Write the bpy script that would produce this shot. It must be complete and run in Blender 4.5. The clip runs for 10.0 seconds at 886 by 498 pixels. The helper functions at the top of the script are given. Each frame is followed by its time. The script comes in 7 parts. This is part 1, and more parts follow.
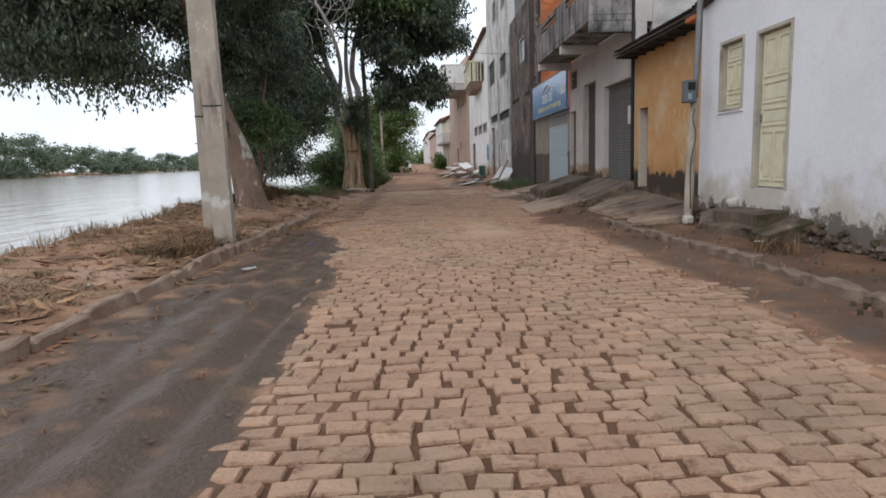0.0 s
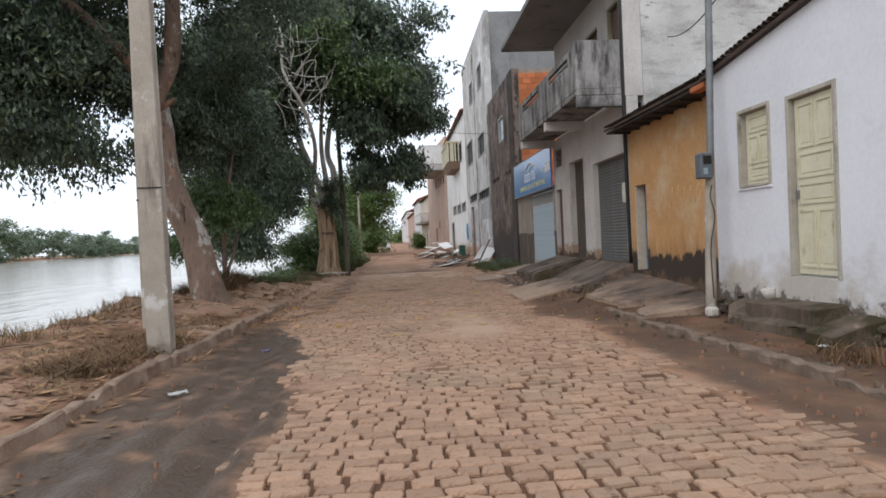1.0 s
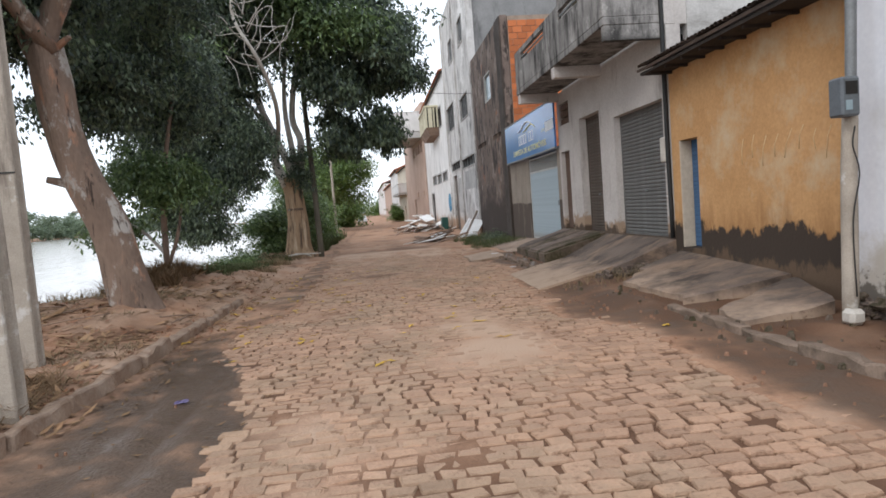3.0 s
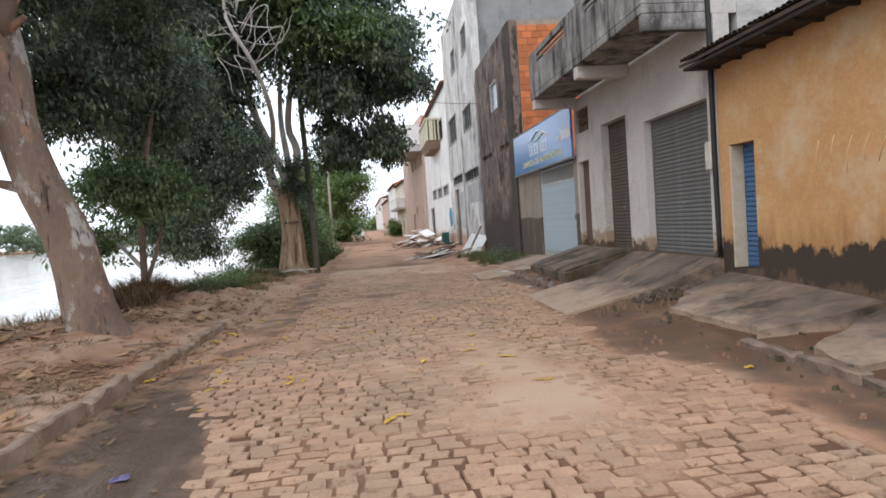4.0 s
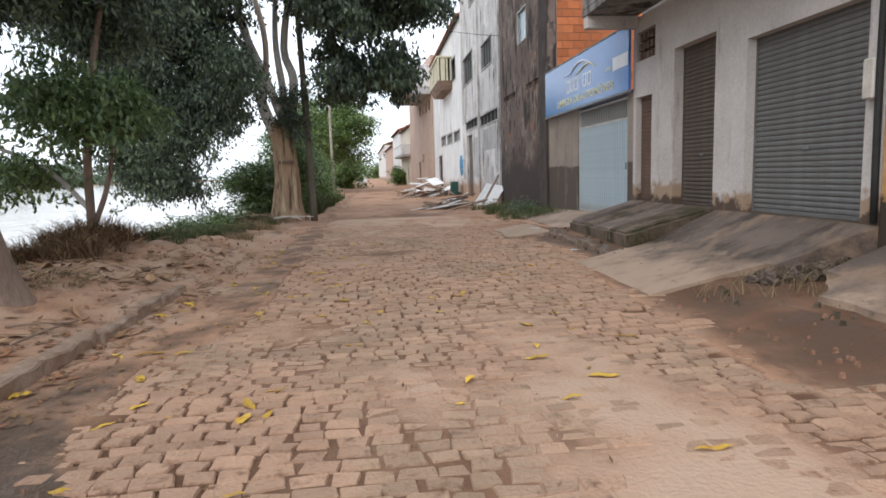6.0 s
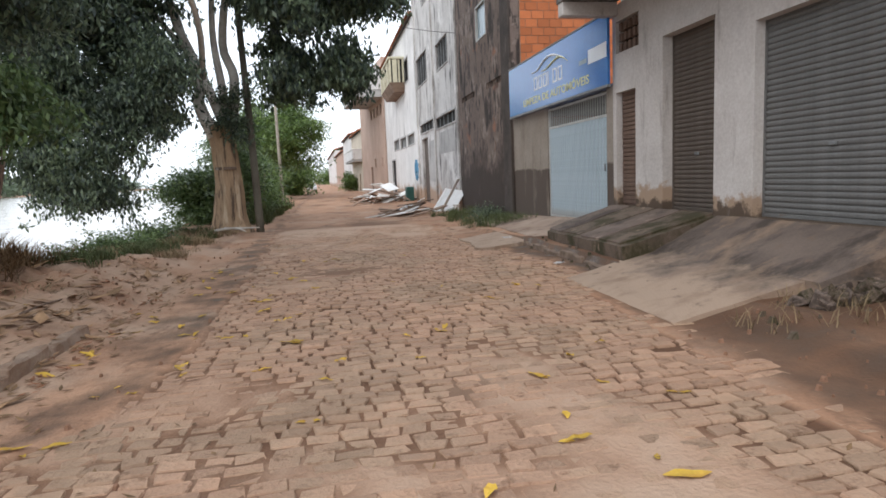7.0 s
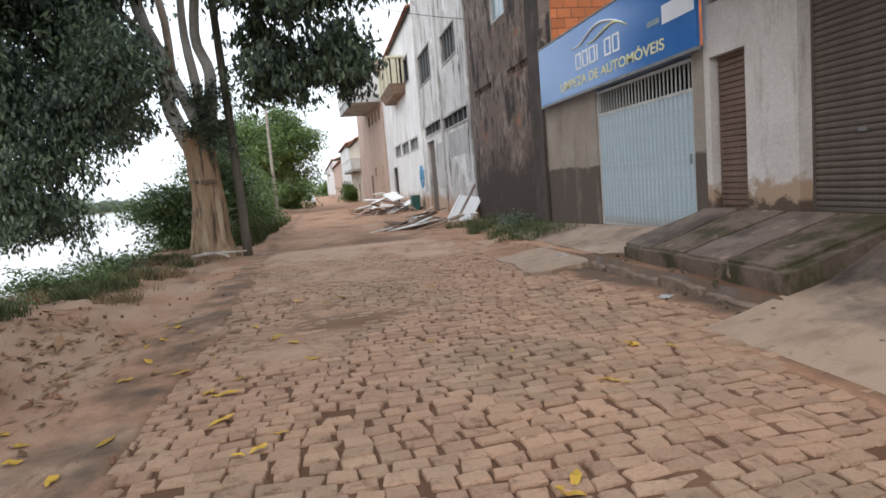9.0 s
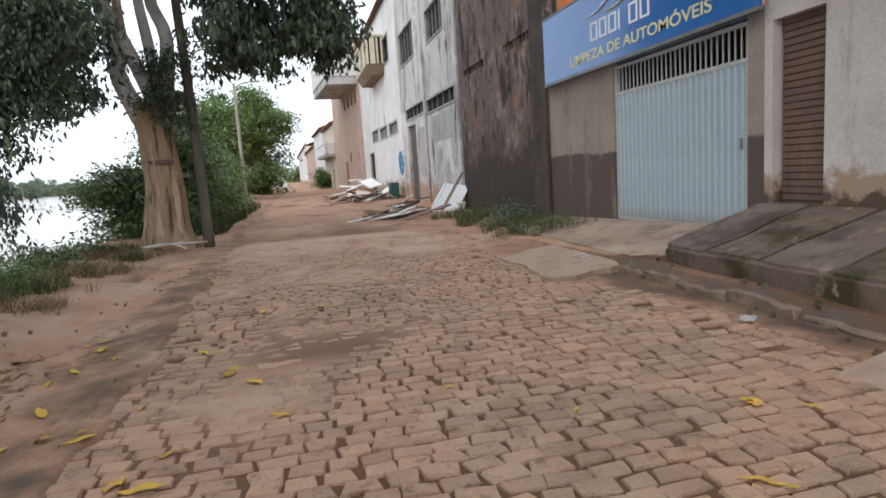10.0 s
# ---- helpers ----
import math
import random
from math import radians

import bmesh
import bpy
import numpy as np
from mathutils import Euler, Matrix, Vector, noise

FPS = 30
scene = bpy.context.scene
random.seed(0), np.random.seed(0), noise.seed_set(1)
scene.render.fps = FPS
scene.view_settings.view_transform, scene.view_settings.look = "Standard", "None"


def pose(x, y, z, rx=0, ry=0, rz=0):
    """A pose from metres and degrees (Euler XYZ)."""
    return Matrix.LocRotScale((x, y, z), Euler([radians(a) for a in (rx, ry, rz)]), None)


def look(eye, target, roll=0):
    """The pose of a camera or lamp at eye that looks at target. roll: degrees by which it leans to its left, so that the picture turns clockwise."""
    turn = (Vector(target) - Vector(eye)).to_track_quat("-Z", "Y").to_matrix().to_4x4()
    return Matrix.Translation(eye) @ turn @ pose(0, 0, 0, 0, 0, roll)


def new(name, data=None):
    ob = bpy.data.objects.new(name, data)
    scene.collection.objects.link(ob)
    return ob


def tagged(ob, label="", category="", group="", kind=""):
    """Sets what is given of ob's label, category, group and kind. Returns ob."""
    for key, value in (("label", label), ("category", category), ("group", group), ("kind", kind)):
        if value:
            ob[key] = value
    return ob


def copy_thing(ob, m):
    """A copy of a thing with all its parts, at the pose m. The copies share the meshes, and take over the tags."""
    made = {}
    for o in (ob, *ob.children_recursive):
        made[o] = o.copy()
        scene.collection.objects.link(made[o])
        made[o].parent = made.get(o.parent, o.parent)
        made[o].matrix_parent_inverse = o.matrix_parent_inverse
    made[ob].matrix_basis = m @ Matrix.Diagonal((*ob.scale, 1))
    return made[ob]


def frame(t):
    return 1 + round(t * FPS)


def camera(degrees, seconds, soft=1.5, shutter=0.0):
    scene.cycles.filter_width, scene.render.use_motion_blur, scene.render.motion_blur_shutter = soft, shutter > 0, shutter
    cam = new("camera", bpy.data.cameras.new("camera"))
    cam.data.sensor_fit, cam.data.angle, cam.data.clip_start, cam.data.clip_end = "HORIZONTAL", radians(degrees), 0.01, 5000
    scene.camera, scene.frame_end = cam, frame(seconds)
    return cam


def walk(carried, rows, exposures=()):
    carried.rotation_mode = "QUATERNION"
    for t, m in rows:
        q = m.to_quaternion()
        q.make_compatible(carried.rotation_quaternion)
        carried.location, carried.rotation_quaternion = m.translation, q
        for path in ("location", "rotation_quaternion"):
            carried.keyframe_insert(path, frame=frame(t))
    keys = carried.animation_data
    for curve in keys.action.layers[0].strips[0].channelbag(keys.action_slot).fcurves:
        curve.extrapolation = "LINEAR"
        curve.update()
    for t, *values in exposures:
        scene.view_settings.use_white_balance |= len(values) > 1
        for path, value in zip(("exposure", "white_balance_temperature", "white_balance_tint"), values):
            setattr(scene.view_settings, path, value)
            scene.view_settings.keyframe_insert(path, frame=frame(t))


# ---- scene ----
cam = camera(72.5, 10.0, soft=1.65)
PATH = [
    (0, (-0.033, -0.029, 1.422), (0.028, 1.949, 1.132), -1.9),
    (0.5, (0.011, 0.837, 1.481), (0.038, 2.828, 1.291), -3.0),
    (1, (-0.024, 1.71, 1.561), (0.117, 3.704, 1.524), -2.7),
    (1.5, (0.018, 2.582, 1.604), (0.187, 4.57, 1.47), -2.1),
    (2, (-0.002, 3.448, 1.713), (0.123, 5.444, 1.756), -2.1),
    (2.5, (-0.057, 4.193, 1.707), (0.065, 6.189, 1.707), -1.6),
    (2.7, (-0.065, 4.548, 1.695), (0.103, 6.538, 1.592), -3.2),
    (3.8, (-0.211, 6.396, 1.671), (0.021, 8.376, 1.51), -5.1),
    (4, (-0.225, 6.705, 1.643), (-0.002, 8.69, 1.555), -3.9),
    (4.5, (-0.3, 7.515, 1.629), (-0.193, 9.504, 1.442), -2.5),
    (5, (-0.364, 8.329, 1.622), (-0.196, 10.312, 1.425), -4.7),
    (5.2, (-0.361, 8.63, 1.569), (-0.235, 10.621, 1.429), -5.3),
    (6.3, (-0.394, 10.282, 1.472), (-0.171, 12.251, 1.198), -0.7),
    (6.5, (-0.423, 10.607, 1.449), (-0.223, 12.578, 1.176), -0.6),
    (7, (-0.436, 11.49, 1.503), (-0.069, 13.442, 1.263), -2.5),
    (7.5, (-0.379, 12.308, 1.493), (-0.062, 14.267, 1.243), -0.9),
    (8, (-0.374, 13.239, 1.488), (0.026, 15.177, 1.197), -1.8),
    (8.5, (-0.392, 14.109, 1.455), (-0.016, 16.059, 1.215), -2.8),
    (9, (-0.406, 14.984, 1.482), (-0.04, 16.939, 1.265), -4.8),
    (9.5, (-0.393, 15.873, 1.448), (-0.036, 17.821, 1.171), -1.4),
    (10, (-0.438, 16.917, 1.446), (0.012, 18.848, 1.185), -3.7),
]
walk(cam, [(t, look(eye, target, roll)) for t, eye, target, roll in PATH],
     exposures=[(0.0, -0.16), (1.0, 0.0), (2.5, 0.22), (4.5, 0.44), (6.5, 0.43), (8.0, 0.45), (9.0, 0.44), (10.0, 0.37)])

# ---- world, sun ----
world = bpy.data.worlds.new("overcast_sky")
scene.world = world
world.use_nodes = True
wn, wl = world.node_tree.nodes, world.node_tree.links
wn.clear()
w_out, w_bg = wn.new("ShaderNodeOutputWorld"), wn.new("ShaderNodeBackground")
sky = wn.new("ShaderNodeTexSky")
sky.sky_type, sky.sun_disc = "NISHITA", False
sky.sun_elevation, sky.sun_rotation = radians(42), radians(216)
sky.air_density, sky.dust_density = 1.2, 2.5
dim = wn.new("ShaderNodeVectorMath")
dim.operation = "SCALE"
dim.inputs["Scale"].default_value = 0.13
w_co, w_map, w_noise, w_ramp = wn.new("ShaderNodeTexCoord"), wn.new("ShaderNodeMapping"), wn.new("ShaderNodeTexNoise"), wn.new("ShaderNodeValToRGB")
w_map.inputs["Scale"].default_value = (1.5, 1.5, 5.0)
w_noise.inputs["Scale"].default_value, w_noise.inputs["Detail"].default_value = 1.6, 5
w_ramp.color_ramp.elements[0].position, w_ramp.color_ramp.elements[1].position = 0.36, 0.6
w_ramp.color_ramp.elements[0].color, w_ramp.color_ramp.elements[1].color = (0.66, 0.66, 0.66, 1), (0.96, 0.96, 0.96, 1)
w_mix = wn.new("ShaderNodeMixRGB")
w_mix.inputs[2].default_value = (0.86, 0.93, 1.03, 1)
wl.new(w_co.outputs["Generated"], w_map.inputs["Vector"])
wl.new(w_map.outputs["Vector"], w_noise.inputs["Vector"])
wl.new(w_noise.outputs["Fac"], w_ramp.inputs["Fac"])
wl.new(w_ramp.outputs["Color"], w_mix.inputs[0])
wl.new(sky.outputs["Color"], dim.inputs[0])
wl.new(dim.outputs["Vector"], w_mix.inputs[1])
wl.new(w_mix.outputs["Color"], w_bg.inputs["Color"])
wl.new(w_bg.outputs["Background"], w_out.inputs["Surface"])
w_bg.inputs["Strength"].default_value = 1.42

sun_data = bpy.data.lights.new("sun", "SUN")
sun_data.energy, sun_data.angle, sun_data.color = 0.55, radians(35), (1.0, 0.985, 0.96)
sun = new("sun", sun_data)
sun.matrix_world = look((-13, -18, 20), (0, 0, 0))
scene.view_settings.exposure = 0.0


# ---- materials ----
def material(name, base, other, rough=0.85, scale=2.0, fine=25.0, bump=0.15, spread=0.5, metal=0.0, stains=(), per_piece=0.0, wet=None, stretch=(1, 1, 1), coarse=0.0):
    """base and other mixed by a broad noise, grain from a fine one; stains: (colour, scale, low, high, z_top, z_soft, stretch)."""
    m = bpy.data.materials.new(name)
    m.use_nodes = True
    n, l = m.node_tree.nodes, m.node_tree.links
    b = n["Principled BSDF"]
    co = n.new("ShaderNodeTexCoord")
    mp = n.new("ShaderNodeMapping")
    mp.inputs["Scale"].default_value = stretch
    l.new(co.outputs["Object"], mp.inputs["Vector"])
    big, small = n.new("ShaderNodeTexNoise"), n.new("ShaderNodeTexNoise")
    big.inputs["Scale"].default_value, big.inputs["Detail"].default_value, big.inputs["Roughness"].default_value = scale, 6, 0.62
    small.inputs["Scale"].default_value, small.inputs["Detail"].default_value = fine, 4
    for t in (big, small):
        l.new(mp.outputs["Vector"], t.inputs["Vector"])
    ramp = n.new("ShaderNodeValToRGB")
    ramp.color_ramp.elements[0].position, ramp.color_ramp.elements[1].position = 0.5 - spread / 3, 0.5 + spread / 3
    ramp.color_ramp.elements[0].color, ramp.color_ramp.elements[1].color = (*base, 1), (*other, 1)
    l.new(big.outputs["Fac"], ramp.inputs["Fac"])
    grain = n.new("ShaderNodeMixRGB")
    grain.blend_type = "OVERLAY"
    grain.inputs[0].default_value = 0.24
    l.new(ramp.outputs["Color"], grain.inputs[1])
    l.new(small.outputs["Fac"], grain.inputs[2])
    colour = grain.outputs["Color"]
    for tint, s, low, high, z_top, z_soft, pull in stains:
        sm = n.new("ShaderNodeMapping")
        sm.inputs["Scale"].default_value = pull
        sm.inputs["Location"].default_value = (s * 1.7, 3.1, 0)
        l.new(co.outputs["Object"], sm.inputs["Vector"])
        sn = n.new("ShaderNodeTexNoise")
        sn.inputs["Scale"].default_value, sn.inputs["Detail"].default_value, sn.inputs["Roughness"].default_value = s, 7, 0.68
        l.new(sm.outputs["Vector"], sn.inputs["Vector"])
        value = sn.outputs["Fac"]
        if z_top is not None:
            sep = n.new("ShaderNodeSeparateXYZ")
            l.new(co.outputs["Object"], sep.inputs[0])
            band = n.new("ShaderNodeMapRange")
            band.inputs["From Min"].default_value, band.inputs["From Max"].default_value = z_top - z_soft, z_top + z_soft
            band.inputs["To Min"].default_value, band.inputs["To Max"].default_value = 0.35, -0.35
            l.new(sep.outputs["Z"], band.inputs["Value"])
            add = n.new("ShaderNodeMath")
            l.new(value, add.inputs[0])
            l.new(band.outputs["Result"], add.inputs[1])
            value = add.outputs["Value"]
        rng = n.new("ShaderNodeMapRange")
        rng.inputs["From Min"].default_value, rng.inputs["From Max"].default_value = low, high
        l.new(value, rng.inputs["Value"])
        mix = n.new("ShaderNodeMixRGB")
        mix.inputs[2].default_value = (*tint, 1)
        l.new(rng.outputs["Result"], mix.inputs[0])
        l.new(colour, mix.inputs[1])
        colour = mix.outputs["Color"]
    if per_piece:
        info = n.new("ShaderNodeObjectInfo")
        geo = n.new("ShaderNodeNewGeometry")
        both = n.new("ShaderNodeMath")
        l.new(info.outputs["Random"], both.inputs[0])
        l.new(geo.outputs["Random Per Island"], both.inputs[1])
        frac = n.new("ShaderNodeMath")
        frac.operation = "FRACT"
        l.new(both.outputs["Value"], frac.inputs[0])
        vr = n.new("ShaderNodeMapRange")
        vr.inputs["To Min"].default_value, vr.inputs["To Max"].default_value = 1 - per_piece, 1 + per_piece
        l.new(frac.outputs["Value"], vr.inputs["Value"])
        sc = n.new("ShaderNodeVectorMath")
        sc.operation = "SCALE"
        l.new(colour, sc.inputs[0])
        l.new(vr.outputs["Result"], sc.inputs["Scale"])
        colour = sc.outputs["Vector"]
    l.new(colour, b.inputs["Base Color"])
    rr = n.new("ShaderNodeMapRange")
    rr.inputs["To Min"].default_value, rr.inputs["To Max"].default_value = max(rough - 0.12, 0.03), min(rough + 0.12, 1)
    l.new(big.outputs["Fac"], rr.inputs["Value"])
    l.new(rr.outputs["Result"], b.inputs["Roughness"])
    b.inputs["Metallic"].default_value = metal
    b.inputs["Specular IOR Level"].default_value = 0.3
    if bump:
        bp = n.new("ShaderNodeBump")
        bp.inputs["Strength"].default_value, bp.inputs["Distance"].default_value = bump, 0.03
        hs = n.new("ShaderNodeMath")
        hs.operation = "MULTIPLY_ADD"
        hs.inputs[1].default_value = coarse
        l.new(big.outputs["Fac"], hs.inputs[0])
        l.new(small.outputs["Fac"], hs.inputs[2])
        l.new(hs.outputs["Value"], bp.inputs["Height"])
        l.new(bp.outputs["Normal"], b.inputs["Normal"])
    return m


FLAT = (1, 1, 1)
DRIP = (1.3, 1.3, 0.3)
M = {
    "stone": material("granite_sett", (0.36, 0.218, 0.142), (0.43, 0.272, 0.182), 0.76, 3.5, 40, 0.6, 0.7, stains=(((0.37, 0.28, 0.19), 0.5, 0.46, 0.72, None, 0, FLAT), ((0.44, 0.272, 0.175), 0.9, 0.5, 0.68, None, 0, FLAT), ((0.25, 0.145, 0.09), 0.5, 0.54, 0.74, None, 0, FLAT), ((0.18, 0.1, 0.06), 7.0, 0.55, 0.7, None, 0, FLAT)), per_piece=0.15, coarse=0.8),
    "kerb": material("worn_concrete_kerb", (0.4, 0.3, 0.225), (0.25, 0.18, 0.135), 0.9, 3, 45, 0.4, stains=(((0.2, 0.115, 0.07), 1.5, 0.45, 0.65, None, 0, FLAT),)),
    "kerb_dark": material("dusty_dark_kerb", (0.25, 0.18, 0.135), (0.15, 0.108, 0.08), 0.9, 3, 45, 0.4, stains=(((0.075, 0.058, 0.042), 1.6, 0.52, 0.66, None, 0, FLAT), ((0.4, 0.31, 0.25), 2.4, 0.62, 0.7, None, 0, FLAT))),
    "concrete": material("old_concrete", (0.19, 0.142, 0.115), (0.12, 0.088, 0.07), 0.8, 1.5, 35, 0.4, stains=(((0.07, 0.052, 0.042), 0.9, 0.47, 0.58, None, 0, FLAT), ((0.3, 0.22, 0.17), 1.9, 0.58, 0.64, None, 0, (0.5, 1.6, 1)))),
    "ledge": material("mossy_cement", (0.17, 0.125, 0.095), (0.1, 0.074, 0.054), 0.9, 2.0, 35, 0.5, stains=(((0.05, 0.042, 0.02), 1.5, 0.46, 0.58, None, 0, (1, 1, 0.6)), ((0.24, 0.175, 0.13), 2.1, 0.6, 0.68, None, 0, FLAT), ((0.3, 0.22, 0.165), 3.0, 0.63, 0.7, None, 0, FLAT))),
    "slab": material("dusty_cement_slab", (0.4, 0.3, 0.23), (0.28, 0.195, 0.145), 0.9, 1.0, 40, 0.3, stains=(((0.12, 0.085, 0.065), 0.7, 0.5, 0.66, None, 0, FLAT), ((0.19, 0.115, 0.075), 2.2, 0.56, 0.66, None, 0, FLAT))),
    "ramp": material("dusty_ramp_cement", (0.17, 0.128, 0.104), (0.105, 0.08, 0.066), 0.85, 1.3, 35, 0.4, stains=(((0.065, 0.05, 0.041), 0.9, 0.5, 0.62, None, 0, (0.7, 1.5, 1)), ((0.38, 0.275, 0.2), 1.1, 0.5, 0.74, 0.2, 0.26, FLAT), ((0.27, 0.185, 0.13), 1.4, 0.5, 0.68, None, 0, (0.7, 1.3, 1)), ((0.16, 0.11, 0.08), 4.0, 0.58, 0.7, None, 0, FLAT))),
    "pole": material("precast_concrete", (0.45, 0.39, 0.325), (0.32, 0.275, 0.225), 0.9, 2.0, 60, 0.3, stains=(((0.58, 0.55, 0.51), 2.2, 0.6, 0.67, None, 0, FLAT), ((0.16, 0.13, 0.105), 1.4, 0.56, 0.7, None, 0, (3, 3, 0.4)),)),
    "white_wall": material("limewashed_plaster", (0.75, 0.75, 0.78), (0.68, 0.68, 0.71), 0.9, 0.8, 18, 0.08, stains=(((0.5, 0.455, 0.4), 1.3, 0.52, 0.74, 1.2, 0.9, FLAT), ((0.15, 0.13, 0.11), 4.5, 0.62, 0.72, 0.72, 0.42, FLAT), ((0.6, 0.59, 0.58), 0.9, 0.6, 0.8, None, 0, FLAT))),
    "ocher_wall": material("ocher_plaster", (0.58, 0.335, 0.155), (0.49, 0.27, 0.115), 0.9, 0.8, 20, 0.2, stains=(((0.56, 0.42, 0.27), 0.7, 0.52, 0.68, None, 0, FLAT), ((0.34, 0.175, 0.07), 1.8, 0.56, 0.85, 1.5, 0.9, (1.6, 1.6, 0.35)), ((0.055, 0.04, 0.03), 2.2, 0.5, 0.58, 1.0, 0.34, (1.0, 1.0, 0.6)), ((0.13, 0.085, 0.055), 3.5, 0.56, 0.66, 0.6, 0.5, (1.0, 1.0, 0.5)))),
    "shop_wall": material("faded_white_plaster", (0.6, 0.56, 0.53), (0.48, 0.44, 0.41), 0.9, 0.7, 22, 0.22, stains=(((0.36, 0.255, 0.18), 2.0, 0.54, 0.64, 1.15, 0.45, FLAT), ((0.1, 0.07, 0.05), 2.4, 0.6, 0.7, 1.0, 0.35, FLAT), ((0.26, 0.22, 0.19), 1.2, 0.6, 0.76, None, 0, (2, 2, 0.4)))),
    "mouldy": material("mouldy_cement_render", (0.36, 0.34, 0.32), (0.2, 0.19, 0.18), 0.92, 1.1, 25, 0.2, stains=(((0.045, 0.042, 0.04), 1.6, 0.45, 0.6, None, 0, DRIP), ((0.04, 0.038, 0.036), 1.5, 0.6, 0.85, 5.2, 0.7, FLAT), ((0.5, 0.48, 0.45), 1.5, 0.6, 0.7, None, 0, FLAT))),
    "block": material("whitewashed_block", (0.62, 0.6, 0.57), (0.45, 0.43, 0.41), 0.92, 0.8, 20, 0.35, stains=(((0.3, 0.28, 0.26), 0.9, 0.5, 0.68, None, 0, (1, 1, 2.8)), ((0.1, 0.095, 0.09), 1.5, 0.6, 0.72, None, 0, (1, 1, 3.0)))),
    "dark_wall": material("blackened_render", (0.2, 0.15, 0.125), (0.125, 0.092, 0.077), 0.93, 0.9, 18, 0.4, spread=0.7, stains=(((0.26, 0.205, 0.175), 0.9, 0.53, 0.6, None, 0, FLAT), ((0.27, 0.13, 0.085), 0.7, 0.6, 0.66, None, 0, FLAT), ((0.042, 0.032, 0.028), 1.5, 0.53, 0.6, None, 0, (1.2, 1.2, 0.42)), ((0.05, 0.04, 0.034), 3.0, 0.55, 0.62, None, 0, (1, 1, 0.5)), ((0.055, 0.041, 0.034), 1.0, 0.5, 0.74, 2.8, 2.2, FLAT))),
    "black_mould": material("black_mouldy_pilaster", (0.085, 0.068, 0.058), (0.045, 0.037, 0.033), 0.93, 1.2, 20, 0.4, stains=(((0.2, 0.16, 0.135), 1.6, 0.6, 0.7, None, 0, (1.5, 1.5, 0.5)),)),
    "grey_wall": material("bare_cement_render", (0.27, 0.265, 0.26), (0.18, 0.178, 0.175), 0.92, 0.5, 16, 0.25, stains=(((0.09, 0.088, 0.086), 0.8, 0.55, 0.72, None, 0, DRIP),)),
    "gate_wall": material("damp_grey_render", (0.33, 0.285, 0.24), (0.25, 0.21, 0.175), 0.92, 0.8, 20, 0.22, stains=(((0.1, 0.077, 0.063), 0.5, 0.44, 0.56, 1.6, 0.16, FLAT), ((0.2, 0.165, 0.135), 1.8, 0.56, 0.72, None, 0, DRIP), ((0.06, 0.05, 0.045), 1.1, 0.6, 0.72, None, 0, DRIP))),
    "far_white": material("peeling_white_render", (0.74, 0.72, 0.7), (0.6, 0.58, 0.56), 0.9, 0.5, 12, 0.2, stains=(((0.3, 0.28, 0.265), 0.9, 0.56, 0.7, None, 0, DRIP), ((0.4, 0.28, 0.2), 0.9, 0.5, 0.7, 1.0, 0.8, FLAT))),
    "mould_white": material("mould_streaked_white_render", (0.62, 0.6, 0.58), (0.48, 0.46, 0.44), 0.92, 0.6, 12, 0.25, stains=(((0.3, 0.28, 0.265), 0.8, 0.5, 0.62, None, 0, (1.3, 1.3, 0.5)), ((0.08, 0.075, 0.07), 1.1, 0.58, 0.68, None, 0, DRIP), ((0.72, 0.7, 0.68), 0.5, 0.56, 0.64, None, 0, FLAT), ((0.42, 0.3, 0.22), 0.9, 0.5, 0.7, 1.0, 0.8, FLAT))),
    "far_grey": material("streaked_grey_render", (0.5, 0.485, 0.47), (0.36, 0.35, 0.34), 0.92, 0.4, 12, 0.2, stains=(((0.1, 0.095, 0.09), 0.6, 0.54, 0.68, None, 0, DRIP),)),
    "pink": material("faded_pink_plaster", (0.5, 0.36, 0.29), (0.42, 0.3, 0.24), 0.9, 0.5, 14, 0.15),
    "cream": material("cream_plaster", (0.58, 0.5, 0.4), (0.46, 0.39, 0.31), 0.9, 0.5, 14, 0.15),
    "brick": material("hollow_clay_brick", (0.5, 0.16, 0.06), (0.4, 0.125, 0.05), 0.9, 2.0, 40, 0.3, per_piece=0.2),
    "mortar": material("rough_mortar", (0.34, 0.26, 0.2), (0.24, 0.18, 0.14), 0.95, 3, 40, 0.4),
    "tile": material("weathered_roof_tile", (0.10, 0.07, 0.055), (0.05, 0.04, 0.035), 0.9, 2.5, 30, 0.4, per_piece=0.3),
    "tile_red": material("clay_roof_tile", (0.4, 0.15, 0.07), (0.28, 0.11, 0.06), 0.9, 2.5, 30, 0.4, per_piece=0.25),
    "cream_wood": material("cream_painted_wood", (0.68, 0.64, 0.48), (0.6, 0.555, 0.4), 0.6, 3, 50, 0.15, stains=(((0.3, 0.24, 0.14), 3.0, 0.6, 0.75, None, 0, (1, 1, 0.4)),)),
    "bare_frame": material("worn_wood_frame", (0.34, 0.29, 0.2), (0.2, 0.165, 0.12), 0.8, 4, 60, 0.3, stretch=(1, 1, 0.3)),
    "grey_frame": material("dirty_plaster_frame", (0.5, 0.46, 0.39), (0.36, 0.33, 0.275), 0.85, 3, 50, 0.25, stains=(((0.2, 0.17, 0.135), 2.5, 0.56, 0.68, None, 0, (1, 1, 0.4)),)),
    "steel_grey": material("grey_roller_shutter", (0.195, 0.192, 0.186), (0.145, 0.142, 0.137), 0.6, 1.5, 30, 0.1, metal=0.25, stains=(((0.16, 0.1, 0.06), 2.0, 0.6, 0.75, None, 0, FLAT),)),
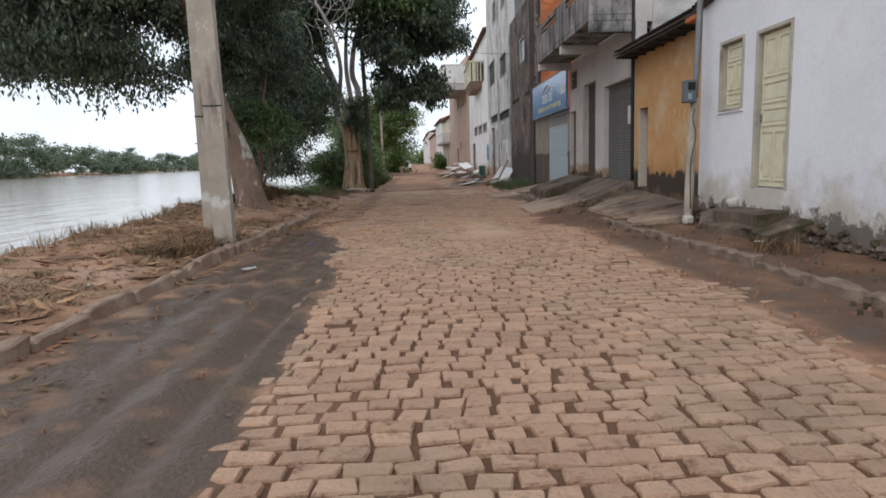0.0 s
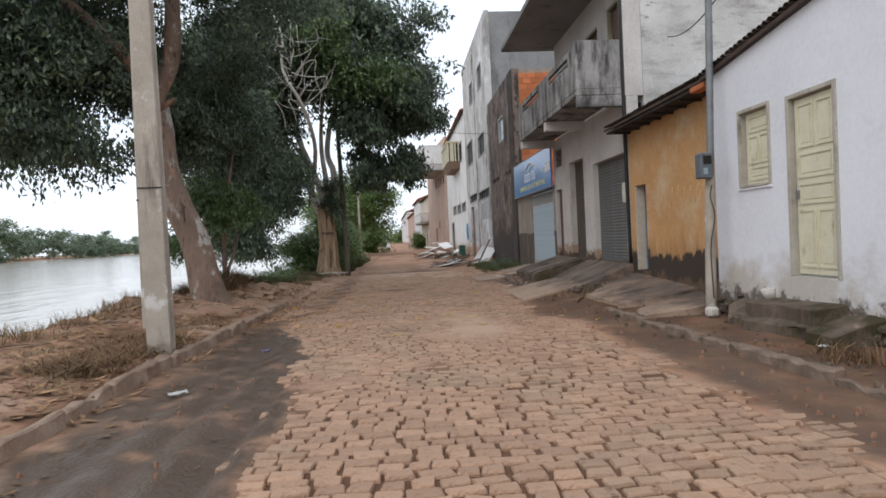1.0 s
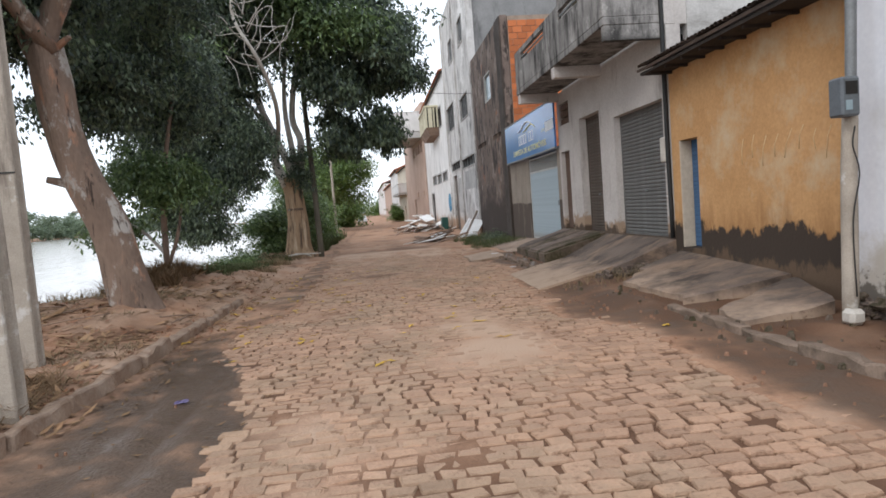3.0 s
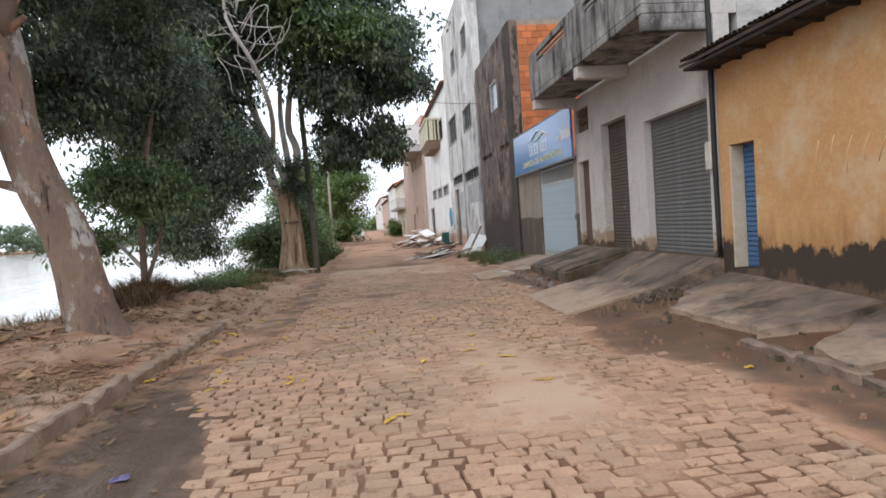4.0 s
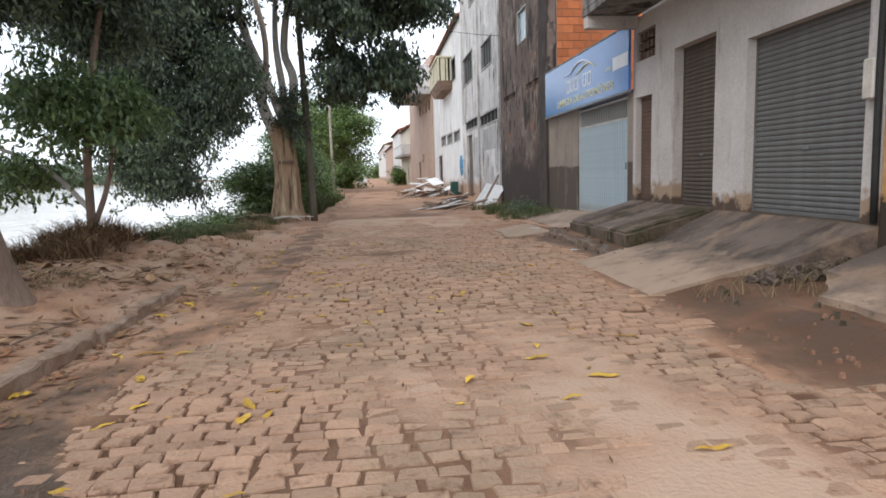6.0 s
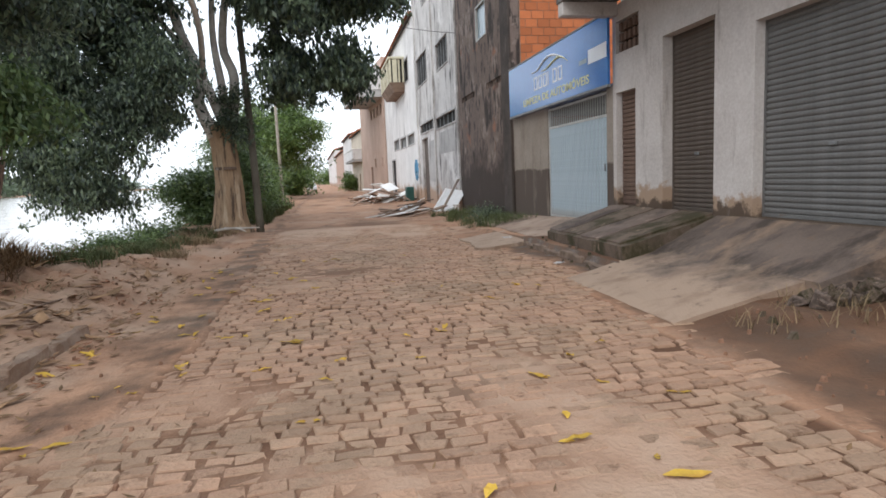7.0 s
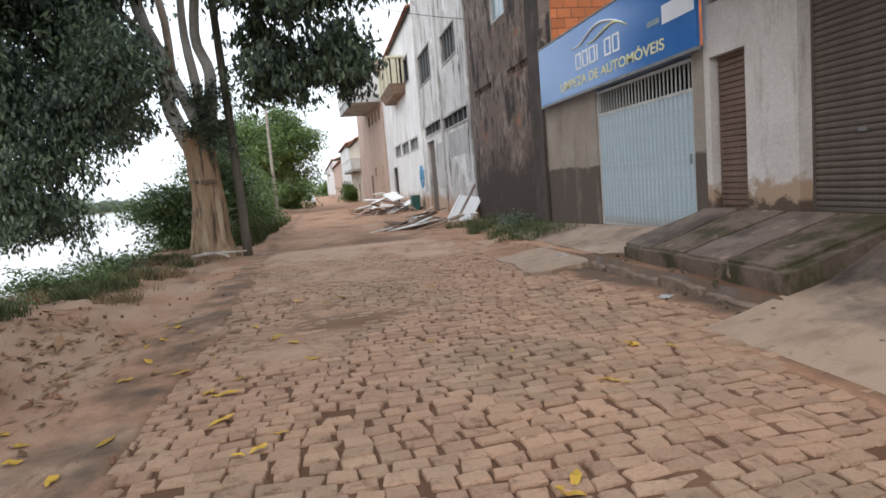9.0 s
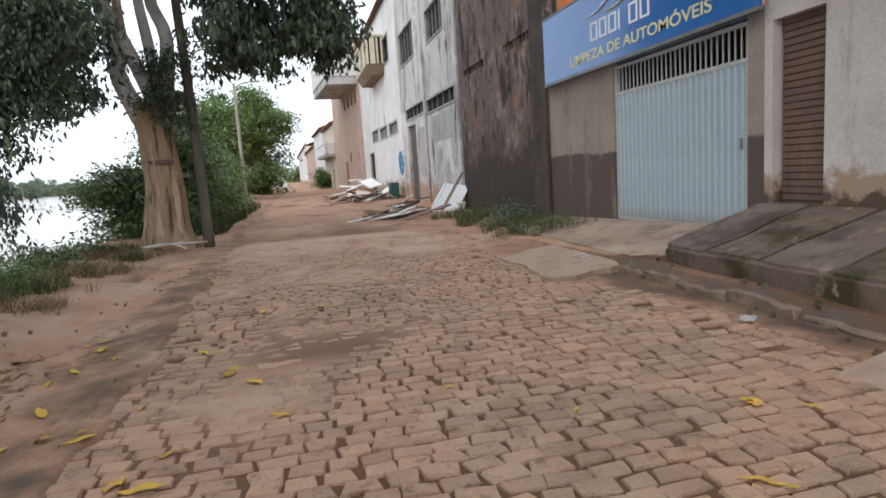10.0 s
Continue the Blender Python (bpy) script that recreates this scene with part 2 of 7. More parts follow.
    "steel_brown": material("brown_roller_shutter", (0.14, 0.112, 0.094), (0.1, 0.08, 0.067), 0.6, 1.5, 30, 0.1, metal=0.2),
    "door_brown": material("brown_plank_door", (0.18, 0.115, 0.085), (0.12, 0.078, 0.06), 0.75, 3, 40, 0.2, stretch=(1, 1, 0.3)),
    "blue_steel": material("blue_painted_steel", (0.08, 0.17, 0.31), (0.06, 0.125, 0.235), 0.55, 2, 30, 0.1, stains=(((0.16, 0.09, 0.06), 3.0, 0.6, 0.72, None, 0, FLAT),)),
    "gate_steel": material("pale_blue_gate_sheet", (0.39, 0.46, 0.5), (0.33, 0.4, 0.44), 0.5, 1.2, 25, 0.06, metal=0.15, stains=(((0.3, 0.27, 0.23), 2.0, 0.5, 0.75, 0.45, 0.4, FLAT),)),
    "gate_bar": material("pale_painted_bar", (0.5, 0.5, 0.48), (0.38, 0.38, 0.36), 0.55, 3, 40, 0.1),
    "sign_blue": material("printed_blue_sheet", (0.03, 0.14, 0.42), (0.045, 0.19, 0.5), 0.2, 0.35, 30, 0.02),
    "sign_white": material("printed_white", (0.82, 0.84, 0.86), (0.76, 0.79, 0.82), 0.45, 2, 30, 0.0),
    "sign_yellow": material("printed_yellow", (0.74, 0.73, 0.42), (0.68, 0.66, 0.36), 0.45, 2, 30, 0.0),
    "meter": material("grey_meter_case", (0.13, 0.145, 0.16), (0.1, 0.11, 0.12), 0.5, 3, 40, 0.05),
    "pvc": material("dirty_white_pipe", (0.62, 0.58, 0.52), (0.45, 0.41, 0.36), 0.6, 3, 40, 0.05),
    "pole_wood": material("weathered_dark_pole", (0.17, 0.15, 0.115), (0.11, 0.096, 0.075), 0.9, 3, 40, 0.3, stretch=(1, 1, 0.2)),
    "galv": material("galvanised_pipe", (0.24, 0.25, 0.25), (0.17, 0.175, 0.18), 0.55, 3, 40, 0.1, metal=0.3),
    # near-black fill: the darkness inside openings is put into this colour
    "dark": material("painted_dark_interior", (0.03, 0.028, 0.026), (0.02, 0.018, 0.017), 0.9, 2, 20, 0.0),
    "wood_old": material("weathered_plank", (0.29, 0.2, 0.145), (0.16, 0.108, 0.08), 0.9, 2, 40, 0.3, per_piece=0.3),
    "debris_white": material("broken_plaster_board", (0.86, 0.85, 0.83), (0.78, 0.76, 0.73), 0.8, 2, 30, 0.15, per_piece=0.15),
    "green_bin": material("green_plastic", (0.03, 0.1, 0.085), (0.025, 0.08, 0.07), 0.5, 2, 30, 0.05),
    "blue_paint": material("sprayed_blue_paint", (0.1, 0.26, 0.42), (0.13, 0.32, 0.48), 0.8, 2, 30, 0.0),
    "bark": material("grey_brown_bark", (0.26, 0.18, 0.135), (0.15, 0.105, 0.08), 0.92, 1.6, 22, 0.7, stains=(((0.4, 0.36, 0.32), 2.6, 0.56, 0.62, None, 0, (1, 1, 0.5)), ((0.36, 0.2, 0.13), 2.2, 0.56, 0.64, None, 0, (1.5, 1.5, 0.5)), ((0.05, 0.035, 0.028), 4.0, 0.58, 0.66, None, 0, (2, 2, 0.25))), stretch=(1, 1, 0.35), coarse=0.8),
    "bark_pale": material("pale_fluted_bark", (0.5, 0.345, 0.215), (0.38, 0.255, 0.16), 0.92, 1.8, 20, 0.6, stains=(((0.13, 0.09, 0.065), 2.2, 0.52, 0.62, None, 0, (2.5, 2.5, 0.22)), ((0.6, 0.47, 0.33), 2.0, 0.56, 0.66, None, 0, (2.2, 2.2, 0.25))), stretch=(1, 1, 0.25), coarse=1.2),
    "limb": material("whitish_limb_bark", (0.7, 0.66, 0.6), (0.46, 0.41, 0.36), 0.92, 1.8, 20, 0.5),
    "twig": material("bare_twig", (0.6, 0.56, 0.51), (0.42, 0.38, 0.34), 0.9, 3, 30, 0.2),
    "soil": material("red_soil", (0.30, 0.165, 0.105), (0.2, 0.11, 0.07), 0.95, 1.5, 30, 0.5),
    "straw": material("dry_grass", (0.27, 0.2, 0.115), (0.19, 0.13, 0.075), 0.95, 2, 30, 0.0, per_piece=0.35),
    "weed": material("green_weed", (0.1, 0.12, 0.045), (0.07, 0.085, 0.035), 0.8, 2, 30, 0.0, per_piece=0.35),
    "leaf_yellow": material("fallen_yellow_leaf", (0.56, 0.37, 0.05), (0.42, 0.22, 0.05), 0.7, 5, 30, 0.0, per_piece=0.25),
    "leaf_tan": material("fallen_tan_leaf", (0.36, 0.22, 0.12), (0.26, 0.15, 0.08), 0.85, 5, 30, 0.0, per_piece=0.35),
    "leaf_rust": material("fallen_rust_leaf", (0.33, 0.15, 0.075), (0.2, 0.09, 0.05), 0.85, 5, 30, 0.0, per_piece=0.4),
    "chalk": material("pale_chalk", (0.62, 0.44, 0.25), (0.66, 0.47, 0.27), 0.9, 4, 40, 0.1),
    "car_paint": material("pale_car_paint", (0.7, 0.7, 0.71), (0.66, 0.66, 0.67), 0.3, 3, 30, 0.0),
    "leaf_brown": material("fallen_brown_leaf", (0.2, 0.12, 0.06), (0.14, 0.085, 0.045), 0.85, 5, 30, 0.0, per_piece=0.35),
    "paper": material("crumpled_white_litter", (0.75, 0.74, 0.72), (0.62, 0.6, 0.58), 0.7, 5, 30, 0.1),
    "purple": material("purple_wrapper", (0.2, 0.16, 0.34), (0.34, 0.3, 0.46), 0.5, 5, 30, 0.1),
    "wire": material("black_cable", (0.02, 0.02, 0.02), (0.03, 0.03, 0.03), 0.6, 5, 30, 0.0),
    # dark roof edge and the shadow below it, in one near-black colour
    "eave_shade": material("dark_eave_with_shade", (0.05, 0.04, 0.035), (0.03, 0.026, 0.023), 0.9, 3, 30, 0.3),
    "glass": material("dusty_window_glass", (0.25, 0.33, 0.37), (0.32, 0.4, 0.44), 0.2, 2, 20, 0.0),
}

gloss = M["sign_blue"].node_tree.nodes["Principled BSDF"].inputs
gloss["Specular IOR Level"].default_value, gloss["Coat Weight"].default_value, gloss["Coat Roughness"].default_value = 0.5, 0.1, 0.2


def leaf_material(name, dark, light):
    m = bpy.data.materials.new(name)
    m.use_nodes = True
    n, l = m.node_tree.nodes, m.node_tree.links
    b = n["Principled BSDF"]
    geo, ramp = n.new("ShaderNodeNewGeometry"), n.new("ShaderNodeValToRGB")
    ramp.color_ramp.elements[0].color, ramp.color_ramp.elements[1].color = (*dark, 1), (*light, 1)
    co, no = n.new("ShaderNodeTexCoord"), n.new("ShaderNodeTexNoise")
    no.inputs["Scale"].default_value, no.inputs["Detail"].default_value = 0.7, 3
    l.new(co.outputs["Object"], no.inputs["Vector"])
    add = n.new("ShaderNodeMath")
    add.operation = "MULTIPLY"
    two = n.new("ShaderNodeMath")
    two.operation = "MULTIPLY"
    two.inputs[1].default_value = 1.9
    l.new(no.outputs["Fac"], two.inputs[0])
    l.new(geo.outputs["Random Per Island"], add.inputs[0])
    l.new(two.outputs["Value"], add.inputs[1])
    l.new(add.outputs["Value"], ramp.inputs["Fac"])
    l.new(ramp.outputs["Color"], b.inputs["Base Color"])
    b.inputs["Roughness"].default_value = 0.4
    b.inputs["Specular IOR Level"].default_value = 0.5
    tr, mx = n.new("ShaderNodeBsdfTranslucent"), n.new("ShaderNodeMixShader")
    l.new(ramp.outputs["Color"], tr.inputs["Color"])
    mx.inputs[0].default_value = 0.34
    l.new(b.outputs[0], mx.inputs[1])
    l.new(tr.outputs[0], mx.inputs[2])
    l.new(mx.outputs[0], n["Material Output"].inputs["Surface"])
    return m


LEAF_DARK = leaf_material("glossy_dark_leaf", (0.036, 0.054, 0.05), (0.19, 0.245, 0.14))
LEAF_MID = leaf_material("green_leaf", (0.06, 0.1, 0.042), (0.2, 0.275, 0.105))
# paler, flatter green: distance haze is put into the leaf colour
LEAF_HAZE = leaf_material("haze_tinted_leaf", (0.12, 0.165, 0.11), (0.23, 0.29, 0.17))
LEAF_FAR = leaf_material("bright_green_leaf", (0.075, 0.125, 0.037), (0.21, 0.3, 0.085))


def ground_material():
    """Trodden red earth with a wet, darker, glossier film in the gutters; the wet zones follow the two gutter lines."""
    m = material("trodden_earth", (0.44, 0.257, 0.16), (0.335, 0.18, 0.108), 0.9, 1.1, 26, 0.6, stains=(((0.44, 0.305, 0.215), 0.6, 0.5, 0.68, None, 0, FLAT), ((0.17, 0.095, 0.06), 1.9, 0.56, 0.68, None, 0, (1, 0.5, 1))), coarse=0.9)
    n, l = m.node_tree.nodes, m.node_tree.links
    b = n["Principled BSDF"]
    wet = n.new("ShaderNodeAttribute")
    wet.attribute_name = "wet"
    old = b.inputs["Base Color"].links[0].from_socket
    damp = n.new("ShaderNodeAttribute")
    damp.attribute_name = "damp"
    dm = n.new("ShaderNodeMixRGB")
    dm.inputs[2].default_value = (0.118, 0.06, 0.034, 1)
    l.new(damp.outputs["Fac"], dm.inputs[0])
    l.new(old, dm.inputs[1])
    old = dm.outputs["Color"]
    sand = n.new("ShaderNodeAttribute")
    sand.attribute_name = "sand"
    sd = n.new("ShaderNodeMixRGB")
    sd.inputs[2].default_value = (0.47, 0.325, 0.23, 1)
    l.new(sand.outputs["Fac"], sd.inputs[0])
    l.new(old, sd.inputs[1])
    old = sd.outputs["Color"]
    mix = n.new("ShaderNodeMixRGB")
    mix.inputs[2].default_value = (0.1, 0.067, 0.047, 1)
    no = n.new("ShaderNodeTexNoise")
    no.inputs["Scale"].default_value, no.inputs["Detail"].default_value = 2.2, 7
    co = n.new("ShaderNodeTexCoord")
    l.new(co.outputs["Object"], no.inputs["Vector"])
    add = n.new("ShaderNodeMath")
    l.new(wet.outputs["Fac"], add.inputs[0])
    l.new(no.outputs["Fac"], add.inputs[1])
    rng = n.new("ShaderNodeMapRange")
    rng.inputs["From Min"].default_value, rng.inputs["From Max"].default_value = 0.75, 1.15
    l.new(add.outputs["Value"], rng.inputs["Value"])
    l.new(rng.outputs["Result"], mix.inputs[0])
    l.new(old, mix.inputs[1])
    l.new(mix.outputs["Color"], b.inputs["Base Color"])
    oldr = b.inputs["Roughness"].links[0].from_socket
    mr = n.new("ShaderNodeMapRange")
    mr.inputs["From Min"].default_value, mr.inputs["From Max"].default_value = 1.0, 1.3
    mr.inputs["To Min"].default_value, mr.inputs["To Max"].default_value = 0.0, 1.0
    l.new(add.outputs["Value"], mr.inputs["Value"])
    rm = n.new("ShaderNodeMixRGB")
    l.new(mr.outputs["Result"], rm.inputs[0])
    l.new(oldr, rm.inputs[1])
    rm.inputs[2].default_value = (0.3, 0.3, 0.3, 1)
    l.new(rm.outputs["Color"], b.inputs["Roughness"])
    return m


def water_material():
    m = bpy.data.materials.new("brown_river_water")
    m.use_nodes = True
    n, l = m.node_tree.nodes, m.node_tree.links
    b = n["Principled BSDF"]
    b.inputs["Base Color"].default_value = (0.4, 0.35, 0.3, 1)
    b.inputs["Roughness"].default_value = 0.12
    b.inputs["IOR"].default_value = 1.33
    co, mp, no, bp = n.new("ShaderNodeTexCoord"), n.new("ShaderNodeMapping"), n.new("ShaderNodeTexNoise"), n.new("ShaderNodeBump")
    mp.inputs["Scale"].default_value = (0.5, 0.12, 1)
    mp.inputs["Rotation"].default_value = (0, 0, radians(62))
    no.inputs["Scale"].default_value, no.inputs["Detail"].default_value = 1.0, 6
    bp.inputs["Strength"].default_value, bp.inputs["Distance"].default_value = 0.4, 0.25
    l.new(co.outputs["Object"], mp.inputs["Vector"])
    l.new(mp.outputs["Vector"], no.inputs["Vector"])
    l.new(no.outputs["Fac"], bp.inputs["Height"])
    l.new(bp.outputs["Normal"], b.inputs["Normal"])
    return m


# ---- building blocks ----
def part(name, bm, mat, parent=None, label=""):
    """Links a bmesh as one mesh object under a thing."""
    me = bpy.data.meshes.new(name)
    bm.normal_update()
    bm.to_mesh(me)
    bm.free()
    me.materials.append(mat)
    ob = new(name, me)
    if parent:
        ob.parent = parent
    if label:
        ob["label"] = label
    return ob


def thing(name, label, category, group="", kind=""):
    return tagged(new(name), label, category, group, kind)


def box(bm, x0, x1, y0, y1, z0, z1, bevel=0.0, m=None):
    r = bmesh.ops.create_cube(bm, size=1)
    vs = r["verts"]
    bmesh.ops.scale(bm, vec=(x1 - x0, y1 - y0, z1 - z0), verts=vs)
    bmesh.ops.translate(bm, vec=((x0 + x1) / 2, (y0 + y1) / 2, (z0 + z1) / 2), verts=vs)
    if bevel:
        es = list({e for v in vs for e in v.link_edges})
        out = bmesh.ops.bevel(bm, geom=es, offset=bevel, segments=1, affect="EDGES")
        vs = out["verts"]
    if m is not None:
        bmesh.ops.transform(bm, matrix=m, verts=[v for v in vs if v.is_valid])
    return vs


def boxes(*rows, bevel=0.0):
    bm = bmesh.new()
    for r in rows:
        box(bm, *r, bevel=bevel)
    return bm


def tube(bm, pts, radii, sides=10, squash=1.0, wobble=0.0, cap=True):
    """A tapered tube through pts, its outline uneven by wobble."""
    pts = [Vector(p) for p in pts]
    rings = []
    side = None
    for i, p in enumerate(pts):
        d = (pts[min(i + 1, len(pts) - 1)] - pts[max(i - 1, 0)]).normalized()
        if side is None:
            side = d.cross(Vector((0.3, 1, 0.1))).normalized()
        side = (side - d * side.dot(d)).normalized()
        up = d.cross(side)
        ring = []
        for k in range(sides):
            a = 2 * math.pi * k / sides
            r = radii[i] * (1 + wobble * noise.noise(Vector((math.cos(a) * 2.2, math.sin(a) * 2.2, p.z * 0.5 + p.x + p.y))))
            ring.append(bm.verts.new(p + side * math.cos(a) * r + up * math.sin(a) * r * squash))
        rings.append(ring)
    for a, b in zip(rings, rings[1:]):
        for k in range(sides):
            f = bm.faces.new((a[k], a[(k + 1) % sides], b[(k + 1) % sides], b[k]))
            f.smooth = True
    if cap:
        bm.faces.new(rings[0][::-1])
        bm.faces.new(rings[-1])
    return bm


def curve_points(pts, n=4):
    """Catmull-Rom points through pts."""
    P = [Vector(p) for p in pts]
    P = [P[0] * 2 - P[1]] + P + [P[-1] * 2 - P[-2]]
    out = []
    for i in range(1, len(P) - 2):
        for k in range(n):
            t = k / n
            a, b, c, d = P[i - 1], P[i], P[i + 1], P[i + 2]
            out.append(0.5 * (2 * b + (c - a) * t + (2 * a - 5 * b + 4 * c - d) * t * t + (3 * b - a - 3 * c + d) * t ** 3))
    out.append(P[-2])
    return out


def street_wall(x, y0, y1, z0, z1, holes=(), thick=0.2, rough=0.0):
    """A wall along y whose face is at x, with its thickness behind it; holes (y0, y1, z0, z1) go through."""
    ys = sorted({y0, y1, *[v for h in holes for v in h[:2]]})
    zs = sorted({z0, z1, *[v for h in holes for v in h[2:]]})
    ys = [v for v in ys if y0 <= v <= y1]
    zs = [v for v in zs if z0 <= v <= z1]
    solid = {}
    for i in range(len(ys) - 1):
        for j in range(len(zs) - 1):
            cy, cz = (ys[i] + ys[i + 1]) / 2, (zs[j] + zs[j + 1]) / 2
            solid[i, j] = not any(h[0] < cy < h[1] and h[2] < cz < h[3] for h in holes)
    bm = bmesh.new()
    pool = {}

    def v(d, i, j):
        if (d, i, j) not in pool:
            pool[d, i, j] = bm.verts.new((x + d * thick, ys[i], zs[j]))
        return pool[d, i, j]
    for (i, j), s in solid.items():
        if not s:
            continue
        bm.faces.new((v(0, i, j), v(0, i, j + 1), v(0, i + 1, j + 1), v(0, i + 1, j)))
        bm.faces.new((v(1, i, j), v(1, i + 1, j), v(1, i + 1, j + 1), v(1, i, j + 1)))
        for di, dj, a, b in ((-1, 0, (i, j), (i, j + 1)), (1, 0, (i + 1, j + 1), (i + 1, j)), (0, -1, (i + 1, j), (i, j)), (0, 1, (i, j + 1), (i + 1, j + 1))):
            if not solid.get((i + di, j + dj), False):
                bm.faces.new((v(0, *a), v(1, *a), v(1, *b), v(0, *b)))
    return bm


# ---- ground, river, road ----
def lerp(x, *pairs):
    return float(np.interp(x, [p[0] for p in pairs], [p[1] for p in pairs]))


def road_z(y):
    return lerp(y, (-20, 0.0), (8, -0.01), (12, -0.07), (16, -0.16), (22, -0.17), (30, -0.22), (60, -0.24), (2000, -0.24))


def bank_x(y):
    return lerp(y, (-20, -7.2), (12, -6.9), (20, -6.8), (28, -5.7), (33, -5.6), (40, -6.5), (60, -8.0), (120, -12), (2000, -200)) + 0.35 * noise.noise(Vector((0, y * 0.4, 3)))


def bend(y):
    """How far the street swings to its left far ahead."""
    return lerp(y, (72, 0.0), (95, -1.6), (150, -3.2), (300, -6), (2000, -20))


def sett_edges(y):
    left = lerp(y, (-3, -1.1), (6, -1.1), (11, -1.4), (12.5, -1.9), (14, -2.45), (15.5, -2.5), (17, -1.9), (22, -1.9), (30, -2.1), (40, -2.2)) + 0.18 * noise.noise(Vector((5, y * 0.9, 0)))
    right = lerp(y, (-3, 2.95), (6, 2.85), (9.5, 2.85), (11.5, 3.05), (12.8, 3.1), (13.8, 2.5), (16, 2.7), (18, 2.8), (21, 3.6), (24, 3.3), (30, 3.0), (40, 3.0)) + 0.3 * noise.noise(Vector((9, y * 0.7, 0)))
    return left, right


def mud(x, y):
    """Height of the trodden mud over the level of the sett tops."""
    v = noise.fractal(Vector((x * 0.55, y * 0.42, 1.7)), 0.9, 2.1, 5)
    cover = v * 0.9 + 0.22 * noise.fractal(Vector((x * 1.6, y * 1.3, 31)), 0.9, 2.1, 3) + lerp(y, (0, -0.36), (4, -0.34), (8, -0.26), (10.3, -0.1), (13, -0.02), (15, -0.02), (17, -0.02), (21, -0.06), (24, 0.1), (27, 0.2), (33, 0.7))
    cover -= 0.3 * lerp(x, (0.9, 0), (1.9, 1)) * lerp(y, (3, 0), (6, 1), (27, 1), (31, 0))
    cover += 0.3 * math.exp(-((x - 1.2) / 0.7) ** 2) * lerp(y, (0, 0.3), (7, 0.7), (12, 0.7), (14, 0.3), (20, 0.1))
    cover += 0.22 * math.exp(-((x + 0.2) / 0.5) ** 2) * lerp(y, (0, 0.2), (8, 0.6), (18, 0.5), (25, 0.3))
    cover += 0.66 * math.exp(-(((x - 0.62) / 1.55) ** 4) - ((y - 13.2) / 1.95) ** 4)
    cover += 0.18 * math.exp(-(((x - 0.6) / 1.1) ** 2) - ((y - 14.2) / 1.6) ** 2)
    cover += 0.75 * math.exp(-((x + 0.3) / 0.95) ** 4 - ((y - 22.75) / 0.5) ** 4)
    cover += 0.05 * noise.noise(Vector((x * 7, y * 7, 0)))
    return lerp(cover, (-0.3, -0.028), (0.0, -0.02), (0.25, -0.011), (0.45, -0.006), (0.8, -0.001), (1.2, 0.004))


def ground_z(x, y):
    b = bend(y)
    xs = x - b
    z = road_z(y)
    n1 = noise.noise(Vector((x * 0.8, y * 0.8, 0)))
    n2 = noise.noise(Vector((x * 3.1, y * 3.1, 7)))
    kerb_l = -3.3
    if xs > kerb_l:
        if xs < 4.02:
            left, right = sett_edges(y) if y < 45 else (-2.2, 3.0)
            if left < xs < right:
                return z + mud(xs, y)
            if xs <= left:
                g = min(1, (left - xs) / 0.5)
                rut = sum(d * math.exp(-((xs - c - 0.1 * noise.noise(Vector((c, y * 0.35, 0)))) / 0.09) ** 2) for c, d in ((-2.5, -0.03), (-2.05, -0.04), (-1.78, 0.03), (-1.48, -0.045), (-1.28, 0.03))) * lerp(y, (11, 1), (14, 0))
                return z - 0.016 * g + 0.012 * n1 + 0.006 * n2 + rut + lerp(y, (12, 0), (15, 0.03), (30, 0.03))
            g = min(1, (xs - right) / 0.5)
            return z + 0.005 * g + 0.015 * n1 + 0.006 * n2 + 0.04 * max(0, xs - 3.3) + 0.12 * lerp(y, (12.6, 0), (13.6, 1), (20.2, 1), (20.6, 0)) * lerp(xs, (3.3, 0.0), (4.02, 1.0))
        up = lerp(y, (-20, 0.08), (11, 0.1), (13, 0.06), (16, 0.14), (24, 0.22), (27, 0.16), (31, 0.05), (2000, 0.05))
        return z + up + 0.06 * min(1, (xs - 4.02) / 1.2) + 0.04 * n1 + 0.02 * n2
    edge = bank_x(y)
    lift = lerp(y, (-20, 0.1), (11, 0.12), (15, 0.3), (17, 0.5), (20, 0.32), (26, 0.2), (34, 0.16), (2000, 0.2))
    inner = min(1, (kerb_l - xs) / 1.6)
    hump = 0.22 * math.exp(-((y - 22.5) / 2.6) ** 2 - ((xs + 4.3) / 0.8) ** 2) * (1 + 0.6 * n2) + 0.42 * math.exp(-((y - 21.8) / 1.1) ** 2 - ((xs + 5.8) / 0.7) ** 2)
    top = z + 0.1 * min(1, (kerb_l - xs) / 0.15 + 0.3) * lerp(y, (18, 1), (20, 0.5), (2000, 0.3)) + (lift - 0.05) * inner ** 0.8 + 0.05 * n1 + 0.085 * n2 * inner + 0.06 * inner * abs(n1) + 0.05 * inner * noise.noise(Vector((x * 8, y * 8, 3))) + hump
    if xs < edge:
        far = x + 240 + max(0, (y - 280) * 0.13) + 20 * noise.noise(Vector((0, y * 0.006, 5)))
        down = max(top - (edge - xs) * 0.75, -3.0)
        if far < 0:
            return min(2.5, -3.0 - far * 0.12)
        return down
    return top


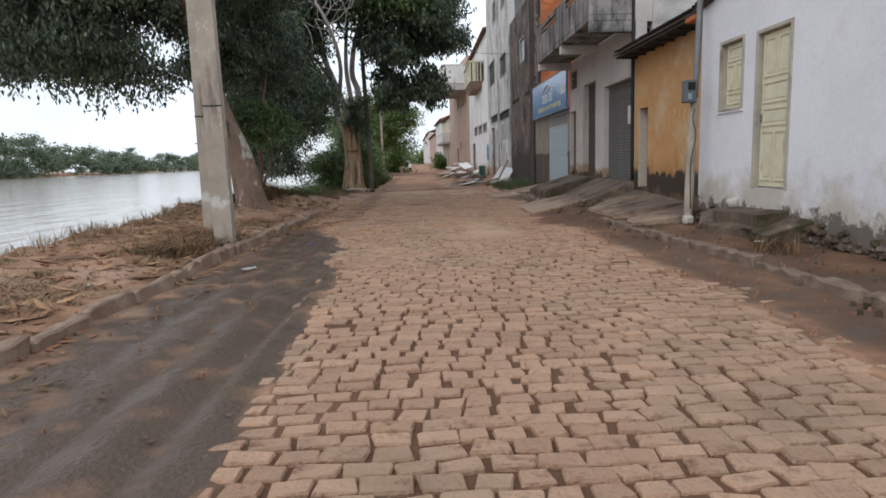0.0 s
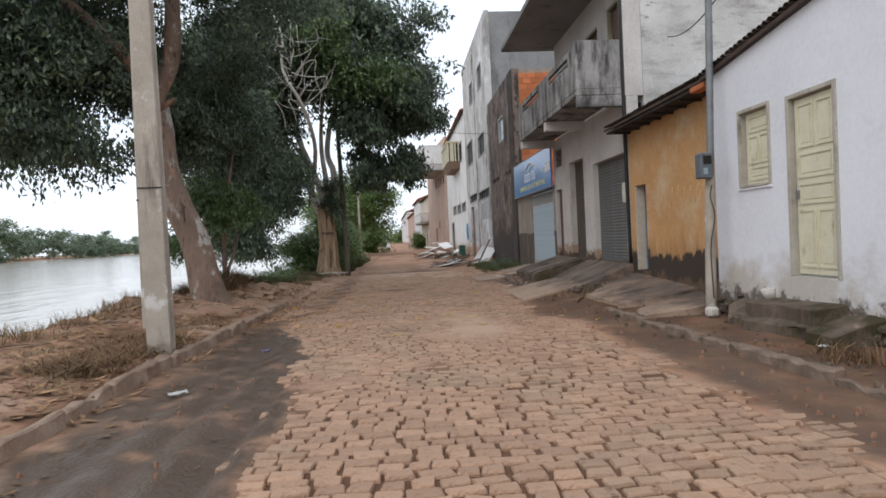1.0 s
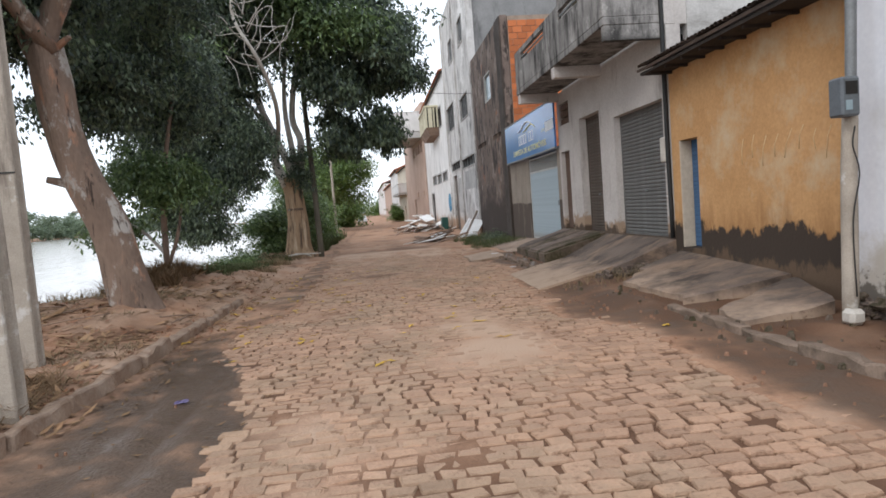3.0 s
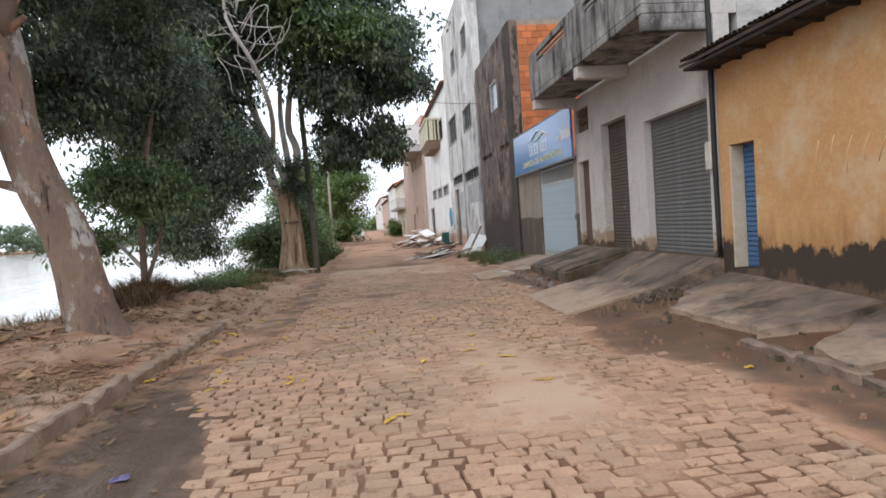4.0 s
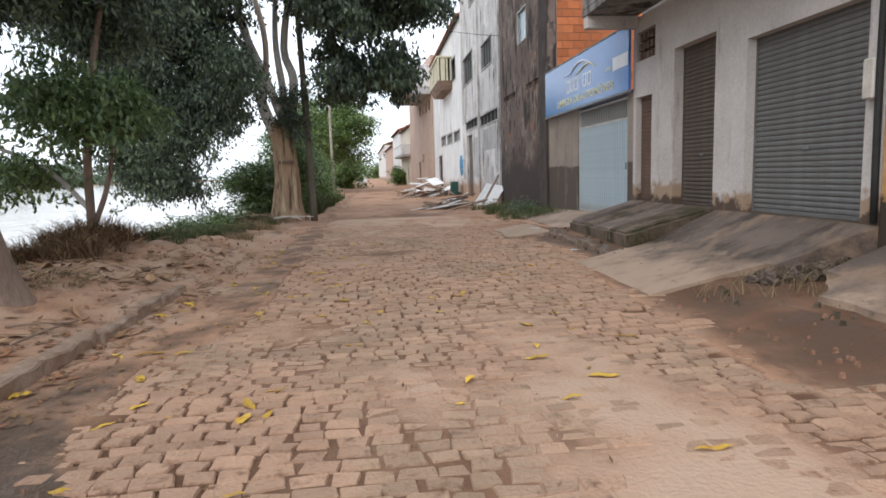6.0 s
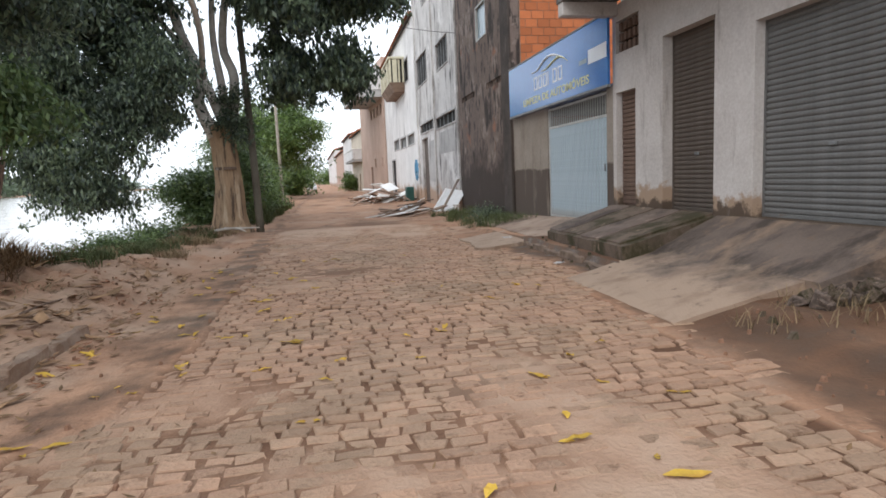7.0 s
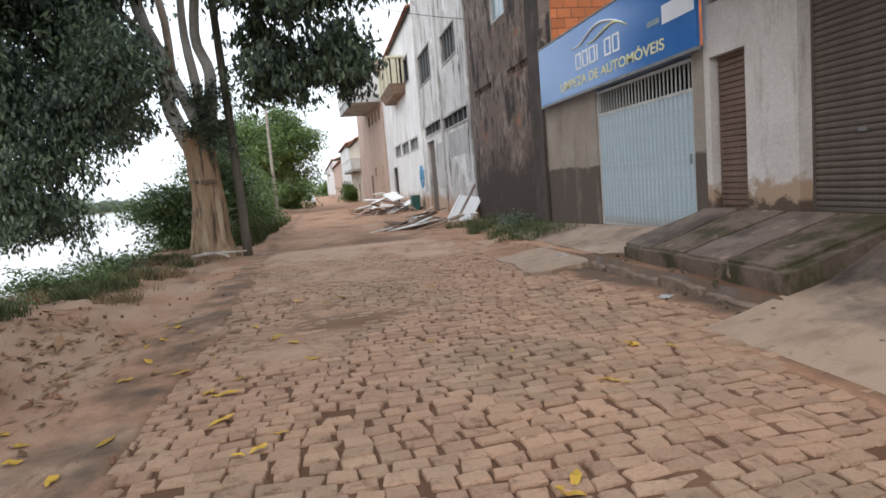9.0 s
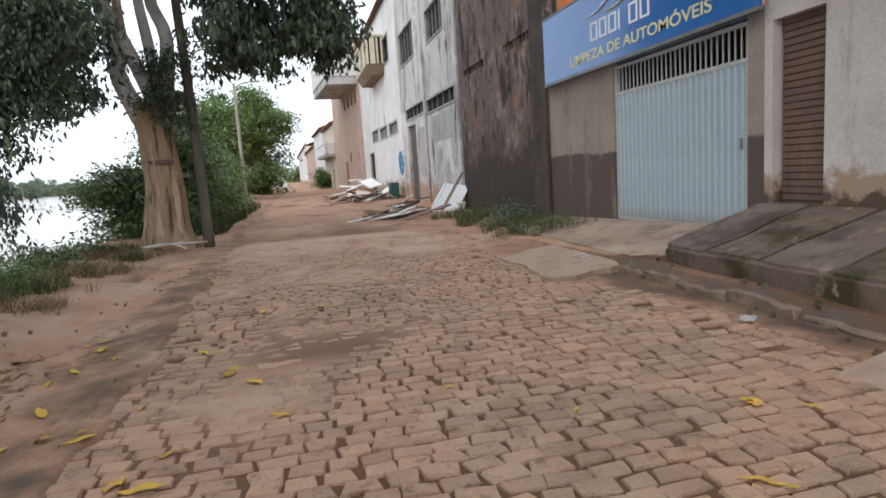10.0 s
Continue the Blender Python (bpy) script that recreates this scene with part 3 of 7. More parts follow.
def wet_at(x, y):
    left, right = sett_edges(y) if y < 45 else (-2.2, 3.0)
    w = 0.0
    if -3.3 < x < left + 0.15:
        w = lerp(y, (-5, 0.75), (6, 0.7), (9, 0.68), (13, 0.68), (14.5, 0.6), (16, 0.36), (18.5, 0.44), (20, 0.44), (26, 0.46), (30, 0.42), (34, 0.32)) * lerp(x, (-3.3, lerp(y, (14, 0.55), (18, 0.2))), (-2.75, lerp(y, (14, 1), (18, 0.45))), (-2.5, 1), (left - 0.1, 1), (left + 0.15, 0.2))
    if right - 0.2 < x < 4.05:
        w = lerp(y, (-5, 0.5), (8, 0.46), (11, 0.44), (16.5, 0.42), (18, 0.4), (20.5, 0.62), (24, 0.62), (26, 0.4), (32, 0.1)) * lerp(x, (right - 0.2, 0.1), (right + 0.35, 1), (4.0, 1.0))
    if x >= 4.05 and y < 17:
        w = 0.34 + 0.2 * noise.noise(Vector((x * 1.1, y * 0.7, 14)))
    return w


def damp_at(x, y):
    """Damp, dark soil in the open joints, dry dust where the mud stands high."""
    left, right = sett_edges(y) if y < 45 else (-2.2, 3.0)
    if left < x < right and y < 34:
        return max(lerp(mud(x, y), (-0.022, 0.95), (-0.01, 0.6), (-0.003, 0.0)), 0.7 * math.exp(-((x + 0.3) / 1.0) ** 4 - ((y - 22.75) / 0.6) ** 4))
    if right < x < 4.05 and y < 30:
        return min(1, (x - right) / 0.4) * (0.8 + 0.45 * noise.noise(Vector((x * 1.5, y * 0.8, 6)))) * lerp(y, (20, 1), (30, 0.3))
    if -2.4 < x < 4.6 and 30 < y < 70:
        return 0.75 * max(0.0, min(1.0, 1.6 * noise.noise(Vector((x * 0.45, y * 0.3, 12))) + 0.5 * noise.noise(Vector((x * 1.6, y * 0.9, 3)))))
    if x >= 4.0 and y < 25:
        return 0.9 + 0.45 * noise.noise(Vector((x * 1.6, y * 1.1, 2)))
    if x <= -3.3 and y < 60:
        return 0.85 * max(0.0, noise.noise(Vector((x * 1.3, y * 0.7, 9))) + 0.5 * noise.noise(Vector((x * 4, y * 3, 1))) + lerp(y, (0, 0.3), (15, 0.36), (19, 0.15)))
    return 0.0


def sand_at(x, y):
    """Pale dry silt left by the flood on the verge."""
    left, right = sett_edges(y) if y < 45 else (-2.2, 3.0)
    if x > left:
        return 0.9 * lerp(mud(x, y), (-0.01, 0.0), (0.0, 1.0)) * (1 - math.exp(-((x + 0.3) / 1.1) ** 4 - ((y - 22.75) / 0.7) ** 4)) if x < right and y < 34 else 0.0
    v = noise.fractal(Vector((x * 0.9, y * 0.6, 21)), 0.9, 2.1, 4)
    return max(0.0, min(0.65, (v * 1.5 - 0.1 + lerp(y, (0, -0.3), (12, -0.15), (16, 0.15), (18, 0.4), (23, 0.6), (30, 0.3), (40, 0.0))) * lerp(x, (-7.0, 0.4), (-4.0, 1.0), (-3.2, 0.9), (-2.7, 0.15), (-1.9, 0.1))))


def axis(*spans):
    out = []
    for a, b, step in spans:
        out += list(np.arange(a, b - 1e-6, step))
    return out + [spans[-1][1]]


gx = axis((-1500, -300, 200), (-300, -200, 10), (-200, -20, 20), (-20, -8, 1.0), (-8, -3.4, 0.12), (-3.4, 4.3, 0.075), (4.3, 6.3, 0.2), (6.3, 30, 4), (30, 1500, 200))
gy = axis((-60, -6, 6), (-6, 0, 0.6), (0, 33, 0.08), (33, 60, 0.4), (60, 150, 3), (150, 1000, 40), (1000, 2600, 200))
verts = [(x, y, ground_z(x, y)) for y in gy for x in gx]
nx = len(gx)
faces = [(j * nx + i, j * nx + i + 1, (j + 1) * nx + i + 1, (j + 1) * nx + i) for j in range(len(gy) - 1) for i in range(nx - 1)]
me = bpy.data.meshes.new("ground")
me.from_pydata(verts, [], faces)
att = me.attributes.new("wet", "FLOAT", "POINT")
att.data.foreach_set("value", [wet_at(x, y) for y in gy for x in gx])
att = me.attributes.new("sand", "FLOAT", "POINT")
att.data.foreach_set("value", [sand_at(x, y) if -8 < x < 4 and y < 60 else 0.0 for y in gy for x in gx])
att = me.attributes.new("damp", "FLOAT", "POINT")
att.data.foreach_set("value", [damp_at(x, y) for y in gy for x in gx])
me.polygons.foreach_set("use_smooth", [True] * len(faces))
me.materials.append(ground_material())
ground = tagged(new("ground", me), "trodden reddish earth street with muddy gutters and river bank", "ground", kind="structure")

bm = bmesh.new()
bm.faces.new([bm.verts.new(p) for p in ((-1500, -60, -1.45), (-3.6, -60, -1.45), (-3.6, 2600, -1.45), (-1500, 2600, -1.45))])
tagged(part("water", bm, water_material()), "broad muddy river with faint ripples", "river", kind="structure")


# ---- kerbs, ramps and ledges ----
def kerb_line(name, x, y0, y1, top, skip, label, mat):
    root = tagged(new(name), label, "kerb", kind="structure")
    y = y0
    k = 0
    while y < y1:
        length = random.uniform(0.75, 1.05)
        if not skip(y):
            bm = bmesh.new()
            dz = top(y) + random.uniform(-0.045, 0.02)
            vs = box(bm, -0.07, 0.07, -length / 2 + 0.008, length / 2 - 0.008, -0.25, 0, bevel=0.018)
            bmesh.ops.subdivide_edges(bm, edges=[e for e in bm.edges if abs(e.verts[0].co.y - e.verts[1].co.y) > 0.3], cuts=4, use_grid_fill=True)
            for v in bm.verts:
                v.co += Vector([0.038 * noise.noise(v.co * 7 + Vector((k * 3, c * 7, 0))) for c in range(3)])
                if v.co.z > -0.05:
                    v.co.z -= 0.05 * max(0.0, noise.noise(Vector((k * 2.7, v.co.y * 5, 1))))
            ob = part("kerb_stone", bm, mat, root)
            ob.matrix_basis = pose(x + random.uniform(-0.015, 0.015), y + length / 2, dz, random.uniform(-2, 2), random.uniform(-6, 6), random.uniform(-2, 2))
        y += length
        k += 1
    return root


kerb_line("kerb_left", -3.3, 1.0, 18.2, lambda y: road_z(y) + lerp(y, (0, 0.12), (8, 0.14), (14, 0.19), (18, 0.17)), lambda y: False, "worn concrete kerb half buried in red soil", M["kerb"])
kerb_line("kerb_right", 3.98, -2.0, 24.3, lambda y: road_z(y) + lerp(y, (0, 0.15), (11.5, 0.15), (14, 0.1), (17, 0.12), (20, 0.14), (24, 0.15)), lambda y: 13.2 < y < 20.4, "dark dusty concrete kerb along the house fronts", M["kerb_dark"])


def slab(name, corners, thick, mat, label, cuts=10, ragged=0.03, parent=None, category="ramp"):
    """A concrete slab through four corners (road left, road right, wall right, wall left), with a ragged outline and a thickness."""
    a, b, c, d = [Vector(p) for p in corners]
    bm = bmesh.new()
    top, bot = [], []
    for j in range(cuts + 1):
        for i in range(cuts + 1):
            u, v = i / cuts, j / cuts
            p = a.lerp(b, u).lerp(d.lerp(c, u), v)
            if i in (0, cuts) or j == 0:
                p = p + Vector((ragged * noise.noise(p * 2.3), ragged * noise.noise(p * 2.3 + Vector((5, 0, 0))), -0.012))
            p.z += 0.012 * noise.noise(p * 1.7)
            top.append(bm.verts.new(p))
            bot.append(bm.verts.new(p - Vector((0, 0, thick))))
    w = cuts + 1
    for j in range(cuts):
        for i in range(cuts):
            q = (j * w + i, j * w + i + 1, (j + 1) * w + i + 1, (j + 1) * w + i)
            bm.faces.new([top[k] for k in q])
            bm.faces.new([bot[k] for k in q[::-1]])
    rim = [i for i in range(w)] + [j * w + cuts for j in range(1, w)] + [cuts * w + i for i in range(cuts - 1, -1, -1)] + [j * w for j in range(cuts - 1, 0, -1)]
    for k, n in zip(rim, rim[1:] + rim[:1]):
        bm.faces.new((top[k], bot[k], bot[n], top[n]))
    bmesh.ops.recalc_face_normals(bm, faces=bm.faces)
    return tagged(part(name, bm, mat, parent), label, category, kind="structure")


XF = 5.88
XW = 5.24
slab("concrete_ramp", ((4.28, 13.35, 0.1), (4.3, 15.7, 0.08), (4.95, 16.2, 0.2), (4.95, 13.3, 0.2)), 0.2, M["ramp"], "pale broken cement strip before the ocher house", ragged=0.14)
slab("concrete_ramp", ((4.93, 13.32, 0.205), (4.93, 16.4, 0.205), (5.86, 16.6, 0.46), (5.86, 13.3, 0.34)), 0.3, M["ramp"], "dark cement apron before the ocher house", ragged=0.05)
slab("concrete_ramp", ((4.1, 11.75, 0.09), (4.2, 12.5, 0.09), (5.86, 13.22, 0.3), (5.3, 11.72, 0.22)), 0.16, M["ramp"], "small broken cement apron beside the street pole", ragged=0.12)
slab("concrete_ramp", ((3.1, 17.2, -0.14), (3.15, 20.3, -0.155), (4.75, 20.44, 0.17), (4.75, 17.2, 0.2)), 0.25, M["ramp"], "pale cement driveway ramp running into the street")
slab("concrete_ramp", ((4.7, 17.0, 0.205), (4.7, 20.42, 0.165), (5.86, 20.44, 0.67), (5.86, 16.75, 0.68)), 0.55, M["ramp"], "stained dark cement apron before the grey roller shutter", ragged=0.06)
slab("ledge", ((4.14, 20.3, 0.27), (4.26, 24.0, 0.22), (5.86, 24.1, 0.66), (5.86, 20.46, 0.66)), 0.75, M["ledge"], "raised cement ledge with a mossy edge below the shop doors", category="ledge")
for k in range(4):
    a, b = 20.5 + k * 0.92, 20.5 + k * 0.92 + 0.85
    slab("ledge_topping", ((4.19 + 0.04 * k, a, 0.315 - 0.012 * k), (4.22 + 0.04 * k, b, 0.305 - 0.012 * k), (5.84, b + 0.04, 0.70), (5.84, a + 0.03, 0.705)), 0.05, M["concrete"] if k % 2 else M["ledge"], "cracked cement topping of the raised ledge", cuts=7, ragged=0.07, category="ledge")
slab("pavement_slab", ((4.15, 24.3, 0.04), (4.5, 31.0, -0.06), (5.86, 31.3, 0.10), (5.86, 24.15, 0.36)), 0.4, M["slab"], "cement pavement before the corrugated gate", category="pavement")
slab("pavement_slab", ((2.85, 24.5, -0.13), (3.0, 27.0, -0.15), (4.2, 27.4, -0.04), (4.0, 24.6, -0.04)), 0.12, M["ramp"], "broken pale cement slab lying in the street", cuts=8, ragged=0.2, category="pavement")


# ---- house parts ----
def frame_round(parent, x, y0, y1, z0, z1, w=0.08, d=0.1, mat=None, name="frame", sill=True):
    rows = [(x - 0.02, x + d, y0, y0 + w, z0, z1), (x - 0.02, x + d, y1 - w, y1, z0, z1), (x - 0.022, x + d, y0 + w, y1 - w, z1 - w, z1)]
    if sill:
        rows.append((x - 0.04, x + d, y0 + w, y1 - w, z0, z0 + w * 0.7))
    return part(name, boxes(*rows, bevel=0.006), mat or M["bare_frame"], parent)


def panel_leaf(parent, name, x, y0, y1, z0, z1, panels, mat, label="", bead=0.03):
    """A leaf of a door or shutter with raised mouldings round sunk panels; panels: (y0, y1, z0, z1) in shares of the leaf."""
    w, h = y1 - y0, z1 - z0
    bm = bmesh.new()
    box(bm, x, x + 0.04, y0, y1, z0, z1, bevel=0.004)
    for a, b, c, d in panels:
        ya, yb, za, zb = y0 + a * w, y0 + b * w, z0 + c * h, z0 + d * h
        box(bm, x - 0.018, x, ya, yb, za, za + bead)
        box(bm, x - 0.018, x, ya, yb, zb - bead, zb)
        box(bm, x - 0.018, x, ya, ya + bead, za + bead, zb - bead)
        box(bm, x - 0.018, x, yb - bead, yb, za + bead, zb - bead)
        box(bm, x - 0.01, x, ya + bead * 2, yb - bead * 2, za + bead * 2, zb - bead * 2, bevel=0.004)
    return part(name, bm, mat, parent, label)


def roller_shutter(parent, x, y0, y1, z0, z1, mat, label, pitch=0.085):
    root = new("roller_shutter")
    root.parent = parent
    root["label"] = label
    me = None
    z = z0 + 0.06
    while z < z1:
        if me is None:
            bm = bmesh.new()
            prof = [(0.0, 0.0), (-0.012, 0.008), (-0.02, pitch * 0.3), (-0.02, pitch * 0.62), (-0.008, pitch * 0.86), (0.0, pitch * 0.9), (0.0, pitch)]
            rows = [[bm.verts.new((px, yy, pz)) for px, pz in prof] for yy in (0, y1 - y0)]
            for k in range(len(prof) - 1):
                bm.faces.new((rows[0][k], rows[0][k + 1], rows[1][k + 1], rows[1][k]))
            first = part("slat", bm, mat, root)
            me = first.data
            ob = first
        else:
            ob = new("slat", me)
            ob.parent = root
        ob.location = (x, y0, z)
        z += pitch
    part("bottom_rail", boxes((x - 0.03, x + 0.02, y0, y1, z0, z0 + 0.06), bevel=0.006), mat, root)
    part("lock", boxes((x - 0.05, x - 0.02, (y0 + y1) / 2 - 0.06, (y0 + y1) / 2 + 0.06, z0 + 1.0, z0 + 1.05), bevel=0.006), M["galv"], root)
    part("guide_rail", boxes((x - 0.035, x + 0.03, y0 - 0.03, y0, z0, z1)), mat, root)
    part("guide_rail", boxes((x - 0.035, x + 0.03, y1, y1 + 0.03, z0, z1)), mat, root)
    return root


def tiled_roof(parent, x_eave, z_eave, x_ridge, z_ridge, y0, y1, mat, z_tilt=0.0, pitch=0.19):
    """Barrel tiles in courses running down to the eave, on a thin deck."""
    n = int((y1 - y0) / pitch)
    slope = Vector((x_eave - x_ridge, 0, z_eave - z_ridge))
    length = slope.length
    d = slope.normalized()
    up = Vector((-d.z, 0, d.x))
    if up.z < 0:
        up = -up
    bm = bmesh.new()
    step = 0.36
    courses = max(2, int(length / step))
    for i in range(n):
        yc = y0 + (i + 0.5) * pitch
        zt = z_tilt * (yc - y0)
        for k in range(courses):
            a = Vector((x_ridge, yc, z_ridge + zt)) + d * (k * step)
            b = a + d * (step + 0.05)
            lift = random.uniform(0, 0.012)
            jig = random.uniform(-0.012, 0.012)
            lo, hi = [], []
            for s in range(5):
                ang = math.pi * s / 4
                for lst, p, r, h in ((hi, a, 0.45 * pitch, 0.0), (lo, b, 0.55 * pitch, 0.03)):
                    lst.append(bm.verts.new(p + Vector((0, math.cos(ang) * r + jig, 0)) + up * (math.sin(ang) * r * 0.75 + h + lift)))
            for s in range(4):
                bm.faces.new((hi[s], hi[s + 1], lo[s + 1], lo[s])).smooth = True
    tiles = part("roof_tiles", bm, mat, parent)
    tiles["kind"] = "stuff"
    bm = bmesh.new()
    vs = []
    for yy in (y0, y1):
        for p, t in ((Vector((x_ridge, yy, z_ridge)), 0), (Vector((x_eave, yy, z_eave)) - d * 0.05, 0)):
            q = p + Vector((0, 0, z_tilt * (yy - y0)))
            vs.append((bm.verts.new(q), bm.verts.new(q - up * 0.05)))
    (a, a2), (b, b2), (c, c2), (e, e2) = vs
    for f in ((a, b, e, c), (c2, e2, b2, a2), (a, a2, b2, b), (c, e, e2, c2), (b, b2, e2, e), (a, c, c2, a2)):
        bm.faces.new(f)
    bmesh.ops.recalc_face_normals(bm, faces=bm.faces)
    part("roof_deck", bm, M["tile"], parent)


def brick_panel(parent, origin, along, width, height, bricks=(0.24, 0.14), depth=0.03, mat=None, keep=lambda u, v: True, name="brick"):
    """Courses of bricks with recessed joints, standing on origin and running along a level direction."""
    o, a = Vector(origin), Vector(along).normalized()
    out = Vector((a.y, -a.x, 0))
    bw, bh = bricks
    me = None
    row = 0
    z = 0.0
    while z + bh <= height + 0.01:
        u = -bw * 0.5 * (row % 2)
        while u < width:
            u0, u1 = max(u, 0) + 0.008, min(u + bw, width) - 0.008
            if u1 - u0 > 0.06 and keep((u0 + u1) / 2, z):
                full = abs((u1 - u0) - (bw - 0.016)) < 1e-4
                if full and me is not None:
                    ob = new(name, me)
                    ob.parent = parent
                else:
                    bm = bmesh.new()
                    box(bm, 0, u1 - u0, 0, depth, 0, bh - 0.016, bevel=0.006)
                    ob = part(name, bm, mat or M["brick"], parent)
                    if full:
                        me = ob.data
                m = Matrix(((a.x, out.x, 0, 0), (a.y, out.y, 0, 0), (0, 0, 1, 0), (0, 0, 0, 1)))
                m.translation = o + a * u0 + Vector((0, 0, z + 0.008)) + out * random.uniform(-0.004, 0.006)
                ob.matrix_basis = m
            u += bw
        z += bh
        row += 1


def shell(parent, x0, x1, y0, y1, z0, z1, mat, front_gap=0.2, roof=True, label=""):
    """Side and back walls, and a flat roof, behind a street wall."""
    xf = x0 + front_gap + 0.002
    part("side_wall", boxes((xf, x1, y0, y0 + 0.2, z0, z1)), mat, parent, label)
    part("side_wall", boxes((xf, x1, y1 - 0.2, y1, z0, z1)), mat, parent)
    part("back_wall", boxes((x1 - 0.2, x1, y0 + 0.202, y1 - 0.202, z0, z1)), mat, parent)
    if roof:
        part("roof", boxes((xf, x1 - 0.202, y0 + 0.202, y1 - 0.202, z1 - 0.25, z1 - 0.05)), M["grey_wall"], parent)


# ---- white house ----
white = thing("white_house", "whitewashed old house with cream shutters, peeling at the foot", "house")
holes = ((8.58, 9.52, 0.83, 3.24), (9.88, 10.68, 2.1, 3.28))
part("wall", street_wall(XW, -7.0, 11.4, -0.3, 4.0, holes, 0.35), M["white_wall"], white)
bm = bmesh.new()
for y0, y1, za, zb in ((-7.0, 11.4, 6.2, 4.01),):
    vs = [bm.verts.new(p) for p in ((XW, y0, 4.0), (XW, y1, 4.0), (XW, y1, zb), (XW, y0, za), (XW + 0.35, y0, 4.0), (XW + 0.35, y1, 4.0), (XW + 0.35, y1, zb), (XW + 0.35, y0, za))]
    for f in ((0, 3, 2, 1), (4, 5, 6, 7), (2, 3, 7, 6), (1, 2, 6, 5), (0, 4, 7, 3)):
        bm.faces.new([vs[k] for k in f])
part("gable", bm, M["white_wall"], white)
shell(white, XW, 12.0, -7.0, 11.4, -0.3, 4.0, M["white_wall"], 0.35, roof=False)
door = new("door")
door.parent = white
frame_round(door, XW, 8.58, 9.52, 0.83, 3.24, 0.06, 0.2, M["grey_frame"], sill=False)
panel_leaf(door, "door_leaf", XW + 0.06, 8.66, 9.44, 0.86, 3.16, ((0.08, 0.47, 0.72, 0.97), (0.53, 0.92, 0.72, 0.97), (0.08, 0.92, 0.55, 0.69), (0.08, 0.92, 0.40, 0.52), (0.08, 0.47, 0.04, 0.37), (0.53, 0.92, 0.04, 0.37)), M["cream_wood"], "cream panelled door, closed")
part("latch", boxes((XW + 0.02, XW + 0.06, 9.36, 9.4, 1.85, 1.97), bevel=0.005), M["galv"], door)
win = new("window")
win.parent = white
frame_round(win, XW, 9.88, 10.68, 2.1, 3.28, 0.055, 0.2, M["grey_frame"])
panel_leaf(win, "shutter", XW + 0.08, 9.95, 10.6, 2.15, 3.21, ((0.1, 0.9, 0.72, 0.95), (0.1, 0.47, 0.28, 0.68), (0.53, 0.9, 0.28, 0.68), (0.1, 0.9, 0.05, 0.24)), M["cream_wood"], "cream wooden shutter, closed")
part("sill", boxes((XW - 0.03, XW + 0.1, 9.86, 10.7, 2.06, 2.098), bevel=0.01), M["white_wall"], win)
tiled_roof(white, XW - 0.16, 6.25, 8.6, 7.4, -7.0, 11.6, M["tile"], z_tilt=-0.12, pitch=0.12)
# crumbling stone footing and door step
foot = thing("stone_footing", "dark crumbling stone footing along the white house", "footing")
for k in range(260):
    y = random.uniform(2.0, 11.35)
    z = 0.14 + abs(random.gauss(0, 0.14))
    if z > (0.34 if y < 7.6 or y > 10.9 else 0.48) + 0.08 * noise.noise(Vector((y * 2, 0, 0))):
        continue
    s = random.uniform(0.05, 0.14)
    bm = bmesh.new()
    bmesh.ops.create_icosphere(bm, subdivisions=2, radius=1)
    for v in bm.verts:
        v.co *= 1 + 0.4 * noise.noise(v.co * 1.4 + Vector((k * 3, 0, 0))) + 0.15 * noise.noise(v.co * 4 + Vector((k, 5, 0)))
    ob = part("stone", bm, M["ledge"] if k % 4 else M["concrete"], foot)
    ob.matrix_basis = pose(XW + random.uniform(-0.05, 0.05), y, z, random.uniform(-20, 20), random.uniform(-20, 20), random.uniform(0, 180)) @ Matrix.Diagonal((s, s * 1.2, s * 0.6, 1))
slab("door_step", ((4.72, 8.0, 0.27), (4.8, 10.45, 0.22), (5.23, 10.7, 0.42), (5.23, 7.9, 0.47)), 0.4, M["ledge"], "worn cement door step, broken at its edge", cuts=12, ragged=0.2, category="step")
slab("door_step", ((4.86, 8.5, 0.5), (4.86, 10.1, 0.45), (5.23, 10.2, 0.48), (5.23, 8.45, 0.55)), 0.35, M["ledge"], "raised cement block below the cream door", cuts=10, ragged=0.08, category="step")

bm = bmesh.new()
tube(bm, [(XW - 0.02, 9.95, 0.46), (XW - 0.06, 9.95, 0.54), (XW - 0.08, 9.95, 0.62)], [0.06, 0.085, 0.1], 10)
tagged(part("drain_spout", bm, M["pvc"]), "dirty white spout stub at the foot of the white wall", "pipe")

# ---- ocher house ----
ocher = thing("ocher_house", "low ocher house with a blue door and mouldy foot", "house")
part("wall", street_wall(XF, 11.42, 16.73, -0.3, 4.05, ((15.76, 16.44, 0.53, 2.62),), 0.3), M["ocher_wall"], ocher)
shell(ocher, XF, 12.0, 11.42, 16.73, -0.3, 4.05, M["ocher_wall"], 0.3, roof=False)
tiled_roof(ocher, XF - 0.6, 4.1, 8.8, 5.3, 11.5, 16.95, M["tile"], pitch=0.12)
# soffit and rafter ends carry the eave's shadow in their colour
part("soffit", boxes((XF - 0.5, XF - 0.004, 11.55, 16.9, 4.0, 4.05)), M["eave_shade"], ocher, "underside of the eave, its shadow painted in near-black")
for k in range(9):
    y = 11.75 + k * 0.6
    part("rafter_end", boxes((XF - 0.44, XF - 0.006, y, y + 0.05, 3.95, 3.998)), M["eave_shade"], ocher)
door = new("door")
door.parent = ocher
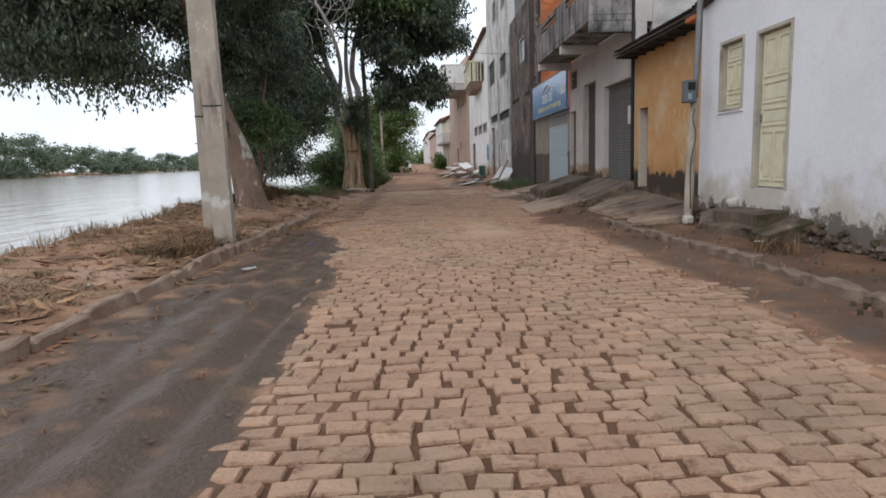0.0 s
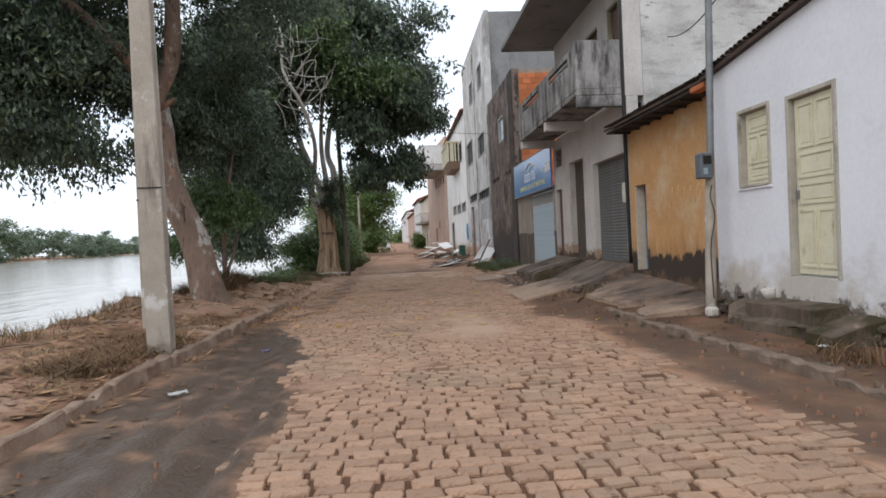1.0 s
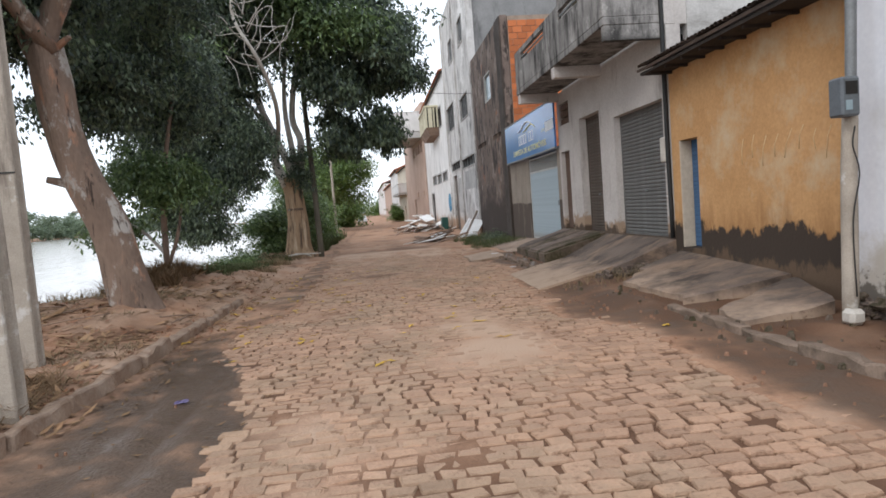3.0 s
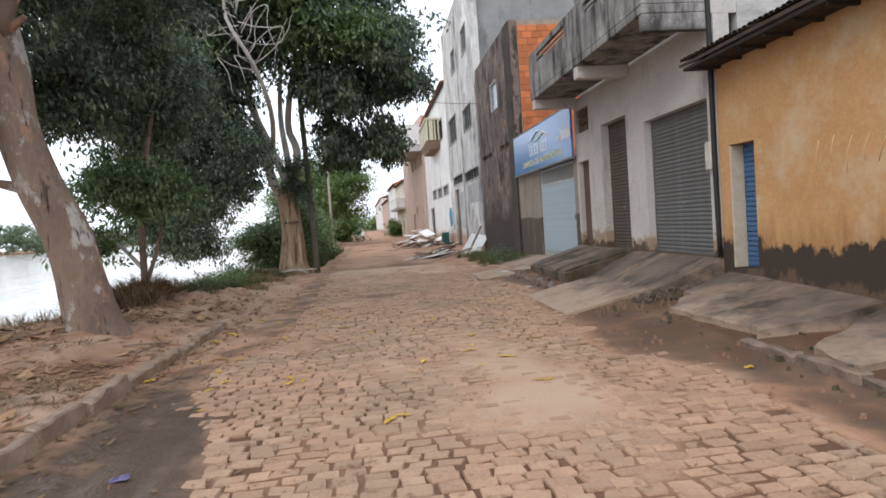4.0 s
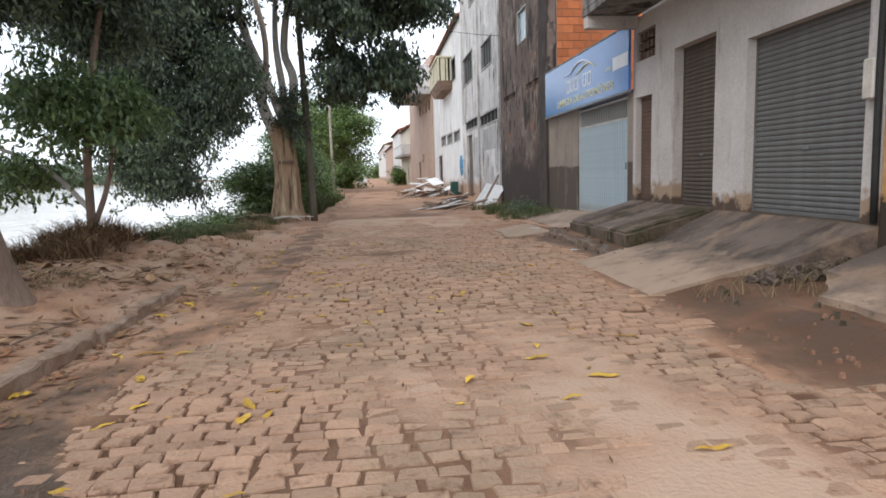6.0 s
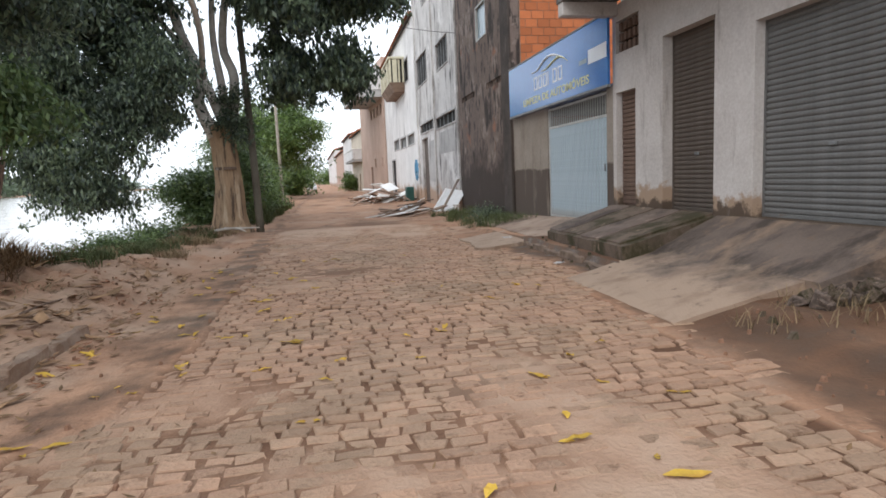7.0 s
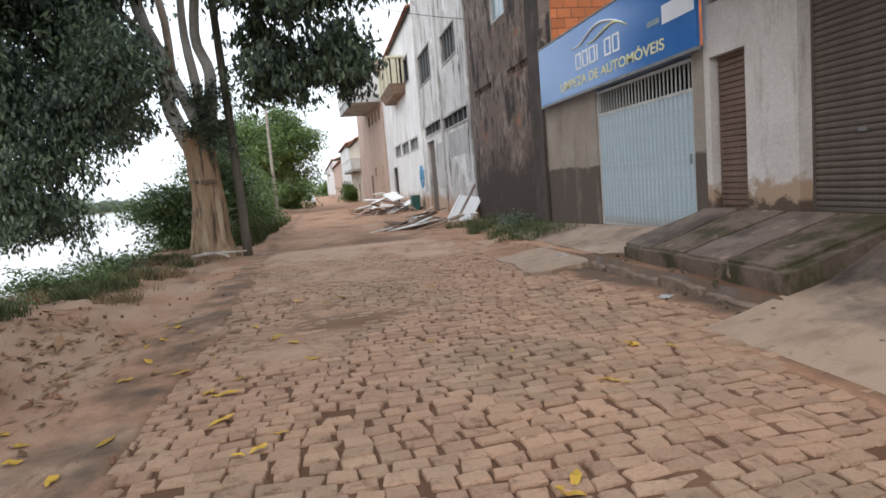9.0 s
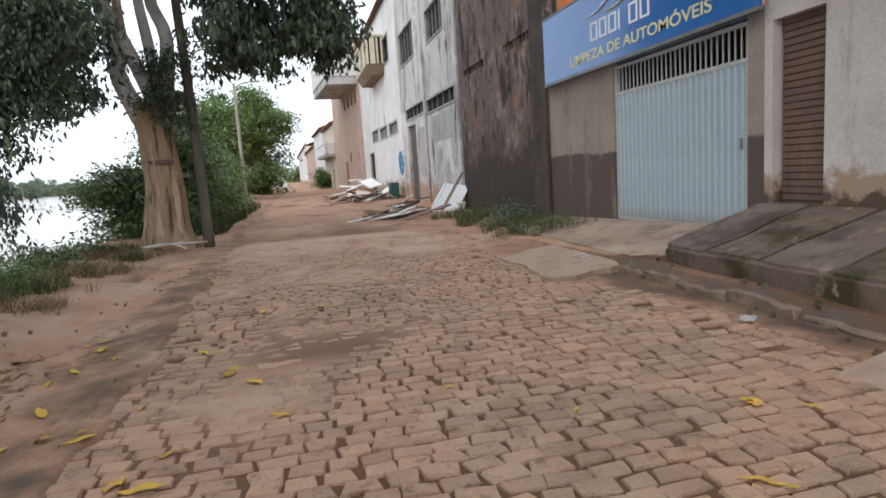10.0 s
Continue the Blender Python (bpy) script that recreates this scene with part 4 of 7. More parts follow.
part("jamb", boxes((XF + 0.004, XF + 0.24, 16.4, 16.438, 0.535, 2.61), bevel=0.004), M["cream"], door, "cream painted door reveal")
me = None
for k in range(24):
    z = 0.56 + k * 0.0835
    if me is None:
        bm = bmesh.new()
        box(bm, 0, 0.02, 15.78, 16.39, 0, 0.065, bevel=0.006)
        ob = part("slat", bm, M["blue_steel"], door)
        me = ob.data
    else:
        ob = new("slat", me)
        ob.parent = door
    ob.location = (XF + 0.23, 0, z)
part("door_leaf", boxes((XF + 0.252, XF + 0.28, 15.765, 16.435, 0.535, 2.615)), M["blue_steel"], door, "blue painted slatted steel door")
bm = boxes((5.22, 5.42, 11.62, 12.12, 3.9, 3.998), bevel=0.012)
tagged(part("clay_block", bm, M["brick"]), "bare red clay block wedged under the eave", "brick")
bm = bmesh.new()
tube(bm, curve_points([(5.84, 16.78, 0.7), (5.83, 16.8, 2.5), (5.82, 16.78, 4.6), (5.84, 16.8, 8.2)], 3), [0.045] * 10, 8)
tagged(part("drain_pipe", bm, M["wire"]), "black stained drain pipe between two houses", "pipe")

# ---- shop house with balcony ----
shop = thing("shop_house", "two-storey faded white shop house with a mouldy balcony", "building")
Y0, Y1 = 16.75, 24.1
holes = ((17.05, 19.6, 0.68, 3.56), (20.55, 22.1, 0.68, 3.9), (23.12, 23.95, 0.7, 3.12), (22.98, 23.95, 3.94, 4.6))
part("ground_floor_wall", street_wall(XF, Y0, Y1, -0.3, 4.95, holes, 0.3), M["shop_wall"], shop)
roller_shutter(shop, XF + 0.2, 17.08, 19.57, 0.68, 3.6, M["steel_grey"], "grey corrugated roller shutter, closed")
roller_shutter(shop, XF + 0.24, 20.58, 22.07, 0.68, 3.92, M["steel_brown"], "brown roller shutter, closed")
door = new("door")
door.parent = shop
part("door_leaf", boxes((XF + 0.14, XF + 0.18, 23.15, 23.92, 0.7, 3.12)), M["door_brown"], door, "brown boarded door, closed")
for k in range(26):
    bm = boxes((XF + 0.115, XF + 0.14, 23.17, 23.9, 0.74 + k * 0.092, 0.74 + k * 0.092 + 0.075), bevel=0.006)
    part("board", bm, M["door_brown"], door)
vent = new("vent")
vent.parent = shop
# near-black sheet paints the shade behind the vent blocks
part("backing", boxes((XF + 0.2, XF + 0.25, 22.98, 23.95, 3.94, 4.6)), M["dark"], vent)
for i in range(5):
    for j in range(3):
        bm = boxes((XF + 0.03, XF + 0.15, 22.99 + i * 0.193, 22.99 + i * 0.193 + 0.1, 3.96 + j * 0.215, 3.96 + j * 0.215 + 0.17), bevel=0.01)
        part("vent_block", bm, M["door_brown"], vent)
# balcony
balc = new("balcony")
balc.parent = shop
BX = 4.62
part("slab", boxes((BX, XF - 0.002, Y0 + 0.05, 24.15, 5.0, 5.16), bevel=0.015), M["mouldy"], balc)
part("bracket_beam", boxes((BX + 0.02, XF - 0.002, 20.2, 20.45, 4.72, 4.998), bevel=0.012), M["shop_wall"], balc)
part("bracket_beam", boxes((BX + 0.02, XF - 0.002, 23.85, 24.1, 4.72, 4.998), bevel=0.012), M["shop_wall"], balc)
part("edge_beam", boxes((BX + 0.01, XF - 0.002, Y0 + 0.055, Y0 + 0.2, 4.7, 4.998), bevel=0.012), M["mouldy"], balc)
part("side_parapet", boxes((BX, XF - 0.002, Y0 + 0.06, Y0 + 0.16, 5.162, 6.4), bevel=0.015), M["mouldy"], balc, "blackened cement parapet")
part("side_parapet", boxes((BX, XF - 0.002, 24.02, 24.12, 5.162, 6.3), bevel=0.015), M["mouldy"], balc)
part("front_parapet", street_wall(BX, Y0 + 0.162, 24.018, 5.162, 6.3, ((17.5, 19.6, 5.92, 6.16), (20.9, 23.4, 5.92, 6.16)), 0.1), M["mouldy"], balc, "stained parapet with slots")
for k in range(2):
    part("rail", boxes((BX + 0.03, BX + 0.07, (17.5, 20.9)[k], (19.6, 23.4)[k], 6.02, 6.06)), M["galv"], balc)
holes = ((17.35, 18.5, 5.2, 7.75), (19.3, 20.6, 6.1, 7.6), (21.6, 22.7, 5.2, 7.7))
part("upper_wall", street_wall(XF + 0.2, Y0, Y1, 4.952, 8.5, holes, 0.25), M["shop_wall"], shop)
for a, b, c, d in holes:
    w = new("window")
    w.parent = shop
    frame_round(w, XF + 0.24, a, b, c, d, 0.06, 0.1, M["bare_frame"])
    part("shutter", boxes((XF + 0.36, XF + 0.4, a + 0.06, (a + b) / 2 - 0.01, c, d - 0.06), (XF + 0.36, XF + 0.4, (a + b) / 2 + 0.01, b - 0.06, c, d - 0.06), bevel=0.006), M["door_brown"], w)
part("roof_slab", boxes((4.15, 12.0, Y0 - 0.1, 24.6, 8.5, 8.68), bevel=0.02), M["grey_wall"], shop)
part("side_wall", boxes((XF + 0.46, 12.0, Y0 + 0.002, Y0 + 0.2, 4.0, 8.498)), M["block"], shop, "unevenly whitewashed block wall")
part("side_wall", boxes((XF + 0.46, 12.0, Y1 - 0.2, Y1, -0.3, 8.498)), M["block"], shop)
part("back_wall", boxes((11.8, 12.0, Y0 + 0.202, Y1 - 0.202, -0.3, 8.498)), M["block"], shop)
part("column", boxes((XF - 0.02, XF + 0.44, Y0 + 0.005, Y0 + 0.26, 4.953, 8.498), bevel=0.01), M["shop_wall"], shop)
part("floor_slab", boxes((XF + 0.302, 11.79, Y0 + 0.21, Y1 - 0.21, 4.8, 4.948)), M["grey_wall"], shop)
bm = boxes((XF - 0.12, XF - 0.002, 16.82, 17.0, 2.25, 2.75), bevel=0.02)
tagged(part("meter_box", bm, M["pvc"]), "small grey meter box on the shop wall", "meter box")

# ---- walled yard with gate and sign ----
yard = thing("yard_wall", "damp rendered yard wall, darker near the ground", "wall")
part("wall", street_wall(XF, 24.102, 31.3, -0.3, 3.3, ((24.42, 28.17, -0.3, 3.3),), 0.2), M["gate_wall"], yard)
part("yard_roof", boxes((XF + 0.21, 12.0, 24.11, 31.28, 3.32, 3.42)), M["grey_wall"], yard)
part("back_wall", boxes((11.8, 12.0, 24.11, 31.28, -0.3, 3.31)), M["dark_wall"], yard)
gate = thing("metal_gate", "pale blue corrugated sheet gate with a barred top, closed", "gate")
GX = XF + 0.04
part("gate_frame", boxes((GX, GX + 0.06, 24.44, 24.5, 0.22, 3.24), (GX, GX + 0.06, 28.09, 28.15, 0.22, 3.24), (GX, GX + 0.06, 24.502, 28.088, 3.18, 3.24), (GX, GX + 0.06, 24.502, 28.088, 2.68, 2.74), (GX, GX + 0.06, 24.502, 28.088, 0.22, 0.28)), M["gate_bar"], gate)
y, k = 24.5, 0
me = None
while y < 28.07:
    if me is None:
        bm = bmesh.new()
        prof = [(0.0, 0.0), (0.0, 0.06), (-0.022, 0.078), (-0.022, 0.118), (0.0, 0.136), (0.0, 0.1495)]
        rows = [[bm.verts.new((px, py, zz)) for px, py in prof] for zz in (0.28, 2.68)]
        for i in range(len(prof) - 1):
            bm.faces.new((rows[0][i], rows[1][i], rows[1][i + 1], rows[0][i + 1]))
        ob = part("corrugated_panel", bm, M["gate_steel"], gate)
        me = ob.data
    else:
        ob = new("corrugated_panel", me)
        ob.parent = gate
    ob.location = (GX + 0.02, y, 0)
    y += 0.1495
me = None
for k in range(27):
    if me is None:
        bm = bmesh.new()
        box(bm, GX + 0.02, GX + 0.04, -0.01, 0.01, 2.74, 3.18)
        ob = part("bar", bm, M["gate_bar"], gate)
        me = ob.data
    else:
        ob = new("bar", me)
        ob.parent = gate
    ob.location = (0, 24.62 + k * 0.131, 0)
part("handle", boxes((GX - 0.03, GX, 24.56, 24.6, 1.45, 1.62), bevel=0.006), M["galv"], gate)

sign = thing("sign_board", "long blue shop sign with white and yellow lettering", "sign")
SX, SA, SB, SZ0, SZ1 = 5.72, 24.02, 31.15, 3.33, 4.82
part("board", boxes((SX, SX + 0.06, SA, SB, SZ0, SZ1), bevel=0.006), M["sign_blue"], sign)
part("sign_frame", boxes((SX - 0.012, SX + 0.07, SA, SB, SZ0 - 0.06, SZ0 - 0.002), (SX - 0.012, SX + 0.07, SA, SB, SZ1 + 0.002, SZ1 + 0.04)), M["galv"], sign)


def lettering(text, y_left, y_right, z, size, mat, bold=0.0):
    """Text on the street face of the sign; it reads from far to near, as the face looks towards the river."""
    cu = bpy.data.curves.new("lettering", "FONT")
    cu.body, cu.size, cu.extrude, cu.offset = text, size, 0.003, bold
    ob = bpy.data.objects.new("tmp", cu)
    scene.collection.objects.link(ob)
    me = bpy.data.meshes.new_from_object(ob.evaluated_get(bpy.context.evaluated_depsgraph_get()))
    bpy.data.objects.remove(ob)
    me.materials.append(mat)
    xs = [q.co.x for q in me.vertices]
    stretch = (y_left - y_right) / (max(xs) - min(xs))
    t = new("lettering", me)
    t.parent = sign
    t.matrix_basis = Matrix(((0, 0, -1, SX - 0.006), (-1, 0, 0, y_left), (0, 1, 0, z), (0, 0, 0, 1))) @ Matrix.Diagonal((stretch, 1, 1, 1))
    return t


# the shop's name: one plain upright shape for each of its six letters
for k in range(6):
    y, w, t = 28.72 - k * 0.37, 0.12 if k == 3 else 0.3, 0.06
    rows = [(SX - 0.008, SX - 0.002, y - t, y, 3.85, 4.21)]
    if k != 3:
        rows += [(SX - 0.008, SX - 0.002, y - w, y - w + t, 3.85, 4.21), (SX - 0.008, SX - 0.002, y - w + t, y - t, 4.17, 4.21), (SX - 0.008, SX - 0.002, y - w + t, y - t, 3.85, 3.89)]
    part("name_shape", boxes(*rows), M["sign_white"], sign)
lettering("LIMPEZA DE AUTOMÓVEIS", 29.72, 24.98, 3.5, 0.28, M["sign_yellow"], 0.004)
bm = bmesh.new()
pts = curve_points([(SX - 0.012, 28.9, 4.37), (SX - 0.012, 28.4, 4.38), (SX - 0.012, 27.9, 4.54), (SX - 0.012, 27.42, 4.6), (SX - 0.012, 26.9, 4.52), (SX - 0.012, 26.4, 4.36)], 5)
tube(bm, pts, [0.008 + 0.022 * math.sin(math.pi * i / (len(pts) - 1)) for i in range(len(pts))], 6)
part("emblem_line", bm, M["sign_white"], sign)
pts = curve_points([(SX - 0.012, 28.1, 4.3), (SX - 0.012, 27.7, 4.3), (SX - 0.012, 27.2, 4.4), (SX - 0.012, 26.8, 4.44), (SX - 0.012, 26.5, 4.38), (SX - 0.012, 26.2, 4.24)], 5)
bm = bmesh.new()
tube(bm, pts, [0.006 + 0.02 * math.sin(math.pi * i / (len(pts) - 1)) for i in range(len(pts))], 6)
part("emblem_line", bm, M["sign_yellow"], sign)
part("white_patch", boxes((SX - 0.008, SX - 0.002, 24.06, 25.0, 3.92, 4.24)), M["sign_white"], sign)
part("faint_bar", boxes((SX - 0.008, SX - 0.002, 25.08, 25.5, 3.98, 4.08)), M["glass"], sign)

# ---- blackened brick building ----
dark = thing("brick_building", "blackened half-rendered brick building with bare brick side", "building")
holes = ((34.35, 35.9, 6.75, 8.1), (36.35, 38.8, 4.72, 4.95), (32.3, 34.5, 4.72, 4.95))
part("street_wall", street_wall(XF - 0.02, 31.32, 39.5, -0.4, 9.75, holes, 0.3), M["dark_wall"], dark)
shell(dark, XF, 13.0, 31.32, 39.5, -0.4, 9.7, M["mortar"], 0.3)
for a, b in ((36.35, 38.8), (32.3, 34.5)):
    v = new("vent")
    v.parent = dark
    # near-black sheet paints the shade behind the fins
    part("backing", boxes((XF + 0.12, XF + 0.16, a, b, 4.72, 4.95)), M["dark"], v)
    for k in range(9):
        yy = a + (b - a) * (k + 0.5) / 9
        part("vent_fin", boxes((XF, XF + 0.1, yy - 0.03, yy + 0.03, 4.72, 4.95)), M["dark_wall"], v)
w = new("window")
w.parent = dark
frame_round(w, XF, 34.35, 35.9, 6.75, 8.1, 0.07, 0.1, M["gate_bar"])
part("pane", boxes((XF + 0.07, XF + 0.08, 34.42, 35.12, 6.8, 8.03)), M["glass"], w)
part("pane", boxes((XF + 0.07, XF + 0.08, 35.14, 35.83, 6.8, 8.03)), M["glass"], w)
part("pilaster", boxes((XF - 0.1, XF - 0.022, 31.33, 32.25, -0.4, 9.7), bevel=0.012), M["black_mould"], dark, "pilaster black with mould")
brick_panel(dark, (12.9, 31.3, 3.3), (-1, 0, 0), 6.7, 6.3, (0.42, 0.27), 0.03)

# ---- tall grey building ----
tall = thing("tall_building", "tall streaked white and grey building with grilled windows", "building")
holes = ((48.5, 50.8, -0.25, 3.9), (45.9, 51.2, 4.2, 4.9), (40.2, 45.6, 4.05, 4.78), (47.7, 51.9, 7.2, 9.1), (41.5, 44.8, 7.1, 8.6), (41.8, 43.8, 11.6, 13.2), (46.5, 48.5, 11.6, 13.2))
part("street_wall", street_wall(XF, 39.52, 52.2, -0.5, 15.7, holes, 0.3), M["mould_white"], tall)
shell(tall, XF, 15.0, 39.52, 52.2, -0.5, 15.6, M["grey_wall"], 0.3)
for k, (a, b, c, d) in enumerate(holes):
    w = new("door" if k == 0 else "window")
    w.parent = tall
    # window panes are near-black sheets, the unlit rooms painted on
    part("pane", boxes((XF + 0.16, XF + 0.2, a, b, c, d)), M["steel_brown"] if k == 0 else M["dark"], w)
    if k:
        frame_round(w, XF - 0.01, a, b, c, d, 0.1, 0.1, M["far_grey"])
        for j in range(4):
            yy = a + (b - a) * (j + 1) / 5
            part("bar", boxes((XF + 0.03, XF + 0.07, yy - 0.03, yy + 0.03, c + 0.08, d - 0.1)), M["galv"], w)

for a, b, c, d in ((40.7, 44.6, 2.7, 3.85), (45.9, 47.9, 1.2, 3.6)):
    part("patched_render", boxes((XF - 0.012, XF - 0.002, a, b, c, d), bevel=0.003), M["far_grey"], tall)
for k in range(3):
    part("pilaster", boxes((XF - 0.1, XF - 0.002, (39.54, 45.65, 51.9)[k], (39.8, 45.85, 52.18)[k], -0.4, 15.5), bevel=0.01), M["mould_white"], tall)

# ---- long white building ----
long_white = thing("white_building", "long whitewashed building with a boxed window", "building")
holes = ((54.0, 57.5, 3.8, 4.7), (58.3, 62, 3.8, 4.75), (62.8, 66.5, 3.85, 4.85), (55.5, 58, 8.4, 10.2), (66.0, 69.0, -0.25, 3.2))
part("street_wall", street_wall(XF, 52.22, 73.5, -0.5, 12.2, holes, 0.3), M["far_white"], long_white)
shell(long_white, XF, 15.0, 52.22, 73.5, -0.5, 12.0, M["far_white"], 0.3, roof=False)
tiled_roof(long_white, XF - 0.3, 12.15, 11.0, 14.2, 52.3, 73.4, M["tile_red"], pitch=0.4)
for k, (a, b, c, d) in enumerate(holes):
    w = new("window")
    w.parent = long_white
    # the later panes are near-black sheets for the unlit rooms behind
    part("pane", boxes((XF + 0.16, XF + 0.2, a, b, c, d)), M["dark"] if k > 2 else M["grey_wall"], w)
    frame_round(w, XF - 0.01, a, b, c, d, 0.12, 0.1, M["far_grey"])
boxw = new("boxed_window")
boxw.parent = long_white
BA, BB, BO = 57.6, 64.4, 4.75
bm = bmesh.new()
vs = [bm.verts.new(p) for p in ((BO, BA, 8.6), (XF - 0.002, BA, 8.6), (XF - 0.002, BB, 8.6), (BO, BB, 8.6), (BO + 0.35, BA + 0.3, 7.95), (XF - 0.002, BA + 0.3, 7.95), (XF - 0.002, BB - 0.3, 7.95), (BO + 0.35, BB - 0.3, 7.95))]
for q in ((0, 1, 2, 3), (7, 6, 5, 4), (0, 4, 5, 1), (1, 5, 6, 2), (2, 6, 7, 3), (3, 7, 4, 0)):
    bm.faces.new([vs[k] for k in q])
part("box_base", bm, M["wood_old"], boxw, "weathered wooden base, tapering down")
# solid near-black block paints the shaded inside of the boxed window
part("box_body", boxes((BO + 0.14, XF - 0.002, BA + 0.14, BB - 0.14, 8.602, 10.3)), M["dark"], boxw)
part("box_roof", boxes((BO - 0.08, XF - 0.002, BA - 0.08, BB + 0.08, 10.302, 10.46), bevel=0.02), M["cream_wood"], boxw)
for x in (BO, (BO + XF) / 2 - 0.32, (BO + XF) / 2 + 0.1, XF - 0.16):
    part("post", boxes((x, x + (0.34 if x > BO + 0.2 and x < 5.1 else 0.14), BA, BA + 0.12, 8.602, 10.298), bevel=0.01), M["cream_wood"], boxw)
for k in range(6):
    y = BA + 0.15 + k * 1.28
    part("post", boxes((BO, BO + 0.12, y, y + (0.5 if k % 2 else 0.14), 8.602, 10.298), bevel=0.01), M["cream_wood"], boxw)
bm = boxes((5.05, 5.55, 53.2, 54.2, -0.28, 0.85), bevel=0.04)
tagged(part("waste_bin", bm, M["green_bin"]), "dark green plastic waste bin by the wall", "bin")


# ---- houses round the bend ----
def bent_house(name, label, y0, y1, height, mat, doors, balcony=None, roof=False):
    """A plain house front standing along the bending street; doors: (share0, share1, z0, z1)."""
    a, b = Vector((XF + bend(y0) , y0, 0)), Vector((XF + bend(y1), y1, 0))
    root = thing(name, label, "house")
    d = b - a
    length = d.length
    ang = math.degrees(math.atan2(-d.x, d.y))
    root.matrix_basis = pose(a.x, a.y, 0, 0, 0, ang)
    holes = [(s0 * length, s1 * length, z0, z1) for s0, s1, z0, z1 in doors]
    part("street_wall", street_wall(0, 0, length - 0.02, -0.5, height, holes, 0.3), mat, root)
    shell(root, 0, 9, 0, length - 0.02, -0.5, height - 0.05, mat, 0.3, roof=not roof)
    for h in holes:
        w = new("window" if h[2] > 0.5 else "door")
        w.parent = root
        # upper panes are near-black sheets, painting the dark inside the house
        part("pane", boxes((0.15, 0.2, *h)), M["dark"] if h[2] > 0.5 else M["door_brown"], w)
        frame_round(w, -0.01, *h, 0.1, 0.1, mat)
    if balcony:
        z, out, deep, high, share = balcony
        bl = new("balcony")
        bl.parent = root
        mat = M["far_white"]
        end = 0.1 + share * (length - 0.4)
        part("slab", boxes((-out + 0.1, -0.002, 0.2, end - 0.1, z, z + deep)), M["far_grey"], bl)
        part("parapet", boxes((-out, -out + 0.15, 0.1, end, z + deep + 0.002, z + high), bevel=0.02), mat, bl)
        part("side_parapet", boxes((-out + 0.152, -0.002, 0.1, 0.25, z + deep + 0.002, z + high), bevel=0.02), mat, bl)
        part("coping", boxes((-out - 0.06, -0.002, 0.05, end + 0.05, z + high + 0.002, z + high + 0.12), bevel=0.02), mat, bl)
    if roof:
        tiled_roof(root, -0.4, height, 4.5, height + 1.6, 0, length, M["tile_red"], pitch=0.5)
    return root


bent_house("pink_house", "faded pink house with small windows and a deep white balcony", 73.6, 92.0, 13.6, M["pink"], ((0.1, 0.14, 2.8, 3.8), (0.35, 0.41, 2.8, 3.8), (0.5, 0.58, -0.25, 3.0), (0.06, 0.13, 8.1, 9.3), (0.18, 0.25, 8.1, 9.3), (0.3, 0.37, 8.1, 9.3), (0.42, 0.49, 8.1, 9.3)), (9.7, 2.9, 0.7, 2.8, 0.62))
bent_house("cream_house", "cream house with a balcony", 92.2, 108.0, 7.8, M["cream"], ((0.2, 0.32, -0.25, 2.4), (0.5, 0.6, 4.6, 6.2)), (3.9, 1.2, 0.25, 1.5, 1.0), True)
bent_house("white_far_house", "pale house far down the street", 108.3, 130.0, 8.5, M["far_white"], ((0.2, 0.3, -0.25, 2.5), (0.6, 0.7, 4.6, 6.2)), None, True)
bent_house("pink_house", "small pink house far down the street", 131.0, 165.0, 7.0, M["pink"], ((0.2, 0.3, -0.25, 2.5), (0.6, 0.7, 1.0, 2.6)), None, True)
bent_house("white_far_house", "white house at the far end of the street", 166.0, 240.0, 9.0, M["far_white"], ((0.2, 0.25, -0.25, 2.5), (0.6, 0.65, 4.6, 6.2)), None, True)


# ---- trees ----
def leaves(centres, per, radius, size, droop, seed, flat=0.6):
    """Folded leaves scattered round cluster centres: verts and faces."""
    rng = np.random.default_rng(seed)
    c = np.repeat(np.array(centres), per, axis=0)
    n = len(c)
    off = rng.normal(size=(n, 3)) * np.array([1, 1, flat]) * radius * 0.5
    p = c + off
    yaw = rng.uniform(0, 2 * np.pi, n)
    pitch = rng.normal(-droop, 0.45, n)
    d = np.stack([np.cos(yaw) * np.cos(pitch), np.sin(yaw) * np.cos(pitch), np.sin(pitch)], 1)
    s = np.cross(d, np.array([0, 0, 1.0]) + rng.normal(size=(n, 3)) * 0.5)
    s /= np.linalg.norm(s, axis=1, keepdims=True) + 1e-6
    up = np.cross(s, d)
    ln = size * rng.uniform(0.65, 1.25, (n, 1))
    w = ln * 0.2
    v = np.stack([p, p + d * ln * 0.45 + s * w - up * w * 0.3, p + d * ln, p + d * ln * 0.45 - s * w - up * w * 0.3], 1).reshape(-1, 3)
    base = np.arange(n)[:, None] * 4
    f = np.concatenate([base + np.array([0, 1, 2]), base + np.array([0, 2, 3])], 1).reshape(-1, 3)
    return v, f


